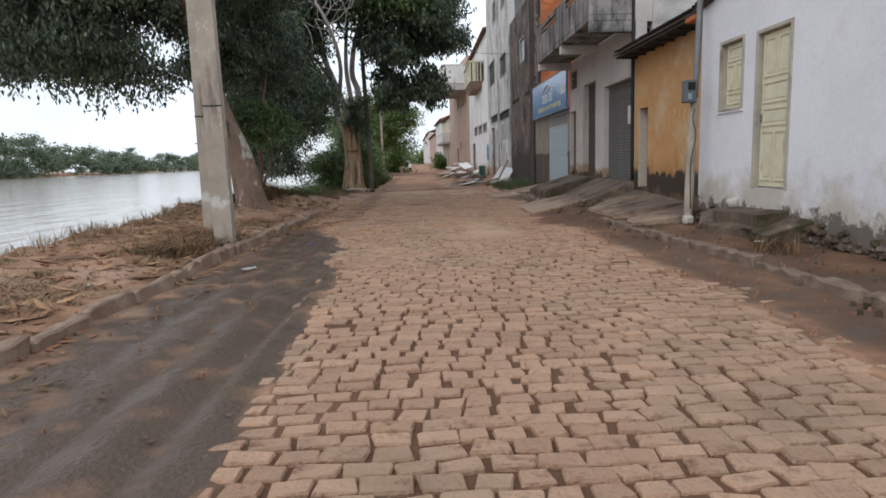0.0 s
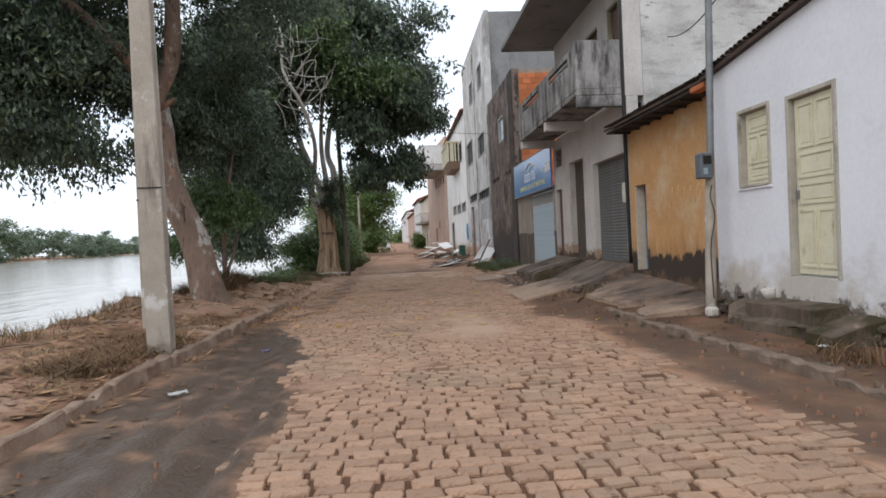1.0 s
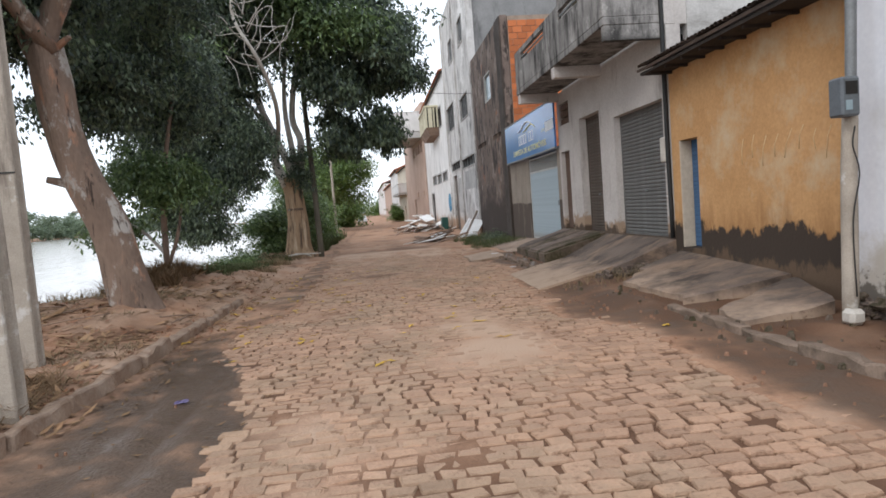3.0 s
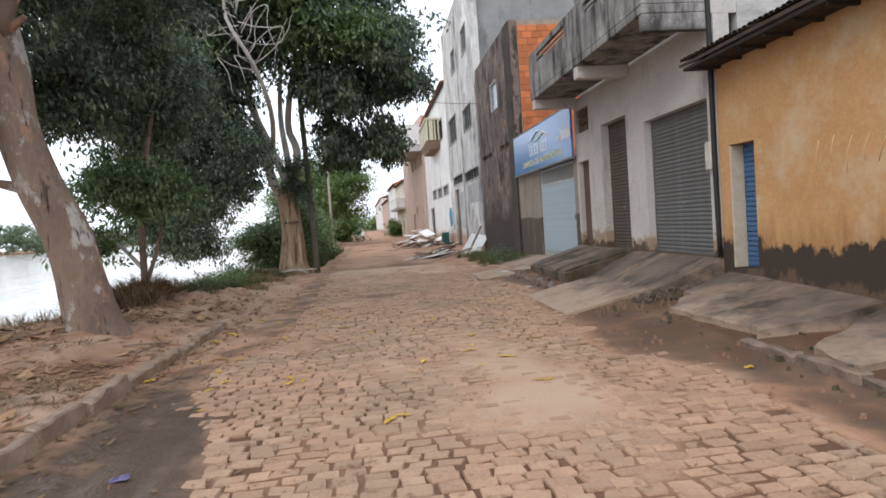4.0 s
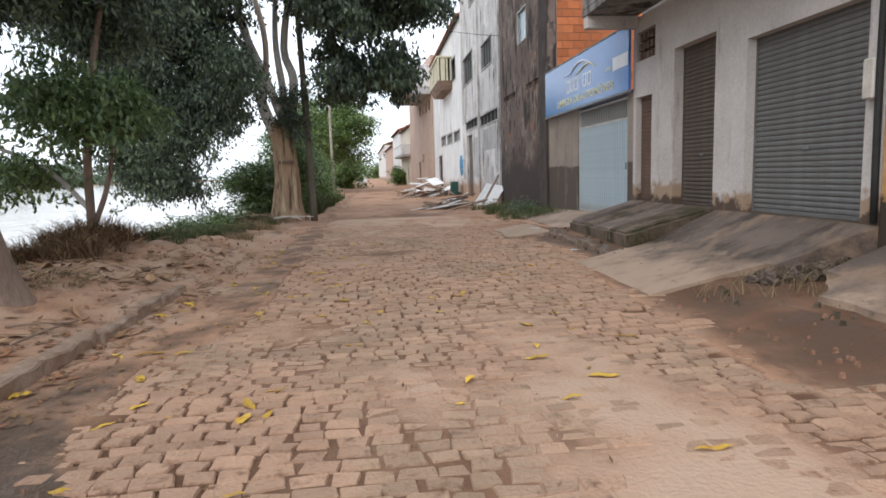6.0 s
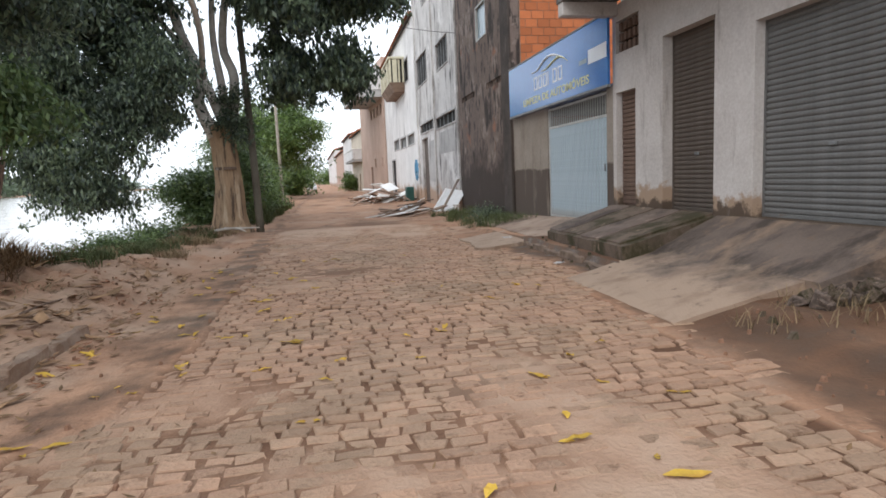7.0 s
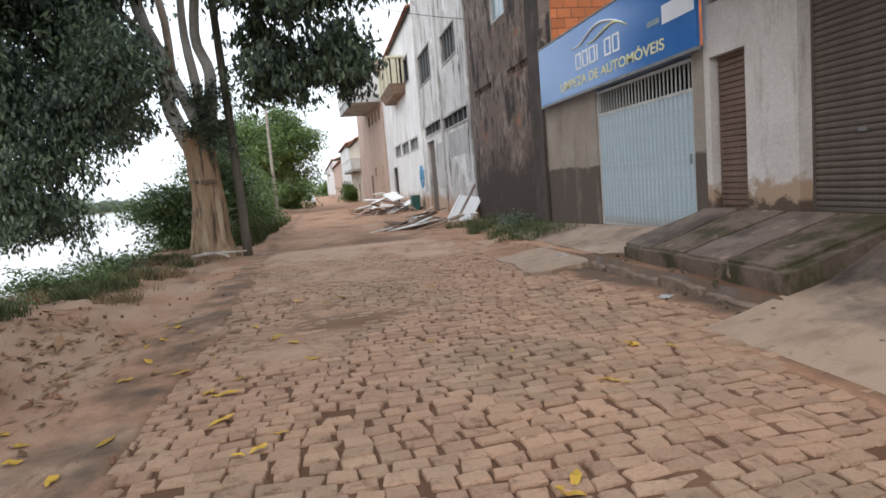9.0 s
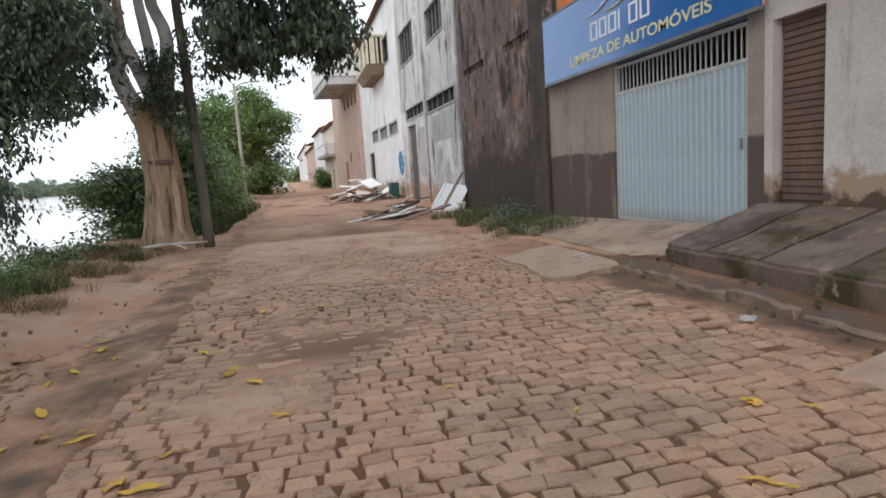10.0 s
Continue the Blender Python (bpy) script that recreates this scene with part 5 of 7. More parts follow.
def crown_part(parent, lobes, count, per, radius, size, droop, mat, seed, shell_bias=0.5, flat=0.6, gap=-0.12):
    """A crown from lobes (x, y, z, rx, ry, rz): clusters near the lobes' surfaces, thinned by a noise, and uneven at the outline."""
    rng = np.random.default_rng(seed)
    vol = np.array([l[3] * l[4] * l[5] for l in lobes]) ** 0.8
    boughs = []
    while len(boughs) < max(6, count // 22):
        l = lobes[rng.choice(len(lobes), p=vol / vol.sum())]
        d = rng.normal(size=3)
        d /= np.linalg.norm(d)
        r = rng.uniform(0, 1) ** shell_bias
        p = np.array(l[:3]) + d * r * np.array(l[3:6])
        if noise.noise(Vector(p * 0.55) + Vector((seed, 0, 0))) < gap:
            continue
        boughs.append(p)
    pick = np.array(boughs)[rng.integers(0, len(boughs), count)]
    off = rng.normal(size=(count, 3)) * np.array([1.0, 1.0, 0.55]) * radius * 1.25
    off[:, 2] -= 0.35 * np.hypot(off[:, 0], off[:, 1])
    centres = pick + off
    v, f = leaves(centres, per, radius, size, droop, seed + 1, flat)
    me = bpy.data.meshes.new("crown")
    me.vertices.add(len(v))
    me.vertices.foreach_set("co", v.ravel())
    me.loops.add(f.size)
    me.loops.foreach_set("vertex_index", f.ravel())
    me.polygons.add(len(f))
    me.polygons.foreach_set("loop_start", np.arange(0, f.size, 3))
    me.update(calc_edges=True)
    me.validate()
    me.materials.append(mat)
    ob = new("crown", me)
    ob.parent = parent
    return ob, centres


def limb_part(parent, pts, r0, r1, mat, name="limb", sides=9, wobble=0.25, n=4):
    cp = curve_points(pts, n)
    bm = bmesh.new()
    tube(bm, cp, [r0 + (r1 - r0) * i / (len(cp) - 1) for i in range(len(cp))], sides, wobble=wobble)
    return part(name, bm, mat, parent)


# leaning tree by the bank
t1 = thing("bank_tree", "leaning bark-scarred tree with a dense dark crown on the bank", "tree")
cp = curve_points([(-4.60, 16.9, -0.10), (-4.81, 16.9, 0.77), (-5.00, 16.9, 1.76), (-5.37, 16.9, 2.67), (-5.62, 16.9, 3.57), (-5.71, 16.9, 4.47), (-5.79, 16.9, 5.19)], 5)
bm = bmesh.new()
tube(bm, cp, [lerp(p.z, (-0.1, 0.5), (0.4, 0.4), (1.2, 0.345), (1.9, 0.335), (2.7, 0.31), (3.6, 0.28), (4.5, 0.3), (5.3, 0.26)) for p in cp], 18, wobble=0.3)
part("trunk", bm, M["bark"], t1)
limb_part(t1, [(-5.77, 16.9, 4.64), (-6.04, 16.95, 5.17), (-6.5, 17.0, 6.3), (-7.4, 17.4, 7.4), (-8.4, 18, 8.8)], 0.19, 0.06, M["bark"])
limb_part(t1, [(-5.77, 16.9, 4.79), (-5.69, 16.85, 5.34), (-5.3, 16.8, 6.2), (-5.1, 16.5, 7.4), (-4.9, 16.2, 8.7), (-4.8, 16, 10)], 0.24, 0.1, M["bark"])
limb_part(t1, [(-5.62, 16.85, 5.0), (-5.4, 16.75, 5.12), (-5.25, 16.7, 5.2)], 0.07, 0.04, M["bark"], "stub", n=3)
limb_part(t1, [(-5.6, 16.8, 5.0), (-6.2, 15.6, 6.3), (-7.0, 14.2, 7.0), (-8.0, 12.8, 7.2)], 0.15, 0.05, M["bark"])
limb_part(t1, [(-5.3, 16.9, 2.5), (-5.7, 16.87, 2.64), (-5.98, 16.84, 2.72)], 0.11, 0.06, M["bark"], "stub", n=3)
crown_part(t1, [(-5.6, 17, 8.6, 4.4, 4.2, 2.4), (-8.6, 15.5, 6.6, 2.8, 3.2, 1.9), (-4.2, 19, 8.2, 1.9, 2.6, 1.6), (-8.6, 19.5, 7.4, 2.0, 2.4, 1.6), (-5.8, 20.5, 6.6, 1.7, 1.8, 1.7), (-7.0, 14.0, 6.6, 2.2, 2.2, 1.6)], 5200, 18, 0.34, 0.155, 0.7, LEAF_DARK, 11, gap=0.02)
crown_part(t1, [(-8.6, 15.2, 4.9, 2.2, 1.8, 1.3), (-9.8, 18, 4.9, 1.6, 1.8, 1.1), (-6.9, 15.4, 4.3, 0.8, 0.9, 1.0), (-7.4, 15.0, 3.9, 0.45, 0.5, 0.8)], 900, 20, 0.32, 0.155, 0.9, LEAF_DARK, 17)

crown_part(t1, [(-8.0, 17.2, 6.4, 1.7, 1.6, 1.3), (-6.9, 18.2, 7.0, 1.4, 1.4, 1.0), (-9.6, 17, 7.2, 1.6, 1.6, 1.4), (-8.3, 17.2, 5.1, 1.2, 1.2, 0.8), (-6.4, 17.8, 5.6, 0.8, 1.0, 0.8), (-6.5, 20.2, 4.9, 0.9, 0.9, 0.8), (-6.0, 20.0, 5.3, 0.7, 0.8, 0.6)], 2200, 19, 0.32, 0.155, 0.8, LEAF_DARK, 19, gap=-0.2)

# slender tree behind it, leaning over the water
t2 = thing("bank_tree", "slender tree with hanging dark foliage by the water", "tree")
limb_part(t2, [(-5.9, 22, -0.3), (-5.8, 22, 0.8), (-5.75, 22, 2.0), (-5.6, 22.2, 3.6), (-5.3, 22.5, 5.5)], 0.1, 0.05, M["bark"], "trunk")
limb_part(t2, [(-5.8, 22, 1.0), (-6.4, 22, 1.7), (-7.3, 22, 2.2), (-8.0, 21.9, 2.3)], 0.06, 0.02, M["twig"])
limb_part(t2, [(-5.8, 22, 0.6), (-5.5, 22.1, 1.4), (-5.3, 22.2, 2.4)], 0.06, 0.03, M["bark"])
crown_part(t2, [(-5.7, 23.0, 5.6, 1.4, 1.9, 1.7), (-6.3, 23.8, 7.2, 1.6, 2.4, 1.9), (-7.3, 23.4, 7.2, 1.2, 1.4, 1.2)], 2000, 18, 0.32, 0.155, 0.8, LEAF_DARK, 23, gap=-0.02)
crown_part(t2, [(-6.7, 22.2, 2.2, 0.4, 0.5, 0.25), (-6.0, 22, 2.6, 0.7, 0.5, 0.5), (-7.3, 22, 1.9, 0.7, 0.4, 0.25), (-5.3, 22, 2.9, 0.5, 0.5, 0.7), (-6.0, 22.0, 3.3, 0.85, 0.6, 0.7), (-5.4, 21.6, 4.7, 0.9, 0.5, 0.8), (-6.2, 21.4, 7.0, 1.2, 0.6, 1.0)], 900, 12, 0.28, 0.17, 0.7, LEAF_MID, 29)

# large tree with a pale fluted trunk
t3 = thing("street_tree", "large old tree with a pale fluted trunk and hanging branches", "tree")
TX, TY = -3.83, 34.2
bm = bmesh.new()
cp = curve_points([(TX, TY, -0.35), (TX, TY, 0.3), (TX + 0.03, TY, 1.4), (TX - 0.02, TY, 2.6), (TX - 0.12, TY, 3.6)], 5)
rings = []
for p in cp:
    r = lerp(p.z, (-0.3, 0.78), (0.1, 0.58), (0.5, 0.5), (1.5, 0.4), (2.8, 0.36), (3.6, 0.45))
    ring = []
    for k in range(28):
        a = 2 * math.pi * k / 28
        flute = 1 + 0.13 * math.sin(a * 6 + p.z * 0.25) + 0.09 * math.sin(a * 11 + 1.3 + 0.3 * p.z) + 0.08 * noise.noise(Vector((math.cos(a), math.sin(a), p.z)))
        ring.append(bm.verts.new((p.x + math.cos(a) * r * flute, p.y + math.sin(a) * r * flute, p.z)))
    rings.append(ring)
for a, b in zip(rings, rings[1:]):
    for k in range(28):
        bm.faces.new((a[k], a[(k + 1) % 28], b[(k + 1) % 28], b[k])).smooth = True
part("trunk", bm, M["bark_pale"], t3)
for pts, r0, r1 in (
    ([(TX - 0.35, TY, 3.2), (TX - 0.75, TY, 4.3), (TX - 0.7, TY, 4.9), (TX - 1.0, TY, 6.2), (TX - 1.5, TY, 8.2), (TX - 2.4, TY, 10.5)], 0.24, 0.08),
    ([(TX + 0.1, TY, 3.4), (TX - 0.3, TY - 0.1, 4.6), (TX - 0.9, TY - 0.2, 6.2), (TX - 1.3, TY - 0.3, 7.4), (TX - 1.4, TY - 0.6, 10), (TX - 1.2, TY - 1, 12)], 0.2, 0.07),
    ([(TX + 0.15, TY, 3.5), (TX + 0.05, TY, 5.0), (TX - 0.1, TY, 6.8), (TX + 0.1, TY, 9.0), (TX + 0.6, TY, 11)], 0.17, 0.06),
    ([(TX + 0.25, TY, 3.4), (TX + 0.5, TY, 5.2), (TX + 0.2, TY, 6.4), (TX + 0.7, TY - 0.4, 8.6), (TX + 1.8, TY - 0.8, 10.2), (TX + 3.4, TY - 1, 10.4), (TX + 4.8, TY - 1.2, 9.6)], 0.2, 0.05),
    ([(TX - 0.9, TY, 6.0), (TX - 2.0, TY - 0.6, 7.4), (TX - 3.4, TY - 1.2, 8.6), (TX - 5.0, TY - 2, 9.4)], 0.1, 0.03),
):
    limb_part(t3, pts, r0, r1, M["limb"])
limb_part(t3, [(TX - 0.5, TY - 0.2, 5.2), (TX - 0.1, TY - 2.6, 6.5), (-4.1, 29.4, 7.8), (-4.75, 28.6, 9.2), (-4.6, 28.0, 10.4), (-5.0, 27.8, 11.6)], 0.11, 0.025, M["limb"])
bare = random.Random(52)
for k in range(34):
    t = k / 33
    a = Vector((-4.15, 29.5, 7.5)).lerp(Vector((-4.8, 28.0, 11.4)), t)
    side = -1 if bare.random() < 0.68 else 1
    b = a + Vector((side * bare.uniform(0.1, 1.5), bare.uniform(-0.9, 0.2), bare.uniform(-0.4, 1.3)))
    c = b + Vector((side * bare.uniform(-0.5, 0.9), bare.uniform(-0.4, 0.2), bare.uniform(-1.9, 1.1)))
    limb_part(t3, [a, (a + b) / 2 + Vector((bare.uniform(-0.2, 0.2), 0, bare.uniform(-0.2, 0.3))), b, (b + c) / 2 + Vector((bare.uniform(-0.2, 0.2), 0, 0.1)), c], bare.uniform(0.014, 0.03), 0.008, M["twig"], "bare_twig", sides=5, wobble=0, n=3)
RX = TX - 1.4
crown_part(t3, [(TX - 0.5, TY, 12.2, 5.4, 5.0, 3.0), (TX - 4.6, TY - 2, 9.6, 3.6, 3.6, 3.2), (RX + 4.4, TY - 0.5, 10.4, 2.8, 3.4, 2.6), (TX - 3.2, TY - 1.5, 6.4, 2.0, 2.0, 2.0)], 4800, 13, 0.5, 0.3, 0.75, LEAF_DARK, 31, gap=0.06)
crown_part(t3, [(RX + 4.2, TY - 1.0, 7.6, 1.7, 2.0, 1.5), (RX + 5.6, TY - 0.8, 7.0, 1.2, 1.6, 1.3), (RX + 4.8, TY - 0.8, 8.6, 1.2, 1.6, 1.2), (RX + 6.3, TY - 1.0, 8.6, 1.1, 1.6, 1.3), (RX + 4.4, TY - 1.2, 9.6, 1.6, 1.4, 1.2), (RX + 5.6, TY - 1.2, 10.0, 1.6, 1.4, 1.2)], 1000, 13, 0.34, 0.25, 1.0, LEAF_DARK, 37, gap=0.17)
crown_part(t3, [(RX + 3.6, TY - 0.5, 5.3, 0.35, 0.4, 1.0), (RX + 4.4, TY - 0.3, 5.6, 0.4, 0.4, 0.9), (RX + 5.4, TY - 0.6, 5.8, 0.5, 0.5, 0.8), (RX + 4.9, TY - 0.3, 5.2, 0.35, 0.4, 0.9)], 170, 12, 0.36, 0.27, 1.2, LEAF_DARK, 38, gap=-1)
crown_part(t3, [(-1.8, 33, 12.8, 2.2, 1.2, 1.9), (1.0, 33, 12.4, 1.7, 1.2, 1.8), (-4.0, 33.4, 11.4, 1.8, 1.2, 1.6)], 700, 13, 0.4, 0.27, 0.8, LEAF_DARK, 33, gap=0.1)
crown_part(t3, [(TX + 0.35, TY - 0.35, 4.3, 0.42, 0.35, 0.9), (TX + 0.3, TY - 0.35, 3.4, 0.3, 0.25, 0.45)], 240, 12, 0.24, 0.15, 0.6, LEAF_DARK, 41, gap=-1)
crown_part(t3, [(TX + 1.4, TY + 0.2, 5.2, 0.9, 0.5, 0.4), (TX + 2.1, TY, 4.9, 0.5, 0.4, 0.3)], 60, 12, 0.36, 0.22, 0.5, LEAF_MID, 42, gap=-1)
crown_part(t3, [(RX + 3.6, TY - 3.4, 9.8, 1.9, 0.7, 1.6), (TX - 3.6, TY - 5.2, 9.4, 2.6, 0.6, 1.8), (TX - 0.5, TY - 4.6, 11.4, 2.4, 0.6, 1.2)], 1100, 13, 0.45, 0.27, 0.7, LEAF_MID, 39, gap=0.08)
crown_part(t3, [(-7.6, 30.4, 2.8, 0.75, 0.8, 1.6), (-7.4, 30.2, 4.8, 1.2, 1.1, 1.5), (-8.7, 30.5, 5.0, 1.3, 1.1, 2.4), (-8.6, 30.4, 2.4, 0.5, 0.6, 1.1), (-7.6, 30.0, 7.3, 2.0, 1.5, 1.6), (-6.5, 31.0, 5.8, 0.7, 0.8, 0.9), (-6.9, 30.4, 1.7, 0.4, 0.5, 0.8), (-5.7, 30.2, 4.4, 0.9, 0.8, 0.9), (-5.0, 30.4, 4.7, 0.55, 0.6, 0.7), (-4.9, 30.2, 5.5, 0.7, 0.6, 0.6), (-5.6, 30.2, 3.5, 0.45, 0.5, 0.5), (-6.6, 30.0, 2.7, 0.6, 0.7, 1.2)], 3200, 18, 0.32, 0.165, 1.0, LEAF_DARK, 44, gap=-0.12)
crown_part(t3, [(TX - 2.1, TY - 0.8, 5.4, 1.0, 1.0, 1.5), (TX - 1.7, TY - 0.5, 3.7, 0.55, 0.7, 1.0), (TX - 2.8, TY - 1.8, 7.8, 2.0, 1.6, 1.4)], 1100, 13, 0.34, 0.22, 0.9, LEAF_DARK, 46, gap=-0.1)
limb_part(t3, [(TX - 3.4, TY - 5.4, 8.5), (TX - 3.9, TY - 4.4, 6.6), (TX - 3.9, TY - 4.0, 4.6), (TX - 3.8, TY - 3.9, 2.4)], 0.05, 0.015, M["twig"], "hanging_branch", sides=6, n=3)
hang = random.Random(45)
for k in range(20):
    x, y, z = RX + hang.uniform(3.2, 6.7), TY + hang.uniform(-1.8, 0.4), hang.uniform(5.0, 6.5)
    crown_part(t3, [(x, y, z, 0.16, 0.16, hang.uniform(0.5, 1.0))], 24, 11, 0.22, 0.24, 1.2, LEAF_DARK, 140 + k, gap=-1)
part("strap", boxes((TX - 0.34, TX + 0.36, TY - 0.42, TY - 0.34, 2.04, 2.14), bevel=0.01), M["bark"], t3, "dark strap round the trunk")


def bush(name, label, lobes, count, mat, seed, size=0.2, per=13, radius=0.36, stems=3, droop=0.4):
    root = thing(name, label, "bush" if name == "bush" else "tree")
    crown_part(root, lobes, count, per, radius, size, droop, mat, seed)
    x, y = lobes[0][0], lobes[0][1]
    for k in range(stems):
        limb_part(root, [(x + k * 0.3 - 0.3, y, -0.9), (x + k * 0.35 - 0.3, y, 0.6), (x + k * 0.6 - 0.7, y + 0.3, 2.0)], 0.09, 0.03, M["bark"], "stem", sides=6)
    return root


bush("bush", "leafy green bush at the water's edge", [(-5.8, 38.6, 1.0, 1.3, 1.6, 1.2), (-7.1, 38.0, 0.9, 0.7, 1.0, 0.9), (-5.2, 37.8, 1.1, 0.8, 1.1, 1.2), (-6.4, 37.6, -0.3, 1.1, 1.0, 0.8)], 1500, LEAF_MID, 43)
bush("bush", "tall dense shrub behind the old tree", [(-4.6, 42, 2.4, 1.0, 2.4, 1.9), (-6.6, 43, 1.3, 1.1, 1.8, 1.2)], 1000, LEAF_MID, 47)
bush("bush", "roadside shrub with long shoots", [(-4.2, 46, 1.2, 0.8, 3.5, 1.3), (-5.2, 52, 2.0, 1.4, 4.0, 2.0)], 1500, LEAF_FAR, 53)
bush("bush", "roadside hedge growing wild", [(-5.2, 61, 1.6, 1.5, 5.0, 1.6), (-7.5, 58, 2.0, 2.2, 4.0, 1.7)], 1300, LEAF_FAR, 59, size=0.3, radius=0.5)
bush("round_tree", "round green tree further down the street", [(-5.2, 79, 6.6, 5.0, 5.2, 3.9), (-7.5, 72, 5.6, 3.4, 3.5, 2.8)], 3600, LEAF_FAR, 61, size=0.36, per=12, radius=0.6, stems=2)
bush("bush", "dense greenery beside the far street", [(-6.4, 95, 2.8, 3.0, 9.0, 3.0), (-9.4, 120, 4.0, 3.0, 14.0, 3.4)], 2200, LEAF_FAR, 67, size=0.55, radius=0.9)
bush("bush", "trees closing the far end of the street", [(-14, 250, 4.5, 12, 8, 5), (6, 300, 4, 14, 8, 4.5)], 1500, LEAF_FAR, 73, size=1.1, radius=1.6)
bush("bush", "low green shrub at the house fronts", [(3.2, 103, 1.4, 1.1, 3.0, 1.6)], 300, LEAF_FAR, 71, size=0.35)

bush("bush", "low weedy clump at the foot of the blackened wall", [(5.2, 31.8, 0.0, 0.6, 1.5, 0.25), (5.4, 34.0, 0.05, 0.4, 1.4, 0.32), (4.8, 30.8, -0.05, 0.4, 0.8, 0.15)], 260, LEAF_DARK, 75, size=0.1, radius=0.2, stems=0)
bush("bush", "low leafy weeds on the bank edge", [(-5.6, 26.5, 0.2, 0.6, 1.6, 0.25), (-5.6, 30.0, 0.15, 0.7, 1.8, 0.28), (-5.3, 24.2, 0.22, 0.6, 0.9, 0.2), (-4.7, 31.4, 0.05, 0.3, 0.8, 0.12)], 750, LEAF_MID, 76, size=0.1, radius=0.2, stems=0)

# ---- poles ----
pole = thing("utility_pole", "tall tapered concrete utility pole with recessed sides", "pole")
bm = bmesh.new()
H = 9.0
lo, hi = [], []
for px, py in ((-0.17, -0.12), (0.17, -0.12), (0.17, -0.07), (0.1, -0.03), (0.1, 0.03), (0.17, 0.07), (0.17, 0.12), (-0.17, 0.12), (-0.17, 0.07), (-0.1, 0.03), (-0.1, -0.03), (-0.17, -0.07)):
    lo.append(bm.verts.new((px, py, -0.5)))
    hi.append(bm.verts.new((px * 0.72, py * 0.8, H)))
for k in range(12):
    bm.faces.new((lo[k], lo[(k + 1) % 12], hi[(k + 1) % 12], hi[k]))
bm.faces.new(hi)
bmesh.ops.recalc_face_normals(bm, faces=bm.faces)
bmesh.ops.bevel(bm, geom=[e for e in bm.edges if abs(e.verts[0].co.z - e.verts[1].co.z) > 1], offset=0.012, segments=1, affect="EDGES")
part("shaft", bm, M["pole"], pole)
part("tie_wire", boxes((-0.17, 0.17, -0.125, -0.118, 2.42, 2.44)), M["wire"], pole)
pole.matrix_basis = pose(-3.58, 10.82, 0.05, 0, -0.2, 4)
copy_thing(pole, pose(-4.5, 12.9, 0.05, 0, 0.3, 6))

post = thing("utility_pole", "old dark wooden pole beside the pale tree trunk", "pole")
limb_part(post, [(-2.84, 34, -0.4), (-2.9, 34, 3), (-3.0, 34, 6.5), (-3.08, 34, 9.6)], 0.14, 0.1, M["pole_wood"], "shaft", wobble=0.05)

lamp = thing("street_lamp", "thin concrete lamp post with a small arm", "street lamp")
limb_part(lamp, [(-3.45, 55, -0.4), (-3.46, 55, 3), (-3.48, 55, 7.2)], 0.12, 0.09, M["pole"], "post", wobble=0)
limb_part(lamp, [(-3.48, 55, 6.9), (-3.0, 55, 7.2), (-2.3, 55, 7.3)], 0.04, 0.03, M["galv"], "arm", wobble=0)
part("lamp_head", boxes((-2.5, -1.95, 54.9, 55.1, 7.22, 7.34), bevel=0.03), M["pvc"], lamp)

meter_pole = thing("meter_pole", "thin galvanised service pole cased in mortar below, with pipes", "pole")
limb_part(meter_pole, [(4.9, 11.05, 0.1), (4.93, 11.05, 1.5), (4.97, 11.05, 2.4)], 0.085, 0.075, M["pole"], "casing", wobble=0.12)
limb_part(meter_pole, [(4.97, 11.05, 2.35), (5.02, 11.05, 4.0), (5.07, 11.05, 6.2)], 0.055, 0.055, M["galv"], "pipe", wobble=0)
limb_part(meter_pole, [(4.94, 10.96, 2.2), (4.9, 10.95, 2.0), (4.96, 10.94, 1.7), (4.88, 10.95, 1.2), (4.9, 10.95, 0.4)], 0.008, 0.008, M["wire"], "cable", sides=6, wobble=0)
part("pipe_foot", boxes((4.78, 4.96, 10.88, 11.06, 0.1, 0.27), bevel=0.04), M["pvc"], meter_pole)
limb_part(meter_pole, [(5.07, 11.05, 5.2), (5.2, 11.0, 5.2)], 0.02, 0.02, M["wire"], "insulator_arm", wobble=0, n=2)
part("insulator", boxes((5.17, 5.23, 10.97, 11.03, 5.12, 5.28), bevel=0.02), M["wire"], meter_pole)
mt = new("meter_box")
mt.parent = meter_pole
part("case", boxes((4.72, 4.93, 10.86, 11.06, 2.3, 2.7), bevel=0.02), M["meter"], mt)
part("meter_window", boxes((4.76, 4.89, 10.852, 10.859, 2.52, 2.65)), M["dark"], mt)
part("meter_window", boxes((4.76, 4.83, 10.852, 10.859, 2.36, 2.46)), M["glass"], mt)

# cables
for a, b, sag in (((-3.05, 34, 9.0), (-3.48, 55, 7.0), 0.5), ((-3.05, 34, 8.6), (5.9, 39.6, 8.0), 0.4), ((-3.5, 10.9, 8.6), (-3.05, 34, 9.2), 0.4), ((5.1, 11.0, 5.25), (-3.5, 10.9, 8.7), 0.3), ((5.2, 11.0, 5.2), (7.0, 16.7, 6.4), 0.2)):
    a, b = Vector(a), Vector(b)
    pts = [a.lerp(b, t) - Vector((0, 0, sag * 4 * t * (1 - t))) for t in np.linspace(0, 1, 14)]
    bm = bmesh.new()
    tube(bm, pts, [0.012] * 14, 5)
    tagged(part("overhead_cable", bm, M["wire"]), "thin black overhead cable", "cable", group="cables over the street")

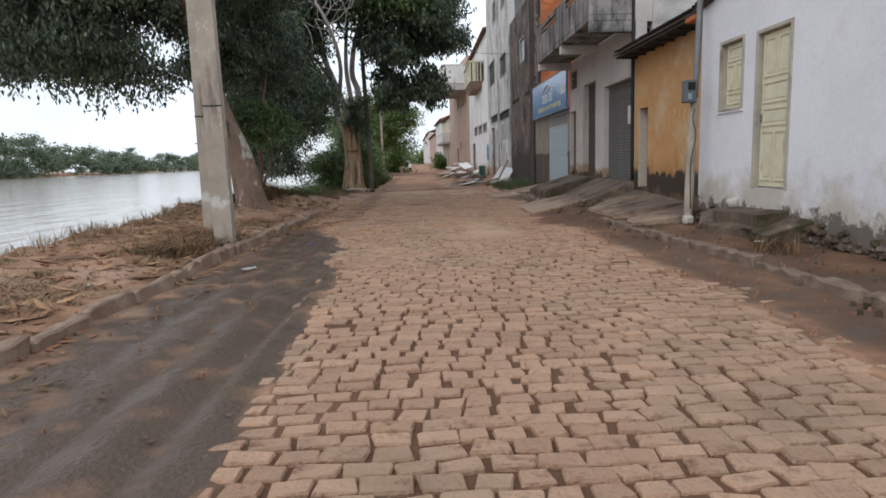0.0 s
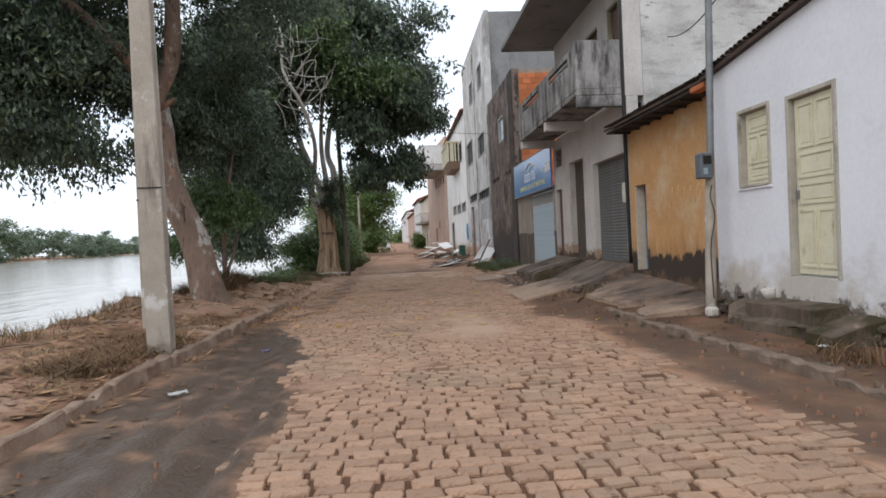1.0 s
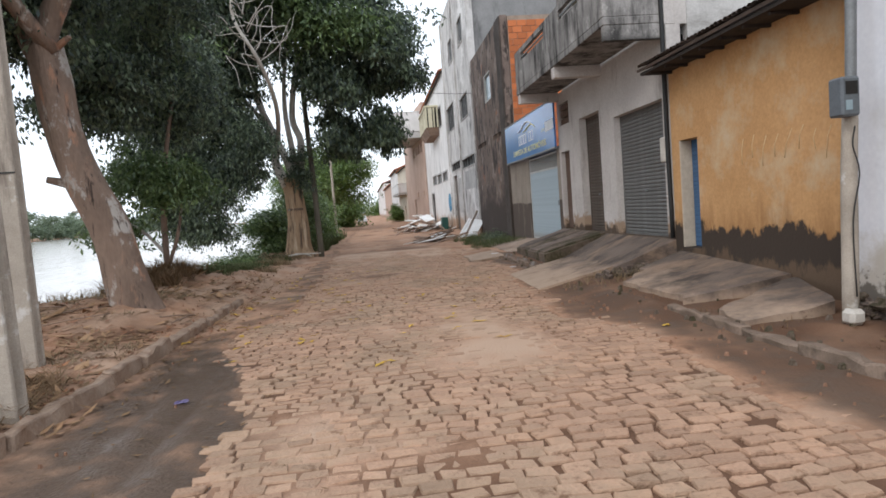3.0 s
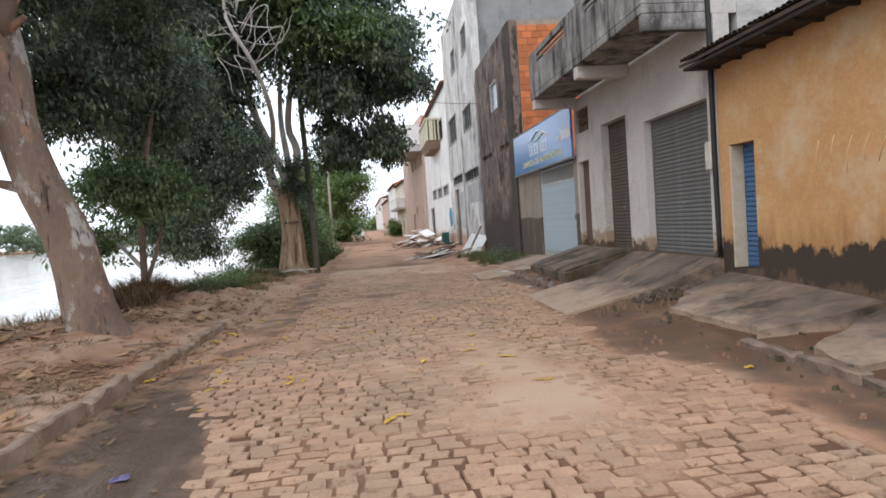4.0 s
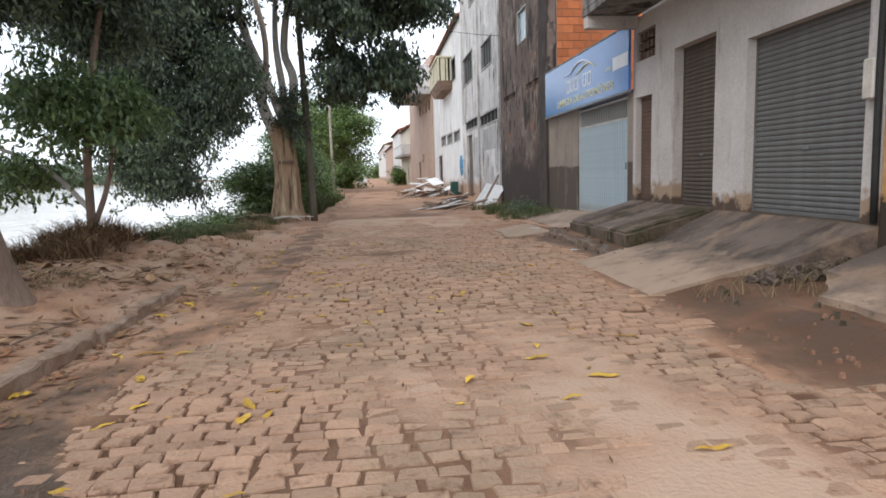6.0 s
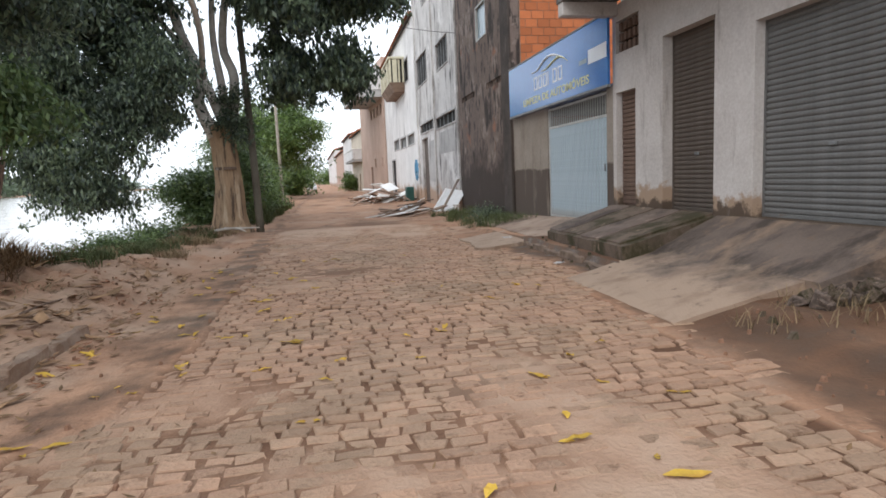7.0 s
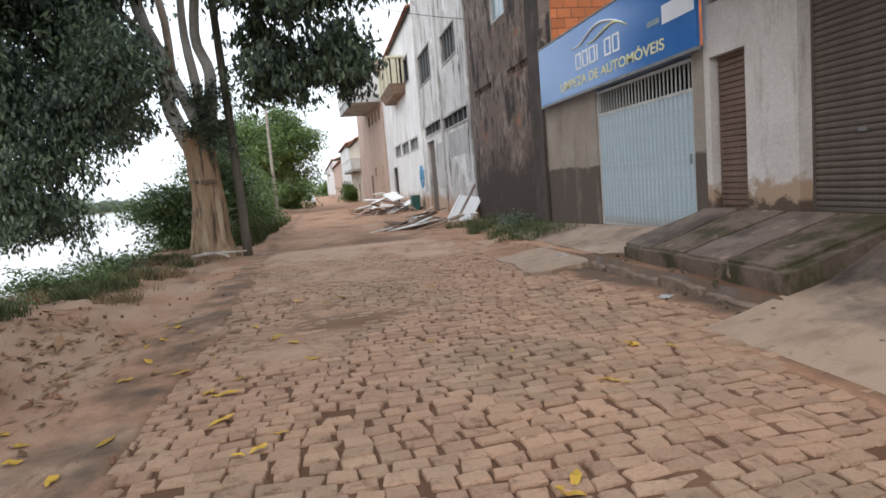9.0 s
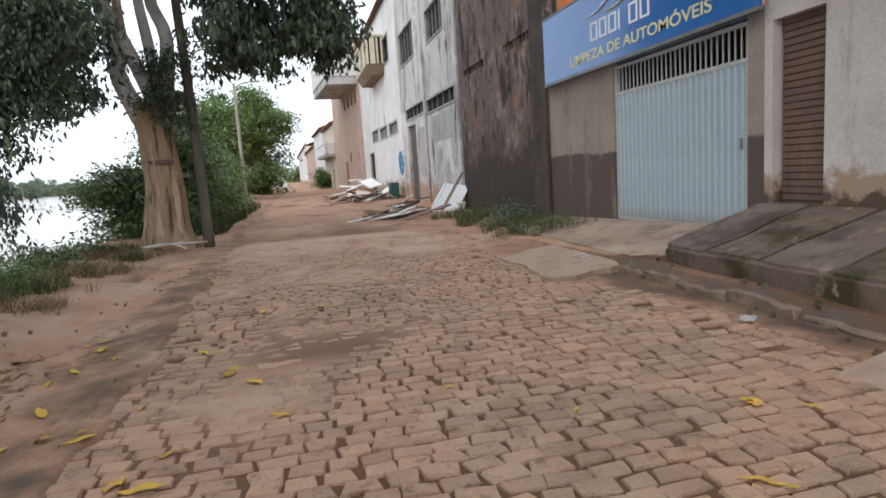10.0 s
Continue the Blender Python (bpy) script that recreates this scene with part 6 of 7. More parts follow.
# ---- far bank ----
far_bank = thing("far_woods", "wooded far bank of the river with palms", "woods", kind="stuff")
rng = np.random.default_rng(5)
lob = []
yy = 150.0
while yy < 1500:
    xx = -262 - max(0, (yy - 280) * 0.13) + 20 * noise.noise(Vector((0, yy * 0.006, 5)))
    h = lerp(yy, (150, 31), (380, 31), (560, 20), (1500, 18)) + 9 * noise.noise(Vector((yy * 0.02, 0, 0))) + rng.uniform(-2, 4)
    for d in (0, 14):
        lob.append((xx - d + rng.uniform(-4, 4), yy + rng.uniform(-4, 4), 0.5 + h * (0.45 + d * 0.012), 6 + rng.uniform(0, 3), 7 + rng.uniform(0, 5), h * 0.52))
    yy += 9
crown_part(far_bank, lob, 15000, 8, 2.4, 2.8, 0.2, LEAF_HAZE, 83, shell_bias=0.35)


# ---- ground litter, weeds and rubble ----
def blades(points, height, width, lean, per, seed, lie=0.0):
    """Grass blades: thin bent triangles round the points. lie: share of the blade that lies flat."""
    r = np.random.default_rng(seed)
    p = np.repeat(np.array(points), per, axis=0)
    n = len(p)
    p = p + r.normal(size=(n, 3)) * np.array([0.06, 0.06, 0])
    yaw = r.uniform(0, 2 * np.pi, n)
    h = height * r.uniform(0.4, 1.2, n)
    ln = lean * r.uniform(0.3, 1.3, n)
    d = np.stack([np.cos(yaw), np.sin(yaw), np.zeros(n)], 1)
    s = np.stack([-np.sin(yaw), np.cos(yaw), np.zeros(n)], 1) * width * 0.5
    up = np.array([0, 0, 1.0])
    mid = p + d * (h * ln * 0.4)[:, None] + up * (h * 0.6 * (1 - lie))[:, None] + up * 0.012
    tip = p + d * (h * ln)[:, None] + up * (h * (1 - lie) * 0.95)[:, None] + up * 0.012
    v = np.stack([p - s, p + s, mid + s * 0.7, mid - s * 0.7, tip], 1).reshape(-1, 3)
    o = np.arange(n)[:, None] * 5
    f = [tuple(q) for q in (o + np.array([0, 1, 2, 3])).tolist()] + [tuple(q) for q in (o + np.array([3, 2, 4])).tolist()]
    return v.tolist(), f


def stuff(name, v, f, mat, label, category):
    me = bpy.data.meshes.new(name)
    me.from_pydata(v, [], f)
    me.materials.append(mat)
    return tagged(new(name, me), label, category, kind="stuff")


def scatter(count, x0, x1, y0, y1, seed, keep=lambda x, y: True):
    r = random.Random(seed)
    out = []
    while len(out) < count:
        x, y = r.uniform(x0, x1), r.uniform(y0, y1)
        if keep(x, y):
            out.append((x, y, ground_z(x, y)))
    return out


patchy = lambda s, lim: (lambda x, y: noise.noise(Vector((x * s, y * s, 4))) > lim)
v, f = blades(scatter(900, -6.9, -3.5, 3, 21, 1, patchy(0.7, 0.05)), 0.2, 0.012, 1.6, 7, 2, 0.72)
stuff("dry_grass", v, f, M["straw"], "flattened dry grass and straw on the verge", "grass")
v, f = blades(scatter(260, -7.3, -6.2, 5, 24, 3), 0.38, 0.012, 0.9, 9, 4, 0.3)
stuff("dry_grass", v, f, M["straw"], "dry grass hanging over the river bank", "grass")
v, f = blades(scatter(300, -6.9, -5.0, 20.2, 23.2, 5), 0.7, 0.016, 1.0, 11, 6, 0.42)
stuff("brushwood", v, f, M["leaf_brown"], "flood-swept heap of dead stems at the bank", "brushwood")
v, f = blades(scatter(650, -6.3, -3.6, 22.5, 33.5, 7, lambda x, y: patchy(0.7, 0.05)(x, y) and x < -3.7 - 0.7 * abs(math.sin(y))), 0.3, 0.012, 1.1, 12, 8, 0.15)
stuff("weeds", v, f, M["weed"], "low green weeds along the verge", "weeds")
v, f = blades(scatter(420, -5.9, -3.6, 25, 33.5, 27, patchy(0.8, 0.1)), 0.3, 0.012, 0.9, 8, 28, 0.3)
stuff("dry_grass", v, f, M["straw"], "dry stalks among the weeds", "grass")
v, f = blades(scatter(420, 3.9, 5.8, 28.6, 37, 9, lambda x, y: x > 4.0 + 0.4 * math.sin(y * 2) and patchy(0.9, -0.25)(x, y)), 0.34, 0.01, 1.0, 12, 10)
stuff("weeds", v, f, M["weed"], "green weeds at the foot of the blackened wall", "weeds")
v, f = blades(scatter(220, -4.3, -2.9, 37, 56, 11), 0.6, 0.03, 0.8, 10, 12)
stuff("weeds", v, f, M["weed"], "tall roadside grass below the shrubs", "weeds")
v, f = blades(scatter(40, 4.1, 5.2, 5, 17, 13, patchy(0.9, 0.1)), 0.11, 0.008, 1.0, 7, 14, 0.5)
stuff("dry_grass", v, f, M["leaf_brown"], "withered tufts along the house-side kerb", "grass")
v, f = blades(scatter(26, 3.5, 5.0, 15.9, 17.2, 37), 0.24, 0.01, 0.9, 8, 38, 0.3)
stuff("dry_grass", v, f, M["straw"], "dry tufts in the mud beside the driveway ramp", "grass")
v, f = blades(scatter(14, 4.2, 4.6, 7.3, 8.1, 15), 0.3, 0.012, 0.9, 9, 16, 0.3)
stuff("weeds", v, f, M["leaf_brown"], "withered brown weed standing by the kerb", "weeds")


v, f = blades(scatter(150, -4.7, -3.45, 8.6, 12.6, 35, lambda x, y: math.hypot(x + 4.0, (y - 10.6) * 0.6) < 1.0), 0.5, 0.014, 1.5, 9, 36, 0.62)
stuff("brushwood", v, f, M["leaf_brown"], "dead brown stems swept against the utility pole", "brushwood")


def litter(points, size, seed, thick=0.0):
    """Curled scraps lying on the ground."""
    r = random.Random(seed)
    v, f = [], []
    for x, y, z in points:
        s = size * r.uniform(0.5, 1.3)
        a = r.uniform(0, 6.28)
        w = s * r.uniform(0.15, 0.4)
        d, e = Vector((math.cos(a), math.sin(a), 0)), Vector((-math.sin(a), math.cos(a), 0))
        c = Vector((x, y, z + 0.012))
        o = len(v)
        lift = r.uniform(0.0, 0.3) * s
        v += [tuple(c - d * s / 2), tuple(c + e * w / 2 + Vector((0, 0, lift * 0.4))), tuple(c + d * s / 2 + Vector((0, 0, lift))), tuple(c - e * w / 2 + Vector((0, 0, lift * 0.2)))]
        f += [(o, o + 1, o + 2), (o, o + 2, o + 3)]
    return v, f


v, f = litter(scatter(2600, -6.5, -2.6, 3, 24, 17, lambda x, y: noise.noise(Vector((x * 0.8, y * 0.5, 8))) > -0.15), 0.12, 18)
stuff("leaf_litter", v, f, M["leaf_brown"], "brown dead leaves scattered on the verge", "leaves")
v, f = litter(scatter(1500, -6.4, -3.0, 3, 24, 117, lambda x, y: noise.noise(Vector((x * 0.8, y * 0.5, 18))) > -0.05), 0.2, 118)
stuff("leaf_litter", v, f, M["leaf_tan"], "tan dead leaves and bark strips on the verge", "leaves")
v, f = litter(scatter(1700, -6.4, -2.9, 4, 22, 121, lambda x, y: noise.noise(Vector((x * 0.6, y * 0.35, 28))) > 0.0), 0.13, 122)
stuff("leaf_litter", v, f, M["leaf_rust"], "rust-coloured dead leaves lying thick on the verge", "leaves")
v, f = litter(scatter(260, -6.2, -3.45, 4, 23, 123), 0.42, 124)
stuff("leaf_litter", v, f, M["leaf_tan"], "long curled strips of bark and palm leaf on the verge", "leaves")
v, f = litter(scatter(160, 4.1, 5.2, 6, 24, 119), 0.12, 120)
stuff("leaf_litter", v, f, M["leaf_brown"], "dead leaves behind the house-side kerb", "leaves")
v, f = litter(scatter(240, -3.2, -1.2, 1, 16, 131), 0.09, 132)
stuff("leaf_litter", v, f, M["leaf_brown"], "dark wet leaves stuck in the gutter mud", "leaves")
v, f = litter(scatter(260, -2.6, 4.0, 2, 30, 19), 0.07, 20)
stuff("leaf_litter", v, f, M["leaf_brown"], "small brown scraps on the setts", "leaves")

# pebbles and clods
for nm, count, area, size, mat, label, seed in (
    ("clods", 260, (-6.6, -3.35, 2, 27), 0.024, M["soil"], "small clods of red soil on the verge", 21),
    ("rubble", 240, (3.6, 5.2, 3, 24.5), 0.035, M["ledge"], "small rubble along the house-side gutter", 23),
    ("rubble", 170, (2.9, 4.0, 2, 17), 0.022, M["soil"], "crumbs of red soil in the house-side gutter", 33),
    ("pebbles", 130, (-3.2, -1.6, 1, 30), 0.018, M["soil"], "grit and small clods in the gutter", 25),
):
    v, f = [], []
    r = random.Random(seed)
    for x, y, z in scatter(count, *area, seed):
        s = size * r.uniform(0.3, 1.6)
        o = len(v)
        for k in range(5):
            a = 2 * math.pi * k / 5 + r.uniform(-0.3, 0.3)
            v.append((x + math.cos(a) * s * r.uniform(0.7, 1.2), y + math.sin(a) * s * r.uniform(0.7, 1.2), z - 0.01))
        for k in range(5):
            a = 2 * math.pi * k / 5 + 0.3
            v.append((x + math.cos(a) * s * 0.6, y + math.sin(a) * s * 0.6, z + 0.012 + s * r.uniform(0.5, 1.0)))
        f += [(o + k, o + (k + 1) % 5, o + 5 + (k + 1) % 5, o + 5 + k) for k in range(5)] + [tuple(o + 5 + k for k in range(5))]
    stuff(nm, v, f, mat, label, "rubble")

# yellow leaves, one by one
leaf_shapes = []
for k in range(5):
    bm = bmesh.new()
    length, width, curl = 0.13 + 0.022 * k, 0.06 + 0.006 * k, (0.004, 0.012, 0.007, 0.014, 0.005)[k]
    left, mid, right = [], [], []
    for i in range(7):
        t = i / 6
        w = width * math.sin(math.pi * (0.04 + 0.92 * t)) * 0.5
        x = (t - 0.5) * length
        z = curl * math.sin(math.pi * t * 1.1 + k) + 0.012 + 0.006 * math.sin(t * 11 + k * 2)
        side = 0.012 * math.sin(t * 2.5 + k)
        left.append(bm.verts.new((x, side - w, z + w * 0.15)))
        mid.append(bm.verts.new((x, side, z)))
        right.append(bm.verts.new((x, side + w, z + w * 0.25)))
    for i in range(6):
        bm.faces.new((left[i], left[i + 1], mid[i + 1], mid[i]))
        bm.faces.new((mid[i], mid[i + 1], right[i + 1], right[i]))
    me = bpy.data.meshes.new("fallen_leaf")
    bm.to_mesh(me)
    bm.free()
    me.materials.append(M["leaf_yellow"])
    leaf_shapes.append(me)
spots = [(-3.1, 14.6), (-2.08, 13.0), (-0.2, 12.0), (-1.2, 14.4), (-2.55, 15.6), (1.05, 15.2), (3.5, 12.5), (-2.4, 14.95), (-1.2, 13.85), (-2.3, 15.7), (0.9, 14.8), (1.3, 14.45), (-1.86, 17.4), (-0.66, 15.6), (-1.1, 17.0), (-1.4, 18.3), (-2.9, 18.0), (1.6, 15.75),
         (-2.7, 18.9), (-1.8, 19.2), (-1.0, 19.0), (-0.54, 16.5), (-1.6, 18.3), (-1.95, 18.3), (-0.9, 17.85), (0.3, 17.7), (0.75, 17.9), (1.63, 16.5), (1.2, 16.05), (-1.8, 17.1), (-2.5, 23.5), (-2.2, 21.2), (-1.95, 21.1), (-0.7, 21.1), (-1.15, 22.2), (1.2, 20.4), (2.25, 20.1), (-1.35, 20.7), (1.7, 19.2), (-1.4, 20.3)]
r = random.Random(9)
spots += [(a + r.gauss(0, 0.09), b + r.gauss(0, 0.07)) for a, b in spots[::2]]
spots += [(r.gauss(-2.3, 0.8), r.uniform(13, 24)) for k in range(34)] + [(r.uniform(-1.2, 2.6), r.uniform(12, 25)) for k in range(16)]
for k, (x, y) in enumerate(spots):
    ob = new("fallen_leaf", leaf_shapes[k % 5])
    s = r.uniform(0.6, 1.2)
    ob.matrix_basis = pose(x, y, max(ground_z(x, y), road_z(y) - 0.004 if -1.8 < x < 3 else -9) + 0.004, r.uniform(-8, 8), r.uniform(-6, 6), r.uniform(0, 360)) @ Matrix.Diagonal((s * r.uniform(0.8, 1.35), s * r.uniform(0.6, 1.2), s * r.uniform(0.5, 1.5), 1))
    tagged(ob, "curled yellow fallen leaf on the street", "leaf", group="yellow leaves on the street")


# faint chalk strokes on the ocher wall
chalk = random.Random(61)
bm = bmesh.new()
for k in range(9):
    y, z = 14.4 - k * 0.27, 2.25 + chalk.uniform(-0.08, 0.08)
    tube(bm, [Vector((XF - 0.003, y + chalk.uniform(-0.06, 0.06), z - chalk.uniform(0.15, 0.28))), Vector((XF - 0.003, y, z)), Vector((XF - 0.003, y - chalk.uniform(0.02, 0.12), z + chalk.uniform(0.12, 0.25)))], [0.007] * 3, 5)
tagged(part("chalk_scrawl", bm, M["chalk"]), "faint unreadable chalk strokes on ocher plaster", "graffiti")


def scrap(name, x, y, z, w, d, mat, label, seed, turn=0):
    bm = bmesh.new()
    n = 4
    g = [[bm.verts.new(((i / n - 0.5) * w, (j / n - 0.5) * d, 0.035 * noise.noise(Vector((i * 0.9 + seed, j * 0.9, 0))) + 0.025)) for i in range(n + 1)] for j in range(n + 1)]
    for j in range(n):
        for i in range(n):
            bm.faces.new((g[j][i], g[j][i + 1], g[j + 1][i + 1], g[j + 1][i]))
    bmesh.ops.solidify(bm, geom=bm.faces[:], thickness=0.008)
    ob = tagged(part(name, bm, mat), label, "litter")
    ob.matrix_basis = pose(x, y, z, 0, 0, turn)


scrap("paper_scrap", -2.54, 8.53, -0.03, 0.2, 0.13, M["paper"], "crumpled white paper in the wet gutter", 1, 30)
scrap("paper_scrap", -3.95, 7.0, 0.1, 0.13, 0.1, M["paper"], "scrap of white paper on the soil verge", 2, 70)
scrap("paper_scrap", 4.5, 7.95, 0.17, 0.1, 0.08, M["paper"], "scrap of white paper on the house-side pavement", 3)
scrap("candy_wrapper", -2.2, 11.3, -0.09, 0.14, 0.09, M["purple"], "crumpled purple wrapper in the wet gutter", 4, 20)
scrap("plastic_bag", 4.0, 25.7, -0.08, 0.5, 0.28, M["paper"], "flattened white bag on the broken slab", 5, 10)
scrap("paper_scrap", 3.75, 20.25, -0.16, 0.36, 0.14, M["paper"], "flat white scrap at the foot of the ledge", 6, 5)
scrap("paper_scrap", 3.6, 21.7, -0.16, 0.22, 0.14, M["paper"], "dull scrap in the gutter below the ledge", 7, 40)

# broken edge below the dark apron
for k in range(46):
    r = random.Random(200 + k)
    bm = bmesh.new()
    bmesh.ops.create_cube(bm, size=1.5)
    for q in bm.verts:
        q.co += Vector((r.uniform(-0.35, 0.35), r.uniform(-0.35, 0.35), r.uniform(-0.3, 0.3)))
    bmesh.ops.bevel(bm, geom=bm.edges[:], offset=0.1, segments=1, affect="EDGES")
    s = r.uniform(0.05, 0.14)
    x = r.uniform(4.2, 5.6)
    ob = part("rubble_stone", bm, M["ledge"] if k % 3 else M["concrete"])
    z = ground_z(x, 16.8) + r.uniform(0.0, 0.06) + max(0, x - 4.7) * 0.22 * r.random()
    ob.matrix_basis = pose(x, 16.85 - r.uniform(-0.05, 0.28), z, r.uniform(0, 90), r.uniform(0, 90), r.uniform(0, 180)) @ Matrix.Diagonal((s, s * 0.8, s * 0.6, 1))
    tagged(ob, "broken lump of old cement at the apron's edge", "stone", group="rubble below the apron")


# heaps of thrown-out boards
def plank(name, label, size, m, mat, group=""):
    bm = bmesh.new()
    vs = box(bm, -size[0] / 2, size[0] / 2, -size[1] / 2, size[1] / 2, -size[2] / 2, size[2] / 2, bevel=0.008)
    ob = tagged(part(name, bm, mat), label, "board", group=group)
    ob.matrix_basis = m
    return ob


panel = thing("cabinet_panel", "broken white cabinet panel leaning against the wall", "panel")
part("sheet", boxes((-0.75, 0.75, -0.015, 0.015, 0, 1.1), bevel=0.005), M["debris_white"], panel)
part("rail", boxes((-0.75, 0.75, -0.05, -0.017, 0.0, 0.12), bevel=0.005), M["debris_white"], panel)
part("rail", boxes((-0.75, -0.63, -0.05, -0.017, 0.122, 1.1), bevel=0.005), M["debris_white"], panel)
panel.matrix_basis = pose(4.85, 39.4, -0.22, -40, 6, -55) @ Matrix.Diagonal((0.85, 1, 1.25, 1))
plank("board", "long white board leaning on the wall", (0.16, 0.04, 2.0), Matrix.Translation((5.1, 38.6, 0.62)) @ Vector((0.6, -1.3, 1.5)).to_track_quat("Z", "Y").to_matrix().to_4x4(), M["debris_white"], "boards in the rubble heap")
heap = random.Random(31)
for k in range(34):
    x, y = heap.gauss(3.4, 0.65), heap.gauss(39.8, 0.9)
    plank("board", "splintered weathered board in a rubble heap", (heap.uniform(0.7, 1.9), heap.uniform(0.12, 0.32), 0.045), pose(x, y, -0.17 + 0.5 * max(0, 1 - abs(x - 4.0) / 1.4) * heap.random() + 0.03 * (k % 4), heap.uniform(-14, 14), heap.uniform(-16, 10), heap.uniform(-60, 60)), M["wood_old"] if k % 6 else M["debris_white"], "boards in the rubble heap")
for k in range(44):
    x, y = heap.gauss(3.5, 1.1), heap.gauss(56.0, 2.2)
    white_one = k % 2
    plank("broken_sheet", "piece of broken plasterboard in a rubble heap" if white_one else "old board in a rubble heap", (heap.uniform(0.5, 2.2), heap.uniform(0.3, 0.9) if white_one else 0.2, 0.05), pose(x, y, -0.15 + 1.35 * max(0, 1 - abs(x - 3.4) / 2.2) * heap.random(), heap.uniform(-25, 25), heap.uniform(-20, 20), heap.uniform(0, 180)), M["debris_white"] if white_one else M["wood_old"], "sheets in the far rubble heap")
stool = thing("broken_stool", "small pale broken stool by the weeds", "stool")
part("seat", boxes((4.95, 5.25, 37.3, 37.6, 0.2, 0.26), bevel=0.02), M["debris_white"], stool)
for k in range(2):
    part("leg", boxes((5.0 + k * 0.16, 5.06 + k * 0.16, 37.4, 37.46, -0.24, 0.198)), M["debris_white"], stool)
bm = bmesh.new()
for k in range(9):
    a = k * 0.7
    tube(bm, curve_points([(XF - 0.008, 53.5 + 0.35 * math.cos(a), 1.6 + 0.3 * math.sin(a)), (XF - 0.01, 53.6 + 0.6 * math.cos(a + 1), 2.0 + 0.5 * math.sin(a + 1)), (XF - 0.008, 53.5 + 0.8 * math.cos(a + 2), 2.0 + 0.7 * math.sin(a + 2))], 3), [0.07] * 7, 5)
tagged(part("wall_painting", bm, M["blue_paint"]), "blue sprayed scrawl on the white wall", "graffiti")
# exposed roots and a fallen branch by the old tree
root_w = thing("fallen_branch", "pale dead branch lying at the foot of the old tree", "branch")
limb_part(root_w, [(-4.2, 32.9, 0.0), (-3.7, 32.7, 0.06), (-3.2, 33.0, 0.03), (-2.8, 33.3, 0.0)], 0.05, 0.025, M["limb"], "stick", sides=7)
limb_part(root_w, [(-3.9, 33.0, 0.06), (-3.4, 32.6, 0.04), (-3.1, 32.1, -0.02)], 0.04, 0.02, M["limb"], "stick", sides=6)
twigs = random.Random(77)
for k in range(26):
    x, y = twigs.uniform(-6.3, -3.5), twigs.uniform(4, 20)
    a = twigs.uniform(0, 6.28)
    d = Vector((math.cos(a), math.sin(a), 0)) * twigs.uniform(0.25, 0.6)
    c = Vector((x, y, ground_z(x, y) + 0.03))
    bm = bmesh.new()
    tube(bm, curve_points([c - d, c + Vector((0, 0, 0.04)), c + d + Vector((0, 0, 0.05))], 3), [0.012] * 7, 5)
    tagged(part("twig", bm, M["wood_old"]), "dry twig lying on the soil verge", "twig", group="twigs on the verge")


# small pale car far down the street
car = thing("parked_car", "small pale car parked far down the street", "car")
bm = bmesh.new()
side = [(-1.9, 0.35), (-1.85, 0.8), (-1.1, 0.92), (-0.55, 1.4), (0.9, 1.42), (1.5, 0.95), (1.95, 0.85), (2.0, 0.35)]
rows = [[bm.verts.new((x * (0.84 if z > 1.2 else 1), y, z)) for y, z in side] for x in (-0.82, 0.82)]
for k in range(len(side)):
    j = (k + 1) % len(side)
    bm.faces.new((rows[0][k], rows[0][j], rows[1][j], rows[1][k]))
bm.faces.new(rows[0])
bm.faces.new(rows[1][::-1])
bmesh.ops.recalc_face_normals(bm, faces=bm.faces)
bmesh.ops.bevel(bm, geom=bm.edges[:], offset=0.06, segments=2, affect="EDGES")
part("body", bm, M["car_paint"], car)
part("windscreen", boxes((-0.6, 0.6, -0.9, -0.86, 0.98, 1.3), bevel=0.01), M["glass"], car)
for x in (-0.74, 0.74):
    for y in (-1.25, 1.25):
        bm = bmesh.new()
        bmesh.ops.create_cone(bm, cap_ends=True, segments=16, radius1=0.31, radius2=0.31, depth=0.2, matrix=Matrix.Rotation(math.pi / 2, 4, "Y"))
        wheel = part("wheel", bm, M["wire"], car)
        wheel.location = (x, y, 0.31)
car.matrix_basis = pose(-2.9, 120, -0.24, 0, 0, 4)


# ---- setts of the street ----
paving = tagged(new("sett_paving"), "worn granite sett paving filled with reddish mud", "paving", kind="structure")
rng = random.Random(4)


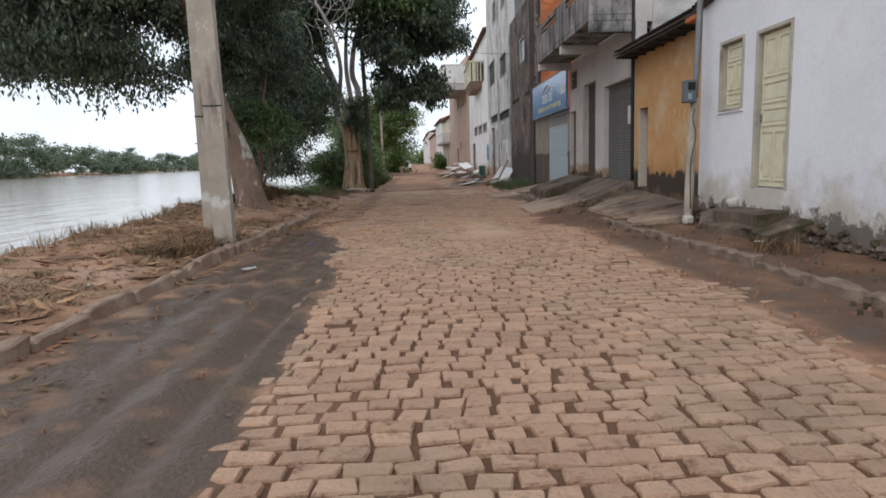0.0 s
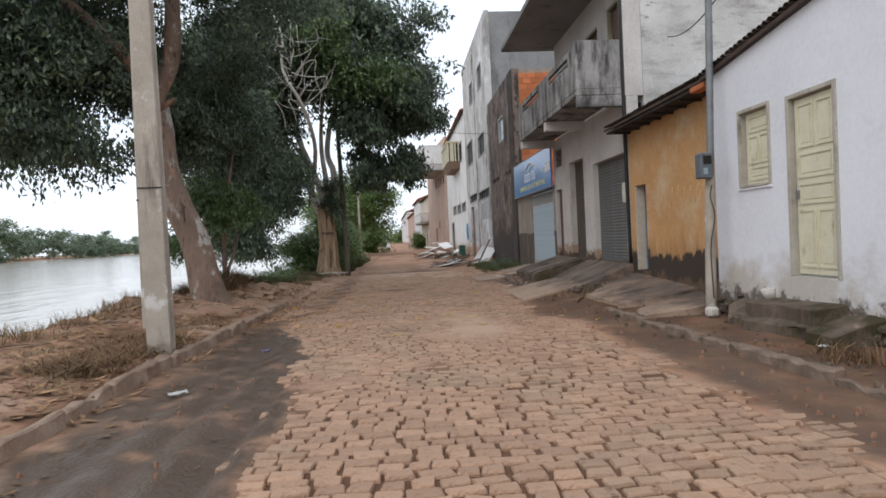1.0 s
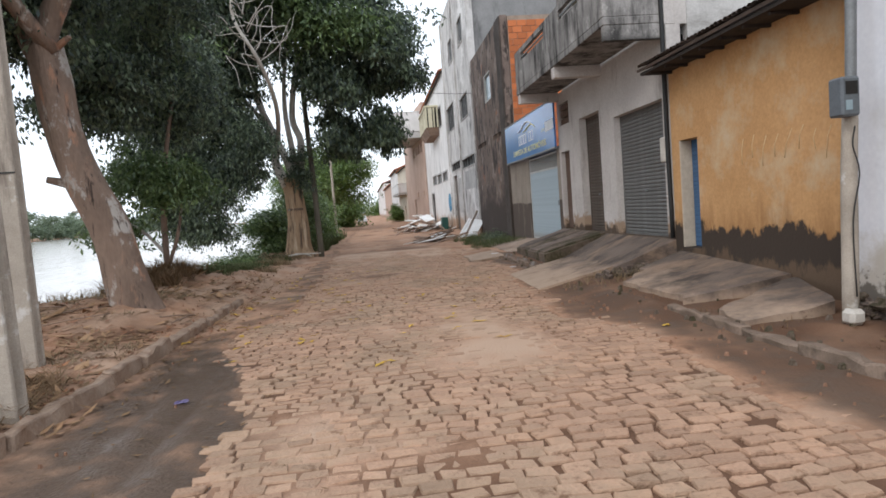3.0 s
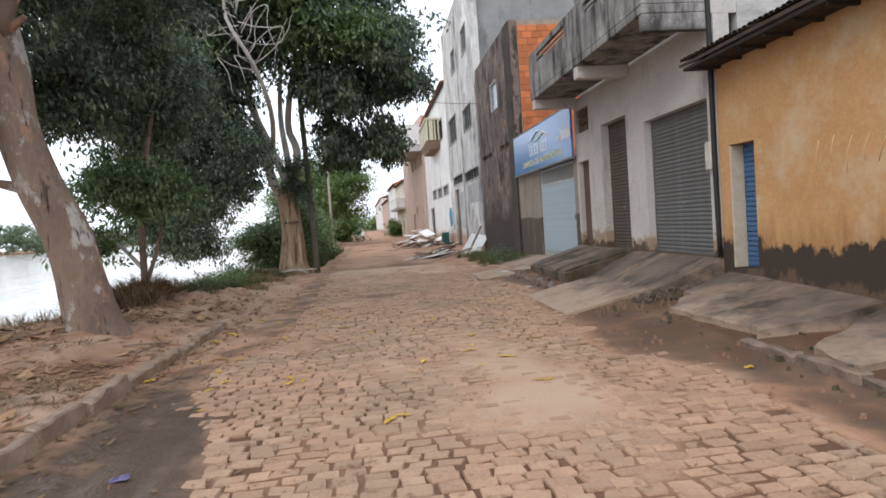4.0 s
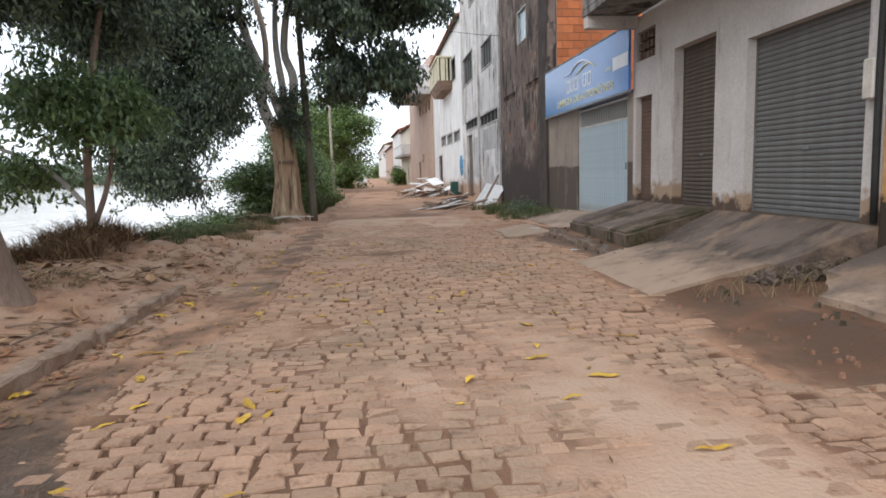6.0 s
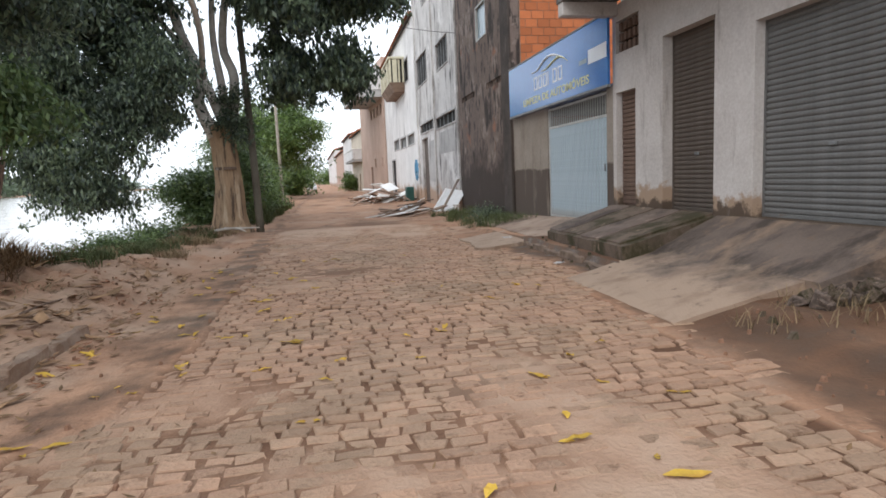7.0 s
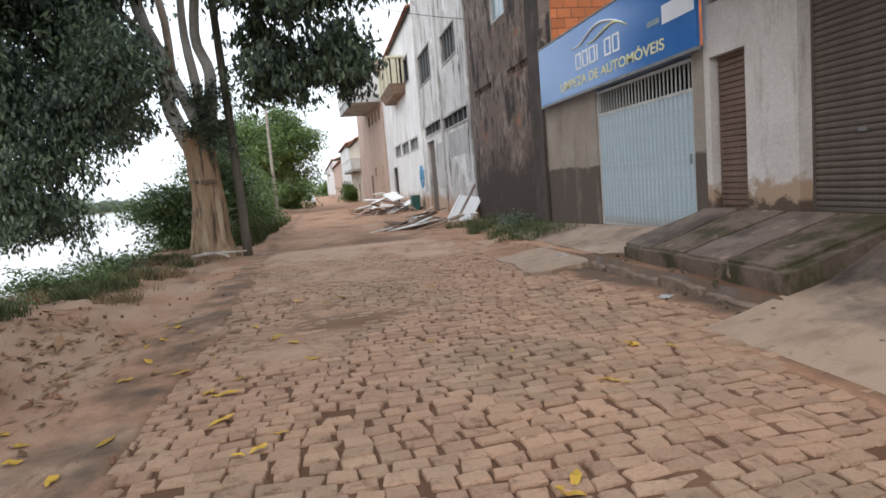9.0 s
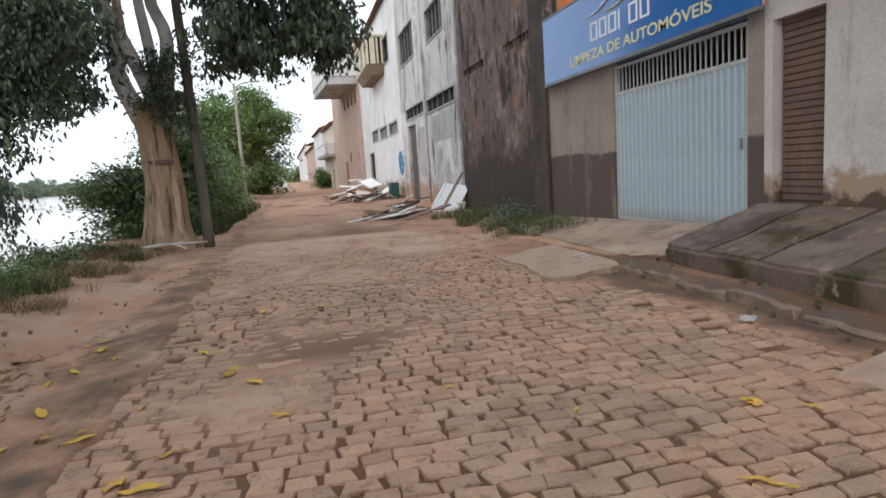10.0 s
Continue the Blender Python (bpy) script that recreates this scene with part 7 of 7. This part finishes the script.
def sett_shape(w, d, k):
    """A sett with an uneven outline and a worn, rounded top, centred on its own middle."""
    q = [(-w / 2, -d / 2), (w / 2, -d / 2), (w / 2, d / 2), (-w / 2, d / 2)]
    q = [(a + rng.uniform(-0.02, 0.02), b + rng.uniform(-0.016, 0.016)) for a, b in q]
    pts = []
    for i in range(4):
        a, b = q[i], q[(i + 1) % 4]
        pts.append((a[0] * 0.96 + b[0] * 0.04, a[1] * 0.96 + b[1] * 0.04))
        pts.append((a[0] * 0.06 + b[0] * 0.94, a[1] * 0.06 + b[1] * 0.94))
    v = [(x, y, -0.06) for x, y in pts] + [(x, y, -0.014) for x, y in pts] + [(x * 0.93, y * 0.91, rng.uniform(-0.005, 0.004)) for x, y in pts]
    f = [tuple(range(16, 24))]
    for lvl in (0, 8):
        f += [(lvl + i, lvl + (i + 1) % 8, lvl + 8 + (i + 1) % 8, lvl + 8 + i) for i in range(8)]
    return v, f


stock = []
for k in range(14):
    v, f = sett_shape(0.158 + 0.006 * k, rng.uniform(0.118, 0.136), k)
    me = bpy.data.meshes.new("sett")
    me.from_pydata(v, [], f)
    me.materials.append(M["stone"])
    stock.append(me)
rest_v, rest_f, singles = [], [], 0
y = -1.5
while y < 33:
    left, right = sett_edges(y)
    left, right = left - rng.uniform(0, 0.25), right + rng.uniform(0, 0.45)
    x = left
    while x < right:
        w = rng.uniform(0.155, 0.24)
        cx = x + w / 2
        yy = y + 0.09 * noise.noise(Vector((cx * 0.5, y * 0.25, 2))) + 0.03 * cx * math.sin(y * 0.11) + rng.uniform(-0.008, 0.008)
        z = road_z(yy) + rng.uniform(-0.009, 0.006) + 0.012 * noise.noise(Vector((cx * 1.3, yy * 1.3, 5)))
        x += w + rng.choice((0.006, 0.013, 0.02, 0.026, 0.044))
        if rng.random() < 0.003 or ((cx < left + 0.35 or cx > right - 0.6) and rng.random() < 0.07):
            continue
        turn = rng.uniform(-7, 7)
        tilt = rng.uniform(-2.4, 2.4)
        if 3.2 < yy < 8.0 and -0.9 < cx < 1.1 and singles < 300:
            ob = new("sett", stock[max(0, min(13, int((w - 0.158) / 0.006)))])
            ob.parent = paving
            ob.matrix_basis = pose(cx, yy, z, tilt, tilt * 0.6, turn)
            singles += 1
            continue
        v, f = sett_shape(w, rng.uniform(0.112, 0.138), 0)
        m = pose(cx, yy, z, tilt, tilt * 0.6, turn)
        o = len(rest_v)
        rest_v += [tuple(m @ Vector(p)) for p in v]
        rest_f += [tuple(i + o for i in q) for q in f]
    y += 0.15
me = bpy.data.meshes.new("setts")
me.from_pydata(rest_v, [], rest_f)
me.materials.append(M["stone"])
ob = new("setts", me)
ob.parent = paving
ob["kind"] = "stuff"
